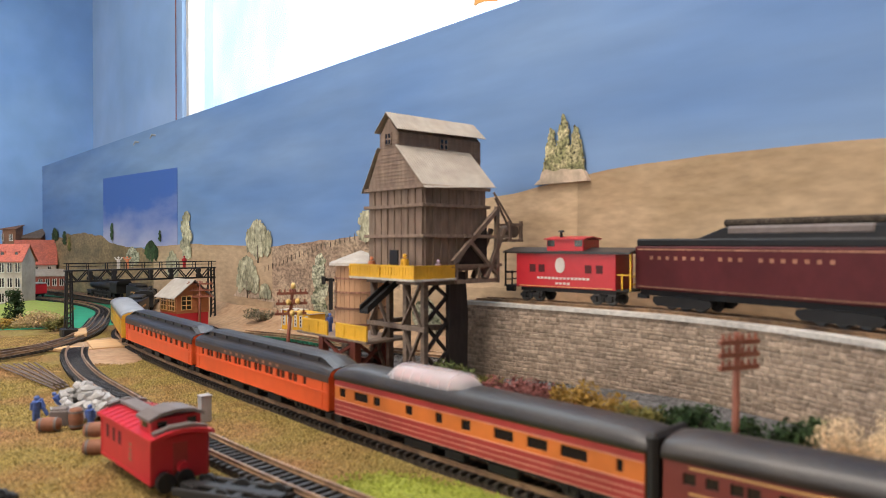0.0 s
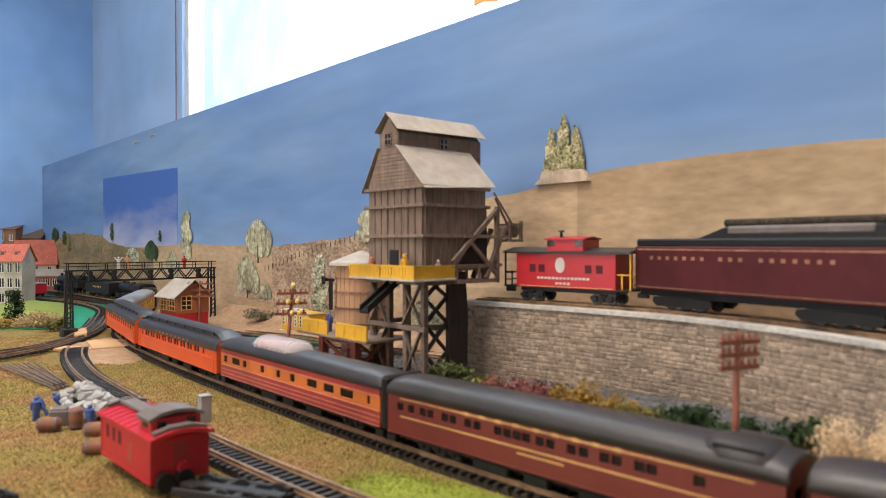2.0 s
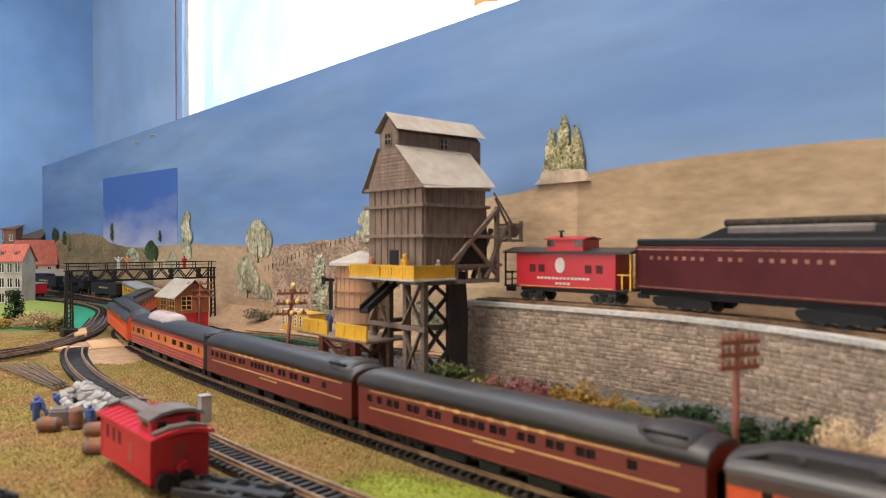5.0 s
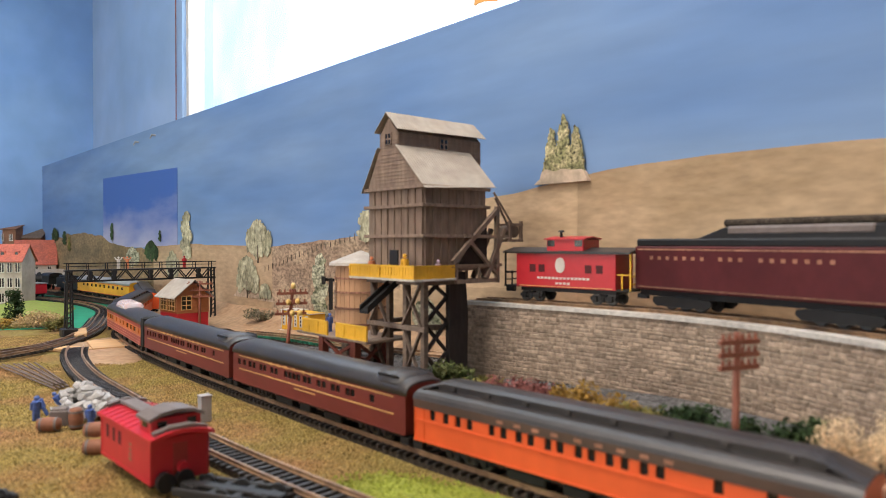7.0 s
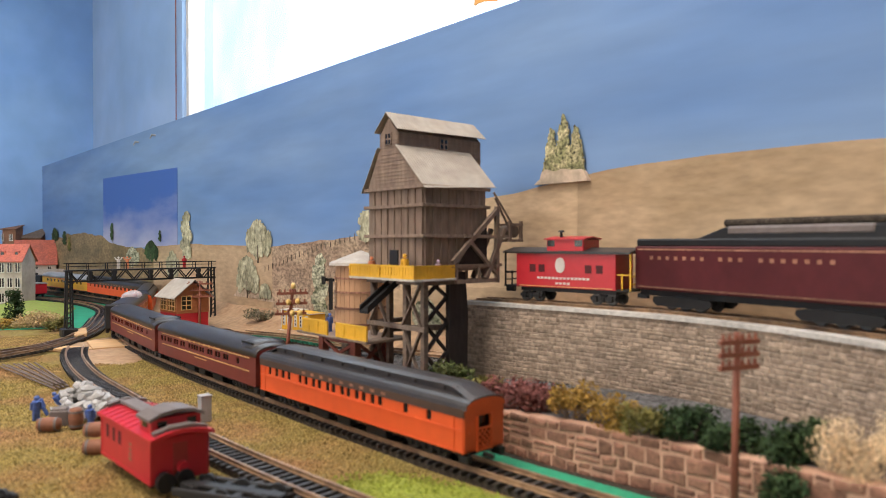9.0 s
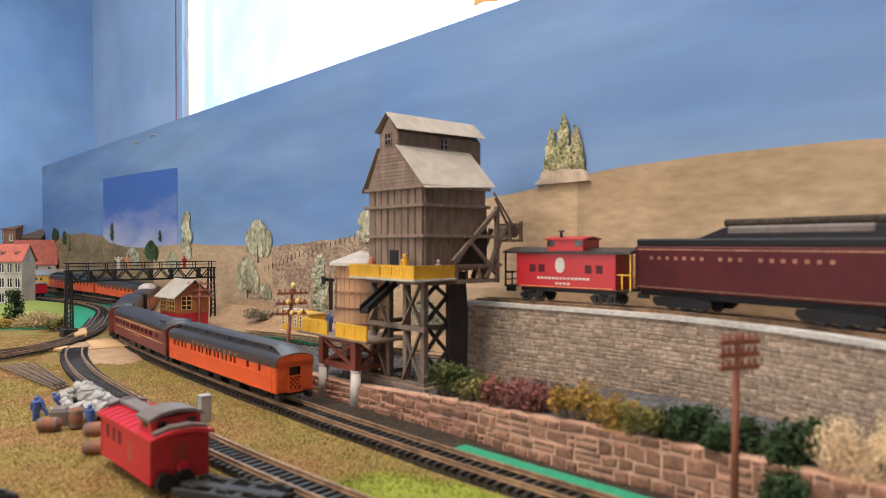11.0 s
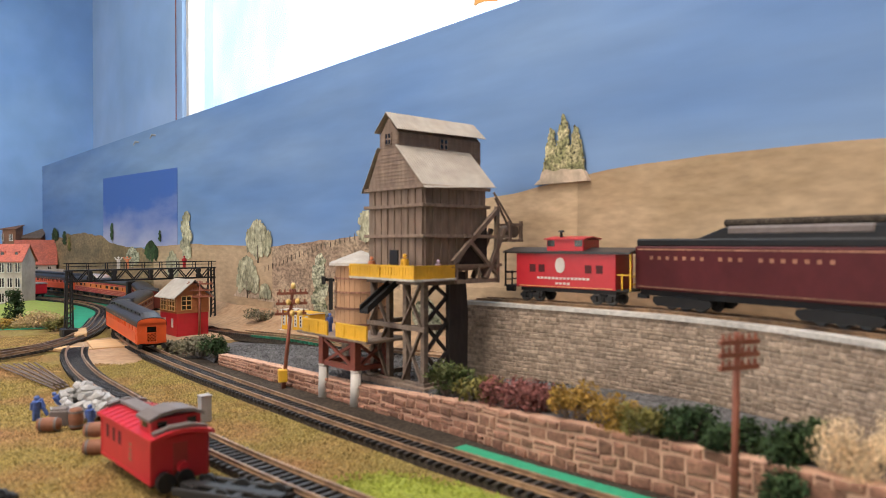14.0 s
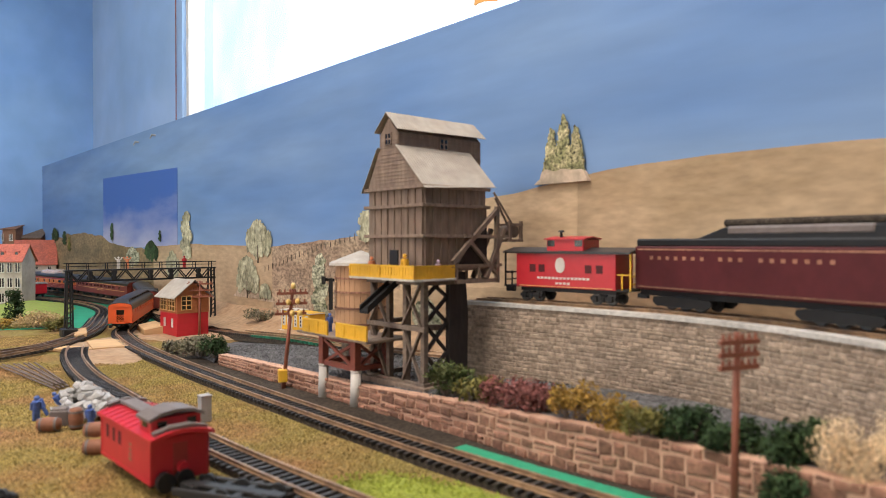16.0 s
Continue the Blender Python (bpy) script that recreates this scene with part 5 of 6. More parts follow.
for f, label, coat, arms in ((0.33, "white painted miniature figure on the signal bridge", M["white"], True), (0.39, "orange painted miniature figure on the signal bridge", M["flesh"], True), (0.80, "red painted miniature figure on the signal bridge", M["cabred"], False)):
    q = gp + gd * f
    figurine(label, P(q.x, q.y, 9.82, 30), coat, arms)


# ---- red cabooses and tender ----


def work_caboose():
    e = thing("caboose", P(-17.3, 41.3, 0.0, -47) @ Matrix.Diagonal((1, 1, 1.12, 1)), "small plain red plastic caboose standing on the grass", "model caboose", "red cabooses")
    Lc, W = 8.2, 3.2
    h = W / 2
    b = bmesh.new()
    box(b, -Lc / 2, Lc / 2, -h, h, 0.62, 2.85, 0.06)
    body = part("body", b, M["cabred"], e)
    # plank grooves and corner posts on the long sides and the end
    for s in (-1, 1):
        for x in (-4.02, 4.02):
            b = bmesh.new()
            flat(b, x - 0.09, x + 0.09, s * h, 0.64, 2.8, 0.04)
            part("corner_post", b, M["cabred"], body)
        b = bmesh.new()
        flat(b, -Lc / 2, Lc / 2, s * h, 0.62, 0.78, 0.05)
        part("sill", b, M["cabred"], body)
    b = bmesh.new()
    loft(b, [[Vector((x, y, z)) for y, z in ((-1.78, 2.74), (-0.9, 2.95), (0, 3.02), (0.9, 2.95), (1.78, 2.74), (1.78, 2.92), (0.9, 3.14), (0, 3.22), (-0.9, 3.14), (-1.78, 2.92))] for x in (-4.35, 4.55)])
    part("roof", b, M["cabred"], e)
    for k in range(7):
        x = -3.9 + k * 0.82
        b = bmesh.new()
        loft(b, [[Vector((x + d, y, z)) for y, z in ((-1.76, 2.9), (-0.9, 3.12), (0, 3.2), (0.9, 3.12), (1.76, 2.9), (1.76, 2.96), (0.9, 3.18), (0, 3.26), (-0.9, 3.18), (-1.76, 2.96))] for d in (-0.05, 0.05)])
        part("roof_rib", b, M["cabred"], e)
    b = bmesh.new()
    box(b, 1.9, 3.6, -1.42, 1.42, 2.9, 3.72, 0.06)
    part("cupola", b, M["cabred"], e)
    b = bmesh.new()
    loft(b, [[Vector((x, y, z)) for y, z in ((-1.55, 3.58), (-0.9, 3.82), (0, 3.92), (0.9, 3.82), (1.55, 3.58), (1.55, 3.74), (0.9, 4.0), (0, 4.1), (-0.9, 4.0), (-1.55, 3.74))] for x in (1.75, 3.75)])
    part("cupola_roof", b, M["greyroof"], e, "grey cupola roof")
    b = bmesh.new()
    box(b, -4.45, 1.7, -0.5, 0.5, 3.24, 3.42, 0.04)
    part("roof_walk", b, M["greyroof"], e, "grey roof walk")
    b = bmesh.new()
    bar(b, (-4.3, -1.2, 3.2), (-4.3, 0, 3.42), 0.4, 0.16)
    bar(b, (-4.3, 0, 3.42), (-4.3, 1.2, 3.2), 0.4, 0.16)
    part("end_walk", b, M["greyroof"], e, "grey end walk")
    b = bmesh.new()
    bar(b, (4.1, -1.5, 3.08), (4.1, -0.6, 3.28), 0.42, 0.18)
    bar(b, (4.1, -0.65, 3.3), (4.1, 0.65, 3.3), 0.62, 0.18)
    bar(b, (4.1, 0.6, 3.28), (4.1, 1.5, 3.08), 0.42, 0.18)
    part("end_walk", b, M["greyroof"], e, "grey end walk")
    for x in (-2.9, -1.8, -0.8):
        for s in (-1, 1):
            b = bmesh.new()
            box(b, x - 0.24, x + 0.24, s * h - 0.02, s * h + 0.02, 1.75, 2.45, 0.01)
            w = part("window", b, M["tendermaroon"], e, "dark red window recess")
            b = bmesh.new()
            for q in (-0.27, 0.27):
                box(b, x + q - 0.04, x + q + 0.04, s * h - 0.01, s * h + 0.045, 1.7, 2.5)
            for q in (1.7, 2.46):
                box(b, x - 0.3, x + 0.3, s * h - 0.01, s * h + 0.045, q, q + 0.07)
            part("window_frame", b, M["cabred"], w)
    for y in (-0.8, 0.85):
        b = bmesh.new()
        box(b, 3.57, 3.63, y - 0.26, y + 0.26, 3.26, 3.56)
        part("window", b, M["pane"], e, "dark cupola window")
    for s in (-1, 1):
        b = bmesh.new()
        box(b, 2.4, 3.1, s * 1.42 - 0.03, s * 1.42 + 0.03, 3.26, 3.54)
        part("window", b, M["pane"], e, "dark cupola window")
    for z in (1.25, 1.5, 1.75, 2.0):
        b = bmesh.new()
        flat(b, 0.75, 1.2, -h, z, z + 0.15, 0.02)
        part("lettering_bar", b, M["dimgold"], e, "illegible gold lettering")
    b = bmesh.new()
    box(b, 4.0, 4.6, -0.35, 0.35, 0.6, 1.0, 0.1)
    part("coupler", b, M["black"], e, "black coupler")
    for y in (-0.95, 0.1):
        b = bmesh.new()
        rod(b, (4.0, y, 0.75), (4.6, y, 0.75), 0.46, 0.5, 16)
        part("buffer", b, M["black"], e, "round black buffer")
    b = bmesh.new()
    rod(b, (4.0, 0.1, 1.3), (4.45, 0.1, 1.3), 0.32, n=16)
    part("lamp", b, M["cabred"], e, "round red end lamp")
    b = bmesh.new()
    box(b, 4.08, 4.13, -0.4, 0.4, 1.0, 2.5)
    part("end_door", b, M["domered"], e, "dark red end door")
    for x in (-2.2, 2.2):
        for s in (-1, 1):
            b = bmesh.new()
            rod(b, (x, s * 0.8, 0.42), (x, s * 1.0, 0.42), 0.42, n=18)
            part("wheel", b, M["black"], e)
    b = bmesh.new()
    box(b, -3.6, 3.6, -1.1, 1.1, 0.25, 0.66, 0.05)
    part("underframe", b, M["black"], e)
    return e


work_caboose()


def bay_caboose(s):
    e = thing("caboose", on_track(UPPER, s, 3.0), "bright red caboose with a cupola on the raised track", "model caboose", "red cabooses")
    b = bmesh.new()
    box(b, -4.7, 4.7, -1.5, 1.5, 1.25, 4.15, 0.05)
    part("body", b, M["cabred"], e)
    for x0, x1 in ((-6.0, 6.0),):
        b = bmesh.new()
        loft(b, [[Vector((x, y, z)) for y, z in ((-1.7, 4.1), (0, 4.45), (1.7, 4.1), (1.7, 4.25), (0, 4.62), (-1.7, 4.25))] for x in (x0, x1)])
        part("roof", b, M["coachroof"], e, "dark grey roof")
    b = bmesh.new()
    box(b, -1.75, 1.75, -1.3, 1.3, 4.2, 5.3, 0.05)
    part("cupola", b, M["cabred"], e)
    b = bmesh.new()
    loft(b, [[Vector((x, y, z)) for y, z in ((-1.42, 5.25), (0, 5.42), (1.42, 5.25), (1.42, 5.35), (0, 5.54), (-1.42, 5.35))] for x in (-1.95, 1.95)])
    part("cupola_roof", b, M["cabred"], e)
    b = bmesh.new()
    rod(b, (0.8, 0.5, 5.4), (0.8, 0.5, 5.95), 0.12, n=8)
    rod(b, (0.8, 0.5, 5.9), (0.8, 0.5, 6.05), 0.3, 0.2, 8)
    part("chimney", b, M["black"], e, "black stove chimney")
    for side in (-1, 1):
        for x in (-3.3, -2.3, 2.1, 3.0):
            b = bmesh.new()
            flat(b, x - 0.3, x + 0.3, side * 1.5, 2.55, 3.2, 0.02)
            part("window", b, M["tendermaroon"], e)
        for x in (-1.3, 1.3):
            b = bmesh.new()
            flat(b, x - 0.35, x + 0.35, side * 1.3, 4.7, 5.2, 0.02)
            part("window", b, M["pane"], e)
        b = bmesh.new()
        bmesh.ops.create_cone(b, cap_ends=True, segments=24, radius1=0.55, radius2=0.55, depth=0.05, matrix=Matrix.Translation((0.3, side * 1.52, 3.15)) @ Matrix.Rotation(radians(90), 4, "X") @ Matrix.Diagonal((0.85, 1.15, 1, 1)))
        part("emblem", b, M["white"], e, "plain white oval emblem")
        for x0, x1, z in ((-2.4, 2.6, 1.98), (-0.6, 0.8, 1.55)):
            k = x0
            while k < x1:
                b = bmesh.new()
                flat(b, k, k + 0.26, side * 1.5, z, z + 0.18, 0.02)
                part("lettering_bar", b, M["white"], e, "illegible white lettering")
                k += 0.36
        b = bmesh.new()
        flat(b, -4.4, 4.4, side * 1.5, 1.34, 1.4, 0.015)
        part("lining", b, M["gold"], e, "thin gold lining")
    for x in (-1, 1):
        b = bmesh.new()
        box(b, min(x * 4.7, x * 6.0), max(x * 4.7, x * 6.0), -1.45, 1.45, 1.2, 1.35)
        part("end_deck", b, M["black"], e)
        b = bmesh.new()
        for y in (-1.4, 1.4):
            bar(b, (x * 5.9, y, 1.3), (x * 5.9, y, 4.15), 0.12)
            bar(b, (x * 5.2, y, 1.3), (x * 5.2, y, 2.6), 0.1)
            bar(b, (x * 4.8, y, 2.5), (x * 5.9, y, 2.5), 0.1)
        for z in (1.8, 2.4):
            bar(b, (x * 5.9, -1.4, z), (x * 5.9, 1.4, z), 0.1)
        part("end_rail", b, M["yellow"] if x < 0 else M["black"], e, "yellow end rails" if x < 0 else "black end rails")
        b = bmesh.new()
        box(b, x * 6.3 - 0.4, x * 6.3 + 0.4, -0.2, 0.2, 0.7, 1.1)
        part("coupler", b, M["black"], e)
    b = bmesh.new()
    box(b, -4.5, 4.5, -1.0, 1.0, 0.9, 1.25)
    part("underframe", b, M["black"], e)
    for x in (-3.4, 3.4):
        truck(e, x, 2, 0.5)
    return e


def big_tender(s):
    e = thing("tender", on_track(UPPER, s, 5.0), "large dark maroon tender with black top on the raised track", "model tender")
    h = 10.5
    b = bmesh.new()
    box(b, -h, h, -1.65, 1.65, 1.45, 4.75, 0.1)
    part("body", b, M["tendermaroon"], e)
    b = bmesh.new()
    box(b, -h + 0.1, h - 0.05, -1.55, 1.55, 4.7, 5.3, 0.12)
    loft(b, [[Vector((x, y, z)) for y, z in ((-1.4, 5.2), (1.4, 5.2), (1.3, t), (0.8, t + 0.15), (-0.8, t + 0.15), (-1.3, t))] for x, t in ((4.6, 5.35), (2.6, 6.0), (-9.6, 6.0))])
    part("coal_bunker", b, M["black"], e, "black bunker top")
    # grey strip that draws the highlight along the bunker top
    b = bmesh.new()
    box(b, -7.5, 2.3, 0.7, 1.4, 5.5, 6.12, 0.15)
    part("hatch", b, M["greyroof"], e, "grey strip drawn as the sheen on the bunker top")
    b = bmesh.new()
    box(b, -9.4, 3.0, -0.9, 0.9, 6.1, 6.6, 0.15)
    part("coal_load", b, M["ballast"], e, "black coal load")
    for side in (-1, 1):
        for z in (4.45, 1.62):
            b = bmesh.new()
            flat(b, -h + 0.3, h - 0.3, side * 1.65, z, z + 0.1, 0.02)
            part("lining", b, M["stone"], e, "brown lining")
        x = 8.9
        for word in (7, 3, 7):
            for k in range(word):
                b = bmesh.new()
                flat(b, x - 0.3, x, side * 1.65, 3.74, 4.0, 0.02)
                part("lettering_bar", b, M["dimgold"], e, "illegible gold lettering")
                x -= 0.78
            x -= 0.75
    b = bmesh.new()
    box(b, -h + 0.2, h - 0.2, -1.2, 1.2, 1.0, 1.5)
    part("underframe", b, M["black"], e)
    for x in (6.2, -5.4):
        truck(e, x, 3, 0.55)
        for s in (-1, 1):
            b = bmesh.new()
            plate(b, [(x - 2.7, 0.62), (x - 2.3, 0.3), (x + 2.3, 0.3), (x + 2.7, 0.62), (x + 2.6, 0.95), (x + 0.5, 1.1), (x - 0.5, 1.1), (x - 2.6, 0.95)], 0.16, Matrix.Translation((0, s * 1.3 + 0.08, 0)))
            part("truck_side_frame", b, M["black"], e)
    return e


bay_caboose(9.4)
big_tender(26.1)

# ---- plants ----


def leaf_material(name, colour, second):
    return material(name, colour, 0.85, scale=260, var=0.35, bump=0.2, second=second, big=90, spec=0.2, island=0.4)


M["leafgreen"] = leaf_material("green_foliage", (0.065, 0.085, 0.028), (0.11, 0.115, 0.045))
M["leafdark"] = leaf_material("dark_green_foliage", (0.03, 0.055, 0.022), (0.05, 0.08, 0.03))
M["leafolive"] = leaf_material("olive_foliage", (0.16, 0.14, 0.04), (0.10, 0.09, 0.03))
M["leafmaroon"] = leaf_material("dusty_maroon_foliage", (0.25, 0.095, 0.085), (0.15, 0.06, 0.05))
M["leafyellow"] = leaf_material("mustard_foliage", (0.36, 0.22, 0.05), (0.26, 0.16, 0.04))
M["leafstraw"] = leaf_material("straw_foliage", (0.50, 0.36, 0.19), (0.40, 0.27, 0.13))
M["leafcream"] = leaf_material("cream_lichen", (0.78, 0.60, 0.38), (0.68, 0.50, 0.30))
M["leafheather"] = leaf_material("grey_heather_foliage", (0.22, 0.19, 0.14), (0.12, 0.12, 0.06))


def bush(label, x, y, z, rx, ry, rz, mat, n=900, leaf=0.22, seed=0):
    """Twigs with many small leaves in uneven clumps."""
    rnd = random.Random(seed)
    e = thing("bush", P(x, y, z), label, "bush", "bushes and scrub")
    tw = bmesh.new()
    cl = []
    for k in range(16):
        a, q = rnd.uniform(0, 6.283), math.sqrt(rnd.random()) * 0.8
        c = Vector((rx * q * math.cos(a), ry * q * math.sin(a), rz * rnd.uniform(0.25, 0.8)))
        cl.append((c, rnd.uniform(0.22, 0.42)))
        bar(tw, (c.x * 0.3, c.y * 0.3, -0.1), c, 0.07)
    part("twig_frame", tw, M["trestle"], e, "thin dark twigs")
    bm = bmesh.new()
    for k in range(n):
        c, r = cl[rnd.randrange(len(cl))]
        d = Vector((rnd.gauss(0, 1), rnd.gauss(0, 1), rnd.gauss(0, 1))).normalized() * (rnd.random() ** 0.4)
        p = c + Vector((d.x * rx * r * 1.25, d.y * ry * r * 1.25, d.z * rz * r * 1.1))
        if p.z < -0.05:
            p.z = rnd.uniform(0, 0.2)
        t = Vector((rnd.gauss(0, 1), rnd.gauss(0, 1), rnd.gauss(0, 0.8))).normalized()
        u = t.cross(Vector((rnd.gauss(0, 1), rnd.gauss(0, 1), 1))).normalized()
        l, w = leaf * rnd.uniform(0.6, 1.5), leaf * rnd.uniform(0.25, 0.5)
        v = [bm.verts.new(p + t * l), bm.verts.new(p + u * w), bm.verts.new(p - t * l), bm.verts.new(p - u * w + t.cross(u) * w * 0.5)]
        bm.faces.new(v)
    tagged(part("foliage", bm, mat, e), kind="stuff")
    return e


for i, (label, x, y, z, rx, ry, rz, m, n, lf) in enumerate((
        ("fresh green spiky bush beside the coaling tower", 0.4, 52.0, 2.2, 1.5, 1.3, 2.5, "leafgreen", 700, 0.30),
        ("olive green bush at the foot of the stone wall", 2.6, 49.3, 2.3, 1.6, 1.3, 1.9, "leafolive", 700, 0.26),
        ("dusty maroon bush at the foot of the stone wall", 4.6, 47.2, 2.5, 1.6, 1.3, 2.3, "leafmaroon", 1000, 0.2),
        ("dusty maroon bush at the foot of the stone wall", 6.4, 45.6, 2.6, 1.4, 1.1, 1.9, "leafmaroon", 900, 0.2),
        ("mustard yellow bush on the low stone wall", 8.0, 42.9, 2.8, 1.5, 1.2, 2.2, "leafyellow", 1000, 0.19),
        ("mustard yellow bush on the low stone wall", 10.0, 41.0, 2.9, 1.5, 1.2, 1.7, "leafyellow", 900, 0.19),
        ("olive brown bush on the low stone wall", 11.4, 39.0, 2.9, 1.5, 1.1, 1.6, "leafolive", 900, 0.2),
        ("dark green bush on the low stone wall", 13.4, 38.0, 2.9, 1.6, 1.2, 2.0, "leafdark", 1000, 0.22),
        ("dark green bush on the low stone wall", 15.2, 35.8, 2.9, 1.6, 1.2, 1.7, "leafdark", 1000, 0.22),
        ("deep green bush below the tall stone wall", 17.4, 34.0, 2.3, 1.5, 1.3, 2.9, "leafdark", 1200, 0.24),
        ("trailing dark green bush over the low stone wall", 16.2, 32.6, 0.8, 1.0, 0.8, 2.4, "leafdark", 700, 0.22),
        ("pale cream lichen bush below the tall stone wall", 20.2, 32.0, 2.6, 2.4, 1.8, 3.0, "leafcream", 9000, 0.085),
        ("pale cream lichen bush below the tall stone wall", 22.0, 30.5, 2.4, 2.3, 1.6, 3.4, "leafcream", 8000, 0.085),
        ("grey heather and green bush beside the main line", -28.7, 82.0, 0.5, 2.6, 1.5, 2.2, "leafheather", 1900, 0.22),
        ("grey heather and green bush beside the main line", -31.6, 85.6, 0.1, 2.6, 1.4, 2.0, "leafheather", 1600, 0.22),
        ("dark green bush at the end of the low wall", -26.0, 79.6, 0.7, 1.6, 1.2, 2.5, "leafdark", 900, 0.22),
        ("straw-coloured scrub beside the lawn", -65.5, 112.5, 0, 4.6, 2.2, 2.5, "leafstraw", 1800, 0.24),
        ("rusty orange scrub beside the lawn", -71.5, 111.5, 0, 2.6, 1.6, 1.8, "leafyellow", 800, 0.24),
        ("dark olive scrub beside the signal bridge", -60.5, 109.0, 0, 1.9, 1.4, 1.8, "leafolive", 900, 0.22),
        ("small brown scrub at the foot of the backdrop", -27.5, 105.0, 2.0, 2.6, 1.0, 1.8, "leafheather", 800, 0.2))):
    bush(label, x, y, z, rx * 1.2, ry * 1.15, rz, M[m], int(n * 1.3), lf * 0.9, i)


def little_tree(label, x, y, z, h, r, mat, seed):
    rnd = random.Random(seed)
    e = thing("tree", P(x, y, z), label, "tree", "model trees")
    bm = bmesh.new()
    rod(bm, (0, 0, 0), (0, 0, h * 0.8), 0.28, 0.08, 8)
    cl = []
    for k in range(22):
        zz = h * rnd.uniform(0.25, 0.95)
        a = rnd.uniform(0, 6.283)
        q = r * (1 - 0.45 * zz / h) * rnd.uniform(0.4, 1.0)
        c = Vector((q * math.cos(a), q * math.sin(a), zz))
        cl.append(c)
        bar(bm, (0, 0, zz - 0.5), c, 0.1)
    part("trunk", bm, M["trestle"], e, "dark tapered trunk with limbs")
    bm = bmesh.new()
    for k in range(1600):
        c = cl[rnd.randrange(len(cl))]
        d = Vector((rnd.gauss(0, 1), rnd.gauss(0, 1), rnd.gauss(0, 1))).normalized() * rnd.random() ** 0.5 * r * 0.42
        p = c + d
        t = Vector((rnd.gauss(0, 1), rnd.gauss(0, 1), rnd.gauss(0, 1))).normalized()
        u = t.cross(Vector((0.3, rnd.random(), 1))).normalized()
        l, w = 0.24 * rnd.uniform(0.6, 1.4), 0.12
        bm.faces.new([bm.verts.new(p + t * l), bm.verts.new(p + u * w), bm.verts.new(p - t * l), bm.verts.new(p - u * w)])
    tagged(part("crown", bm, mat, e), kind="stuff")
    return e


little_tree("dark green model tree beside the village lawn", -70.5, 114.5, 0, 5.9, 1.9, M["leafdark"], 5)


# ---- cut-out trees on the backdrop ----


def cutout_tree(label, u, z0, z1, width, mat, lobes, seed, rock=False, rock_h=1.6, front=0.0):
    """Flat printed cut-outs of trees, mounted just off the board, each lobe a little proud of the last."""
    rnd = random.Random(seed)
    e = thing("cutout_tree", WALLM @ P(-u, 51.93, 0), label, "backdrop cutout", "tree cutouts on the backdrop")
    if rock:
        pts = [(width * 0.62 * math.cos(a) * (1 + 0.15 * noise.noise((a * 2, seed, 1))), z0 + rock_h * math.sin(a) * (1 + 0.55 * noise.noise((a * 2, seed, 2)))) for a in [math.pi * k / 16 for k in range(17)]]
        part("rock", plate(bmesh.new(), pts, 0.12 + front), M["rockprint"], e, "pale printed rock")
    bm = bmesh.new()
    bar(bm, (0, -0.07, z0), (0, -0.07, z0 + (z1 - z0) * 0.4), width * 0.06, 0.08)
    for k in range(5):
        zz = z0 + (z1 - z0) * (0.15 + 0.12 * k)
        bar(bm, (0, -0.07, zz * 0.5 + z0 * 0.5), (rnd.uniform(-0.3, 0.3) * width, -0.07, zz * 0.5 + z0 * 0.5 + (z1 - z0) * 0.16), width * 0.035, 0.07)
    part("trunk", bm, M["trestle"], e, "thin printed trunk")
    for k, (cx, cz, rx, rz) in enumerate(lobes):
        c = Vector((cx * width, 0, z0 + cz * (z1 - z0)))
        n = 40
        pts = []
        for i in range(n):
            a = 2 * math.pi * i / n
            q = 1 + 0.30 * noise.noise((math.cos(a) * 2.2 + seed, math.sin(a) * 2.2, k)) + 0.22 * noise.noise((math.cos(a) * 6, math.sin(a) * 6 + seed, k))
            pts.append((c.x + rx * width * q * math.cos(a), c.z + rz * (z1 - z0) * q * math.sin(a)))
        part("leaf_clump", plate(bmesh.new(), pts, 0.03, Matrix.Translation((0, -0.17 - 0.02 * k, 0))), mat, e)
    return e


ROUND = ((-0.30, 0.50, 0.20, 0.30), (0.32, 0.46, 0.20, 0.30), (0.0, 0.40, 0.26, 0.30), (-0.14, 0.66, 0.22, 0.24), (0.14, 0.68, 0.20, 0.22), (0.0, 0.82, 0.19, 0.17))
WILLOW = ((0.0, 0.84, 0.26, 0.16), (-0.2, 0.66, 0.22, 0.26), (0.16, 0.68, 0.20, 0.24), (0.34, 0.40, 0.17, 0.28), (-0.30, 0.36, 0.16, 0.26), (0.04, 0.42, 0.24, 0.26))
TALL = ((0.0, 0.86, 0.30, 0.13), (-0.1, 0.68, 0.36, 0.15), (0.1, 0.50, 0.40, 0.15), (-0.08, 0.33, 0.40, 0.14), (0.1, 0.18, 0.38, 0.12))
CONES = ((-0.30, 0.26, 0.19, 0.22), (-0.29, 0.46, 0.15, 0.2), (-0.28, 0.66, 0.09, 0.18), (0.32, 0.24, 0.18, 0.22), (0.32, 0.44, 0.15, 0.2), (0.30, 0.64, 0.09, 0.18), (0.02, 0.28, 0.23, 0.25), (0.02, 0.50, 0.18, 0.22), (0.03, 0.72, 0.13, 0.2), (0.03, 0.9, 0.06, 0.12))
M["conifer"] = material("mottled_conifer_print", (0.185, 0.18, 0.085), 0.9, scale=320, var=0.9, bump=0, second=(0.40, 0.35, 0.2), big=150, island=0.2)
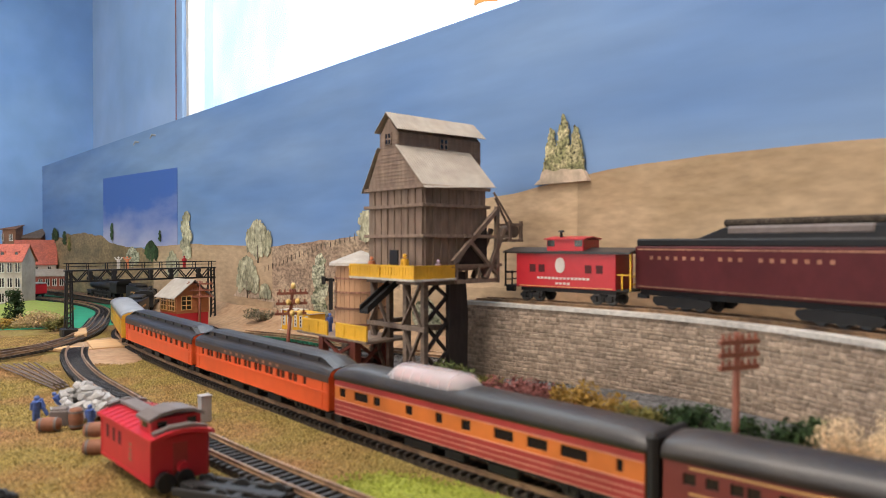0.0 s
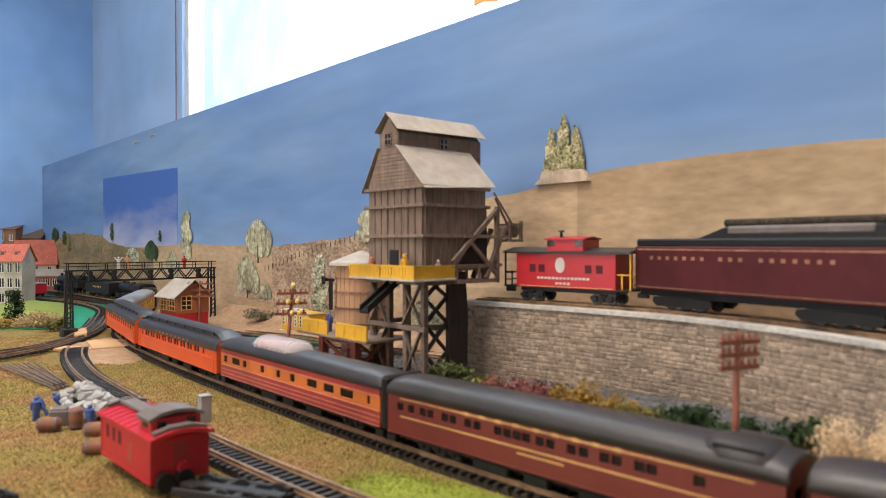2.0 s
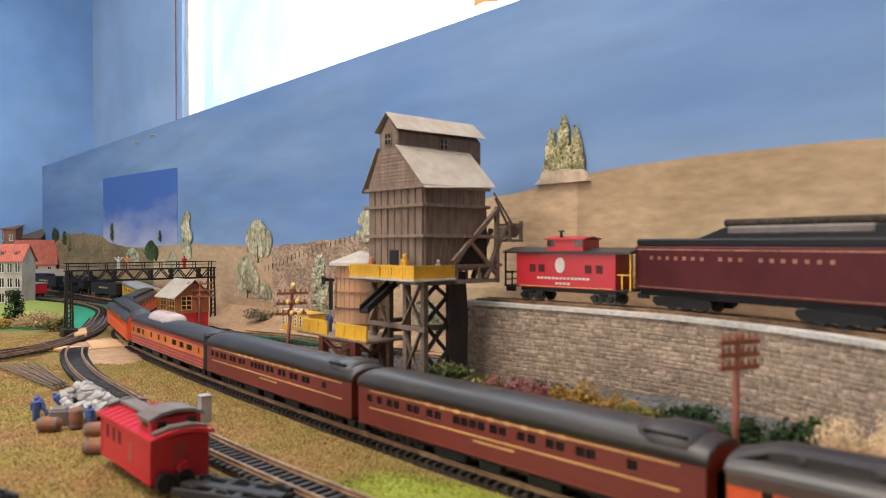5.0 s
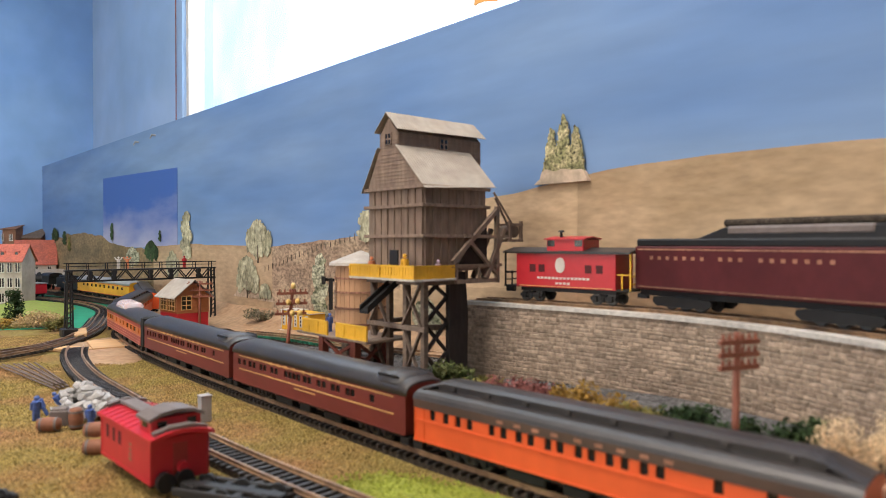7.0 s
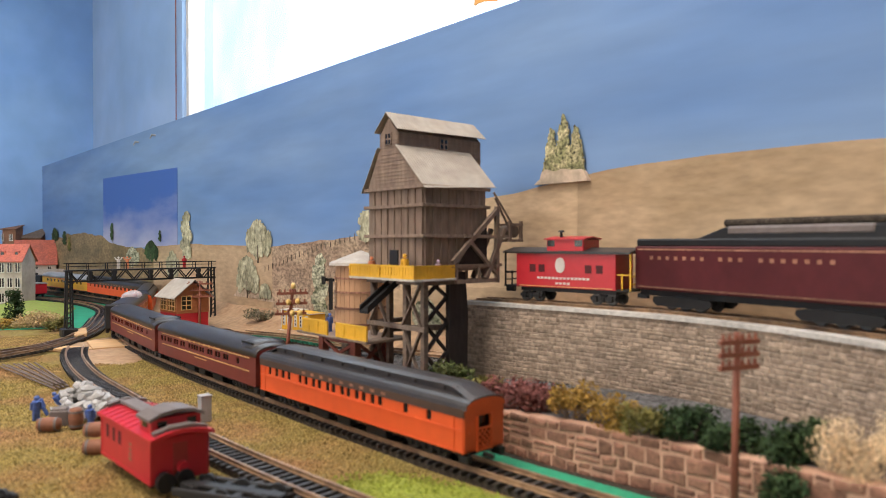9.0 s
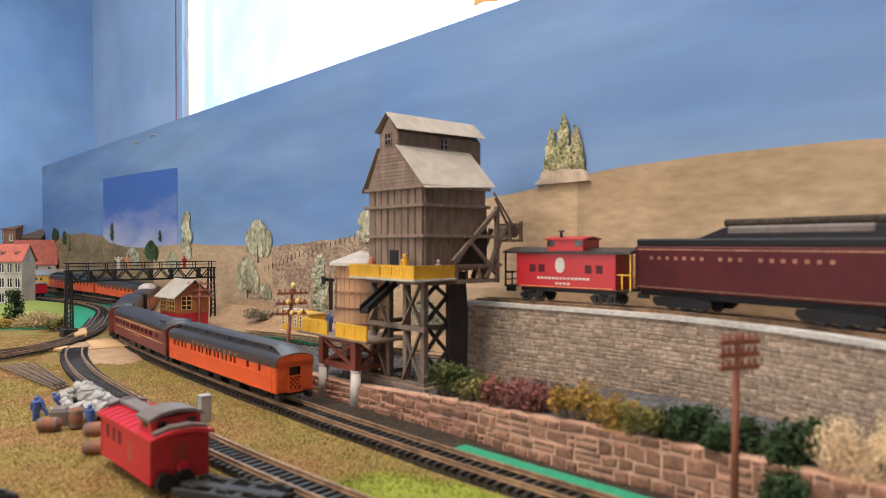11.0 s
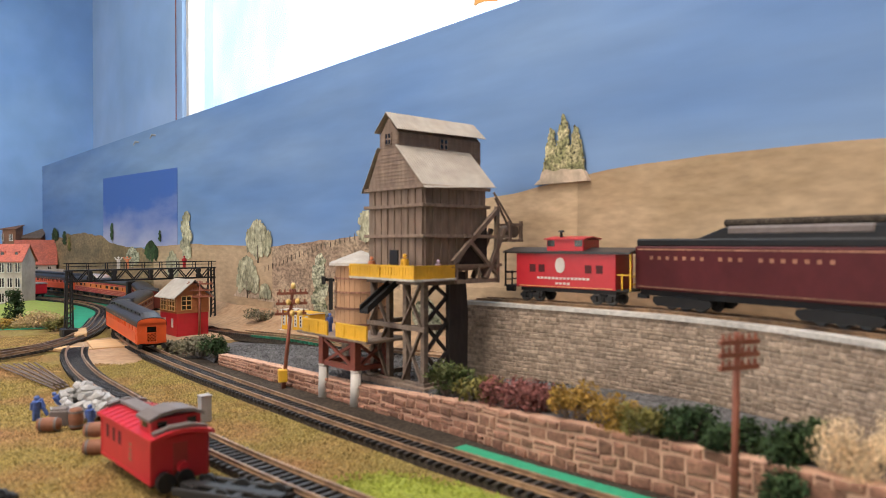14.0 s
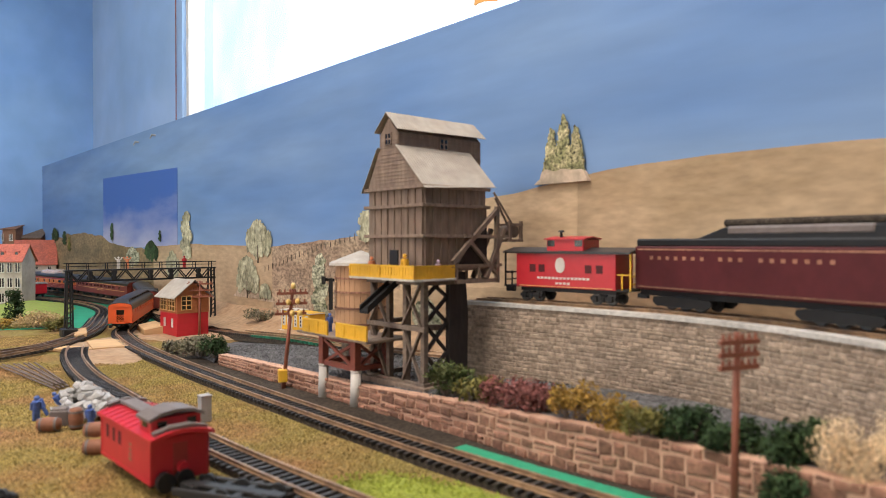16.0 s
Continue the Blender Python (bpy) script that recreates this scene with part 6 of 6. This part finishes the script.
M["pale"] = material("pale_willow_print", (0.43, 0.41, 0.28), 0.9, scale=260, var=0.5, bump=0, second=(0.21, 0.20, 0.125), big=75, stretch=(0.7, 1, 0.55), island=0.22)
cutout_tree("pale green round tree cutout fixed to the backdrop", 102.5, 10.6, 17.6, 8.6, M["pale"], ROUND, 1)
cutout_tree("grey-green willow cutout above printed rocks", 106.3, 4.8, 11.6, 8.4, M["pale"], WILLOW, 2, True)
cutout_tree("small grey willow cutout above printed rocks", 100.2, 4.6, 7.4, 4.2, M["pale"], WILLOW, 22, True)
cutout_tree("tall pale tree cutout fixed to the backdrop", 132.0, 10.2, 19.9, 6.2, M["pale"], TALL, 3)
cutout_tree("tall grey poplar cutout behind the water tank", 84.0, 2.6, 12.4, 4.6, M["olive"], TALL, 4)
cutout_tree("group of three conifer cutouts on a pale rock", 41.2, 19.4, 25.7, 5.0, M["conifer"], CONES, 5, True, 1.35, 0.4)
cutout_tree("small dark conifer cutout on the far hill", 178, 14.2, 18.6, 2.6, M["leafdark"], TALL, 6)
cutout_tree("dark bushy tree cutout on the far hill", 233, 13.6, 18.4, 8.0, M["leafdark"], ROUND, 7)
cutout_tree("dark bushy tree cutout on the far hill", 222, 13.0, 17.2, 5.0, M["leafdark"], TALL, 8)
cutout_tree("dark narrow tree cutout on the far hill", 217, 11.2, 15.6, 4.0, M["leafolive"], TALL, 13)
cutout_tree("green tree cutout behind the coaling tower", 73.0, 13.6, 18.0, 4.0, M["pale"], TALL, 9)
cutout_tree("green tree cutout behind the coaling tower", 66.5, 18.5, 24.0, 3.0, M["pale"], ROUND, 10)
cutout_tree("pale scrub cutout under the tall tree", 139, 6, 12.4, 7.0, M["pale"], ROUND, 14)
cutout_tree("dark bushy tree cutout beside the sky photograph", 151, 9.4, 14.4, 8.0, M["leafdark"], ROUND, 11)
cutout_tree("grey scrub cutout at the foot of the backdrop", 163, 8, 13, 9.0, M["olive"], ROUND, 12)
cutout_tree("grey scrub cutout seen through the trestle", 61, 2.8, 7.6, 5.0, M["olive"], ROUND, 15)
cutout_tree("small dark conifer cutout on the far hill", 146, 14.0, 16.4, 1.6, M["leafdark"], TALL, 16)
# fence line over the printed hillside
fence = thing("fence", WALLM @ P(0, 51.8, 0), "thin dark wire fence over the printed hillside", "fence")
rnd = random.Random(21)
for k in range(24):
    u = 73 + k * 1.18
    z = float(np.interp(u, [73, 79.6, 87.6, 100.5], [14.6, 13.7, 12.3, 9.3]))
    part("fence_post", bar(bmesh.new(), (-u, -0.1, z - 0.15), (-u + rnd.uniform(-0.12, 0.12), -0.1, z + rnd.uniform(0.45, 0.8)), 0.075), M["trestle"], fence)

# ---- village ----


def house(label, x, y, z, yaw, w, d, h, roof_h, wall_mat, roof_mat, cols, rows, timber=False, dormers=0):
    """Front face at local y = 0, from x = 0 to w; gable ends at the sides."""
    e = thing("model_house", P(x, y, z, yaw), label, "model house", "village houses")
    bm = bmesh.new()
    box(bm, 0, w, 0, d, 0, h)
    loft(bm, [[Vector((xx, yy, zz)) for yy, zz in ((0, h), (d, h), (d / 2, h + roof_h))] for xx in (0, w)])
    part("wall", bm, wall_mat, e)
    for y0, y1 in ((-0.5, d / 2), (d + 0.5, d / 2)):
        b = bmesh.new()
        loft(b, [[Vector((xx, yy, zz)) for yy, zz in ((y0, h - 0.35), (y1, h + roof_h), (y1, h + roof_h + 0.25), (y0, h - 0.1))] for xx in (-0.4, w + 0.4)])
        part("roof", b, roof_mat, e)
    for i in range(cols):
        for j in range(rows):
            cx, cz = w * (i + 0.5) / cols, h * (j + 0.55) / rows
            b = bmesh.new()
            box(b, cx - 0.46, cx + 0.46, -0.06, 0.04, cz - 0.95, cz + 0.95)
            o = part("window", b, M["pane"], e)
            b = bmesh.new()
            for q in (-0.5, 0.0, 0.5):
                box(b, cx + q - 0.06, cx + q + 0.06, -0.13, -0.02, cz - 1.0, cz + 1.0)
            box(b, cx - 0.6, cx + 0.6, -0.16, -0.02, cz - 1.12, cz - 0.95)
            part("window_frame", b, M["white"], o)
    for i in range(dormers):
        cx = w * (i + 0.5) / dormers
        b = bmesh.new()
        box(b, cx - 0.5, cx + 0.5, d * 0.14, d * 0.4, h + roof_h * 0.2, h + roof_h * 0.62)
        o = part("dormer", b, roof_mat, e)
        b = bmesh.new()
        box(b, cx - 0.3, cx + 0.3, d * 0.13, d * 0.15, h + roof_h * 0.28, h + roof_h * 0.55)
        part("window_pane", b, M["pane"], o)
    if timber:
        for k in range(7):
            q = d * k / 6
            part("timber", bar(bmesh.new(), (w + 0.05, q, 0), (w + 0.05, q, h), 0.2), M["trestle"], e)
        for zz in (h * 0.33, h * 0.66, h):
            part("timber", bar(bmesh.new(), (w + 0.05, 0, zz), (w + 0.05, d, zz), 0.2), M["trestle"], e)
    return e


M["rooftile"] = material("salmon_roof_tiles", (0.50, 0.13, 0.085), 0.75, scale=260, var=0.25, bump=0.4, second=(0.40, 0.11, 0.08), big=60)
M["cream"] = material("cream_render", (0.46, 0.395, 0.335), 0.8, scale=150, var=0.08, bump=0.1)
M["lilacwall"] = material("lilac_grey_stone", (0.45, 0.42, 0.45), 0.8, scale=150, var=0.1, bump=0.2)
M["brickred"] = material("red_brick_wall", (0.26, 0.075, 0.05), 0.85, scale=260, var=0.3, bump=0.3)
M["tanwall"] = material("tan_brick_wall", (0.25, 0.125, 0.075), 0.85, scale=200, var=0.25, bump=0.3)
house("cream three-storey house with a salmon tiled roof", -106.5, 150.1, 0, 5, 14.8, 6, 9.9, 3.4, M["cream"], M["rooftile"], 9, 3, False, 5)
house("half-timbered house with a red tiled roof", -123, 200, 0, 30, 10.2, 9, 7.6, 6.8, M["cream"], M["rooftile"], 3, 2, True)
house("red brick house with a dark red roof", -136, 213, 0, 25, 14, 9, 12.0, 4.2, M["brickred"], M["brickred"], 4, 2)
house("tan brick tower house behind the village", -140, 214, 0, 0, 8.5, 9, 18.2, 1.2, M["tanwall"], M["tanwall"], 3, 3)
house("dark brown gabled house behind the village", -131.5, 217, 0, 0, 6, 8, 15.5, 2.4, M["tanwall"], M["trestle"], 2, 3)
house("low red station building with a grey roof", -121, 196.5, 0, 12, 13, 5, 4.6, 1.4, M["brickred"], M["tinroof"], 7, 1)


def red_wagon():
    e = thing("goods_wagon", on_track(LOOP, 125.6, 1.5), "small red goods wagon on the loop track", "model wagon")
    b = bmesh.new()
    box(b, -2.2, 2.2, -1.4, 1.4, 0.8, 3.2, 0.06)
    part("body", b, M["cabred"], e)
    b = bmesh.new()
    loft(b, [arch_ring(x, 1.5, 3.15, 3.5, 8) for x in (-2.35, 2.35)])
    part("roof", b, M["coachgrey"], e, "pale grey roof")
    b = bmesh.new()
    box(b, -2.0, 2.0, -0.9, 0.9, 0.5, 0.85)
    part("underframe", b, M["black"], e)
    for x in (-1.3, 1.3):
        for s in (-1, 1):
            b = bmesh.new()
            rod(b, (x, s * 0.75, 0.5), (x, s * 0.95, 0.5), 0.5, n=14)
            part("wheel", b, M["black"], e)


red_wagon()


def yellow_hut():
    yaw = math.degrees(math.atan2(-UY, -UX))
    e = thing("yellow_hut", P(-22.9, 98.7, 1.4, yaw), "low yellow lineside hut with white windows", "lineside hut")
    b = bmesh.new()
    box(b, 0, 7.6, 0, 2.4, 0, 2.9, 0.04)
    part("wall", b, M["yellow"], e)
    b = bmesh.new()
    box(b, -0.15, 3.1, -0.15, 2.5, 2.88, 3.02, 0.03)
    box(b, 3.1, 7.75, -0.12, 2.5, 2.75, 2.86, 0.03)
    box(b, -0.3, 8.0, -0.5, 0, -0.1, 0.15)
    for x in (0.0, 3.0):
        box(b, x - 0.09, x + 0.09, -0.1, 0.02, 0, 2.88)
    part("trim", b, M["white"], e, "pale trim")
    for i in range(8):
        b = bmesh.new()
        box(b, 0.1, 7.6, -0.04, 0, 0.16 + i * 0.33, 0.44 + i * 0.33)
        part("lap_board", b, M["yellow"], e)
    for x in (0.75, 2.05, 3.9, 5.4, 6.8):
        b = bmesh.new()
        box(b, x - 0.4, x + 0.4, -0.09, 0, 0.8, 2.5, 0.03)
        w = part("window", b, M["white"], e, "white window")
        for z in (1.15, 1.65, 2.15):
            b = bmesh.new()
            box(b, x - 0.1, x + 0.1, -0.11, -0.08, z - 0.14, z + 0.14)
            part("window_pane", b, M["pane"], w)


yellow_hut()

# ---- foreground clutter ----
for x, y, yaw, lean, h in ((-31.6, 53.9, 30, 10, 2.0), (-31.7, 55.6, -60, 24, 1.8), (-30.9, 56.8, 120, -28, 1.9), (-26.1, 51.5, 0, 8, 1.9)):
    figurine("blue painted miniature workman figure beside rubble", P(x, y, 0, yaw, lean), M["blue"], h=h)
M["rubble"] = material("pale_grey_rubble", (0.34, 0.325, 0.31), 0.85, scale=160, var=0.25, bump=0.5, second=(0.24, 0.235, 0.23), big=70, island=0.2)
rnd = random.Random(4)
heap = thing("rubble_heap", P(-29.0, 56.2, 0), "heap of pale grey broken stones on the grass", "rubble heap")
for k in range(95):
    a, q = rnd.uniform(0, 6.283), math.sqrt(rnd.random())
    dx, dy = 4.0 * q * math.cos(a), 3.6 * q * math.sin(a)
    r = rnd.uniform(0.3, 0.8)
    b = bmesh.new()
    ball(b, (0, 0, 0), r, 1, (1, rnd.uniform(0.6, 1), rnd.uniform(0.5, 0.9)))
    for v in b.verts:
        v.co *= 1 + 0.45 * noise.noise(v.co * 2.0 + Vector((k * 3.1, 0, 0)))
    c, s_ = math.cos(radians(-42)), math.sin(radians(-42))
    part("rubble_stone", b, M["rubble"], heap, "", P(c * dx - s_ * dy * 0.6, s_ * dx + c * dy * 0.6, 0.3 + 1.9 * (1 - q) + rnd.uniform(0, 0.3), rnd.uniform(0, 360), rnd.uniform(0, 60)))
M["barrel"] = material("brown_barrel_wood", (0.26, 0.10, 0.05), 0.7, scale=200, var=0.25, bump=0.2, stretch=(0.2, 1, 1))


def barrel(x, y, z, yaw, upright=False):
    e = thing("barrel", P(x, y, z, yaw, 0, 0 if upright else 90), "brown wooden barrel with hoops", "barrel", "barrels")
    b = bmesh.new()
    n = 16
    loft(b, [[Vector((r * math.cos(2 * math.pi * i / n), r * math.sin(2 * math.pi * i / n), zz)) for i in range(n)] for zz, r in ((-0.75, 0.40), (-0.45, 0.48), (0, 0.52), (0.45, 0.48), (0.75, 0.40))])
    part("barrel_body", b, M["barrel"], e, "", None, True)
    for zz, r in ((-0.5, 0.48), (0.5, 0.48)):
        b = bmesh.new()
        rod(b, (0, 0, zz - 0.08), (0, 0, zz + 0.08), r + 0.02, n=16)
        part("hoop", b, M["greyroof"], e, "grey hoop")


barrel(-22.6, 45.2, 0.5, 8)
barrel(-22.9, 45.9, 1.45, 8)
barrel(-28.9, 50.9, 0.5, 10)
barrel(-27.3, 51.6, 0.75, 0, True)
b = bmesh.new()
box(b, -0.65, 0.65, -0.5, 0.5, 0, 1.15, 0.06)
box(b, -0.55, 0.55, -0.4, 0.4, 1.1, 1.35, 0.1)
tagged(part("crate", b, M["greyroof"], None, "", P(-29.0, 52.6, 0, 15)), "grey wooden crate beside the barrels", "crate")
b = bmesh.new()
box(b, -0.42, 0.42, -0.36, 0.36, 0, 1.95, 0.04)
rb = thing("relay_box", P(-18.4, 53.6, 0, 40), "plain pale grey lineside relay box", "relay box")
part("cabinet", b, M["boxgrey"], rb)
b = bmesh.new()
box(b, -0.47, 0.47, -0.41, 0.41, 1.95, 2.08, 0.04)
part("lid", b, M["boxgrey"], rb)
M["brownpipe"] = material("dull_brown_pipe", (0.17, 0.12, 0.095), 0.55, scale=200, var=0.2, bump=0.1)
rods = thing("pipe_stack", P(-41.5, 71.0, 0.15, -46), "stack of thin rusty brown pipes on the grass", "pipe stack")
for k in range(8):
    b = bmesh.new()
    rod(b, (-9.5 + k * 0.3, (k % 4) * 0.95 - 1.6 + 0.3 * (k // 4), 0.12 + 0.2 * (k // 4)), (9 - k * 0.25, (k % 4) * 0.4 - 0.6, 0.12 + 0.2 * (k // 4)), 0.085, n=8)
    part("pipe", b, M["brownpipe"], rods)


def loose_truck(x, y, yaw, label):
    e = thing("loose_truck", P(x, y, 0, yaw), label, "model truck", "spare trucks on the grass")
    b = bmesh.new()
    for s in (-1, 1):
        box(b, -3.0, 3.0, s * 1.1 - 0.15, s * 1.1 + 0.15, 0.35, 0.8, 0.06)
    box(b, -3.2, 3.2, -0.35, 0.35, 0.5, 0.8, 0.05)
    for xx in (-2.2, -0.75, 0.75, 2.2):
        box(b, xx - 0.25, xx + 0.25, -1.2, 1.2, 0.4, 0.72, 0.05)
    part("frame", b, M["black"], e)
    for xx in (-2.2, 0, 2.2):
        for s in (-1, 1):
            b = bmesh.new()
            rod(b, (xx, s * 0.8, 0.5), (xx, s * 0.98, 0.5), 0.5, n=14)
            part("wheel", b, M["black"], e)


loose_truck(-11.2, 36.9, -20, "black plastic locomotive truck lying on the grass")
loose_truck(-25.2, 36.4, -30, "black plastic truck lying on the grass")
M["rawwood"] = material("raw_pale_wood", (0.58, 0.36, 0.18), 0.75, scale=200, var=0.12, bump=0.2, stretch=(1, 0.15, 1))
for x, y, yaw, l, w, h, label in ((-45.0, 106.5, -58, 7.5, 2.6, 1.6, "raw pale wooden wedge beside the main line"), (-53.0, 101.5, -62, 7.5, 1.6, 1.2, "raw pale wooden strip between the tracks")):
    b = bmesh.new()
    loft(b, [[Vector((xx, yy, zz)) for yy, zz in ((-w / 2, 0), (w / 2, 0), (w / 2, t), (-w / 2, t * 0.7))] for xx, t in ((-l / 2, 0.2), (-l / 2 + 1.5, h), (l / 2, h * 0.8))])
    tagged(part("wooden_wedge", b, M["rawwood"], None, "", P(x, y, 0, yaw)), label, "wooden wedge")
# orange curtain edge at the top of the window
b = bmesh.new()
M["curtain"] = material("orange_curtain", (0.75, 0.33, 0.06), 0.8, scale=60, var=0.1, bump=0)
rings = []
for k in range(25):
    u = 36.5 + 32 * k / 24
    y = 66.2 + 0.5 * math.sin(k * 1.9)
    zlow = 45.4 + (u - 60) * 0.10
    rings.append([Vector((-u, y, zlow)), Vector((-u, y, 149)), Vector((-u, y + 0.2, 149)), Vector((-u, y + 0.2, zlow))])
loft(b, rings)
tagged(part("curtain", b, M["curtain"], None, "", WALLM), "orange cloth curtain gathered beside the window", "curtain")

# tan boards under the junction
for x, y, yaw, l, w, h in ((-44.5, 92.0, -58, 8.0, 4.2, 0.5), (-47.6, 88.6, -20, 6.5, 2.4, 0.4)):
    b = bmesh.new()
    box(b, -l / 2, l / 2, -w / 2, w / 2, 0, h, 0.05)
    tagged(part("wooden_board", b, M["rawwood"], None, "", P(x, y, 0.02, yaw)), "bare tan board lying between the tracks", "wooden board")

# loose scatter over the grass: fine crumbs, thinner on the tracks
crumb_rng = np.random.default_rng(11)


def crumbs(name, label, mat, x, y, z, size, tall):
    """Many little three-sided crumbs standing at x, y, z."""
    n = len(x)
    r = crumb_rng.uniform(size[0], size[1], n)
    a = crumb_rng.uniform(0, 6.283, n)
    v = np.empty((n, 4, 3))
    for k in range(3):
        v[:, k, 0], v[:, k, 1], v[:, k, 2] = x + r * np.cos(a + 2.1 * k), y + r * np.sin(a + 2.1 * k), z - 0.02
    v[:, 3, 0], v[:, 3, 1] = x + crumb_rng.uniform(-1, 1, n) * r, y + crumb_rng.uniform(-1, 1, n) * r
    v[:, 3, 2] = z + r * crumb_rng.uniform(tall[0], tall[1], n)
    i = 4 * np.arange(n)[:, None, None]
    f = (i + np.array([[0, 1, 3], [1, 2, 3], [2, 0, 3]])[None]).reshape(-1, 3)
    me = bpy.data.meshes.new(name)
    me.from_pydata((v.reshape(-1, 3) * CM).tolist(), [], f.tolist())
    me.materials.append(mat)
    return tagged(new(name, me), label, "", "", "stuff")


def clear_of(x, y, lines, gap):
    keep = np.ones(len(x), bool)
    for line in lines:
        for s in np.arange(0, line.length, 0.8):
            p = line.at(float(s))
            keep &= (x - p.x) ** 2 + (y - p.y) ** 2 > gap * gap
    return keep


cu, cn = crumb_rng.uniform(4, 118, 240000), crumb_rng.uniform(-4, 28.4, 240000)
cx, cy = cu * UX + cn * NX, cu * UY + cn * NY
seen = (cy > 27) & (np.abs(cx) < cy * 0.68 + 2)
cx, cy = cx[seen], cy[seen]
keep = clear_of(cx, cy, (MAIN, SIDING, LOOP, CROSS), 1.62)
cx, cy = cx[keep], cy[keep]
cz = np.array([0.10 * noise.noise((p * 0.15, q * 0.15, 0)) - 0.05 for p, q in zip(cx, cy)])
bare = ((cx + 43.5) / 6) ** 2 + ((cy - 90) / 11) ** 2 < 1
dx_, dy_ = (cx - 0.5) * 0.707 + (cy - 34.5) * 0.707, -(cx - 0.5) * 0.707 + (cy - 34.5) * 0.707
green = (dx_ / 4.2) ** 2 + (dy_ / 9.2) ** 2 < crumb_rng.uniform(0.55, 1.1, len(cx))
M["tuft"] = material("dry_grass_tuft", (0.31, 0.235, 0.08), 0.95, scale=60, var=0.25, bump=0, second=(0.37, 0.215, 0.105), big=13, spec=0.1, island=0.62)
M["greentuft"] = material("bright_green_tuft", (0.29, 0.33, 0.055), 0.95, scale=60, var=0.2, bump=0, second=(0.25, 0.27, 0.05), big=30, spec=0.1, island=0.4)
g = ~bare & ~green
crumbs("grass_scatter", "loose dry grass scatter on the ground", M["tuft"], cx[g], cy[g], cz[g], (0.025, 0.085), (0.7, 2.0))
g = green & ~bare
crumbs("grass_scatter", "bright green grass scatter beside the track", M["greentuft"], cx[g], cy[g], np.maximum(cz[g], 0.06), (0.04, 0.11), (0.7, 1.9))

# two screw hooks in the board, and the wooden strip beside the window
for u, z in ((159.5, 36.0), (149.0, 36.3)):
    b = bmesh.new()
    rod(b, (0, 0, 0), (0, -0.9, 0), 0.22, 0.16, 8)
    rod(b, (0, -0.8, 0), (0, -1.1, -0.8), 0.16, 0.12, 8)
    tagged(part("screw_hook", b, M["coachgrey"], None, "", WALLM @ P(-u, 52, z)), "small metal screw hook in the painted board", "screw hook", "hooks in the board")
wall_piece("trim", M["brickred"], "thin rust-coloured wooden strip beside the window", (175.8, 176.0, 66.4, 66.6, 20, 164))

# loose stones over the gravel terrace, and grit between the sleepers
spots = np.array([terrace_at(p, q) for p, q in zip(crumb_rng.uniform(0.2, 0.62, 26000), crumb_rng.uniform(0.02, 0.8, 26000))])
M["chip"] = material("grey_stone_chip", (0.13, 0.126, 0.128), 0.6, scale=200, var=0.3, bump=0, second=(0.08, 0.08, 0.08), big=60, island=0.85)
crumbs("gravel_scatter", "loose grey stone chips on the gravel terrace", M["chip"], spots[:, 0], spots[:, 1], spots[:, 2], (0.04, 0.13), (0.5, 1.2))
grit = []
for line, s0, s1, count in ((MAIN, 235, 345, 14000),):
    for s, q in zip(crumb_rng.uniform(s0, s1, count), crumb_rng.uniform(-1.5, 1.5, count)):
        p = line.at(float(s)) + line.side(float(s)) * float(q)
        grit.append((p.x, p.y, p.z - (0.46 if abs(q) < 0.9 else 0.46 + 1.2 * (abs(q) - 0.9))))
grit = np.array(grit)
M["grit"] = material("brown_track_grit", (0.11, 0.08, 0.055), 0.9, scale=200, var=0.3, bump=0, second=(0.06, 0.045, 0.035), big=40, island=0.7)
crumbs("track_grit", "fine brown grit between the sleepers", M["grit"], grit[:, 0], grit[:, 1], grit[:, 2], (0.03, 0.09), (0.5, 1.1))

# ---- small pieces of tracks and walls ----
for t, m in SINGLE_TIES:
    o = new("sleeper", TIE_MESH)
    o.parent = t
    o.matrix_basis = m
for w, mat, q, fs in STONES:
    bm = bmesh.new()
    v = [bm.verts.new(c) for c in q]
    for f in fs:
        bm.faces.new([v[i] for i in f])
    bmesh.ops.recalc_face_normals(bm, faces=bm.faces)
    part("stone", bm, mat, w)

motions()
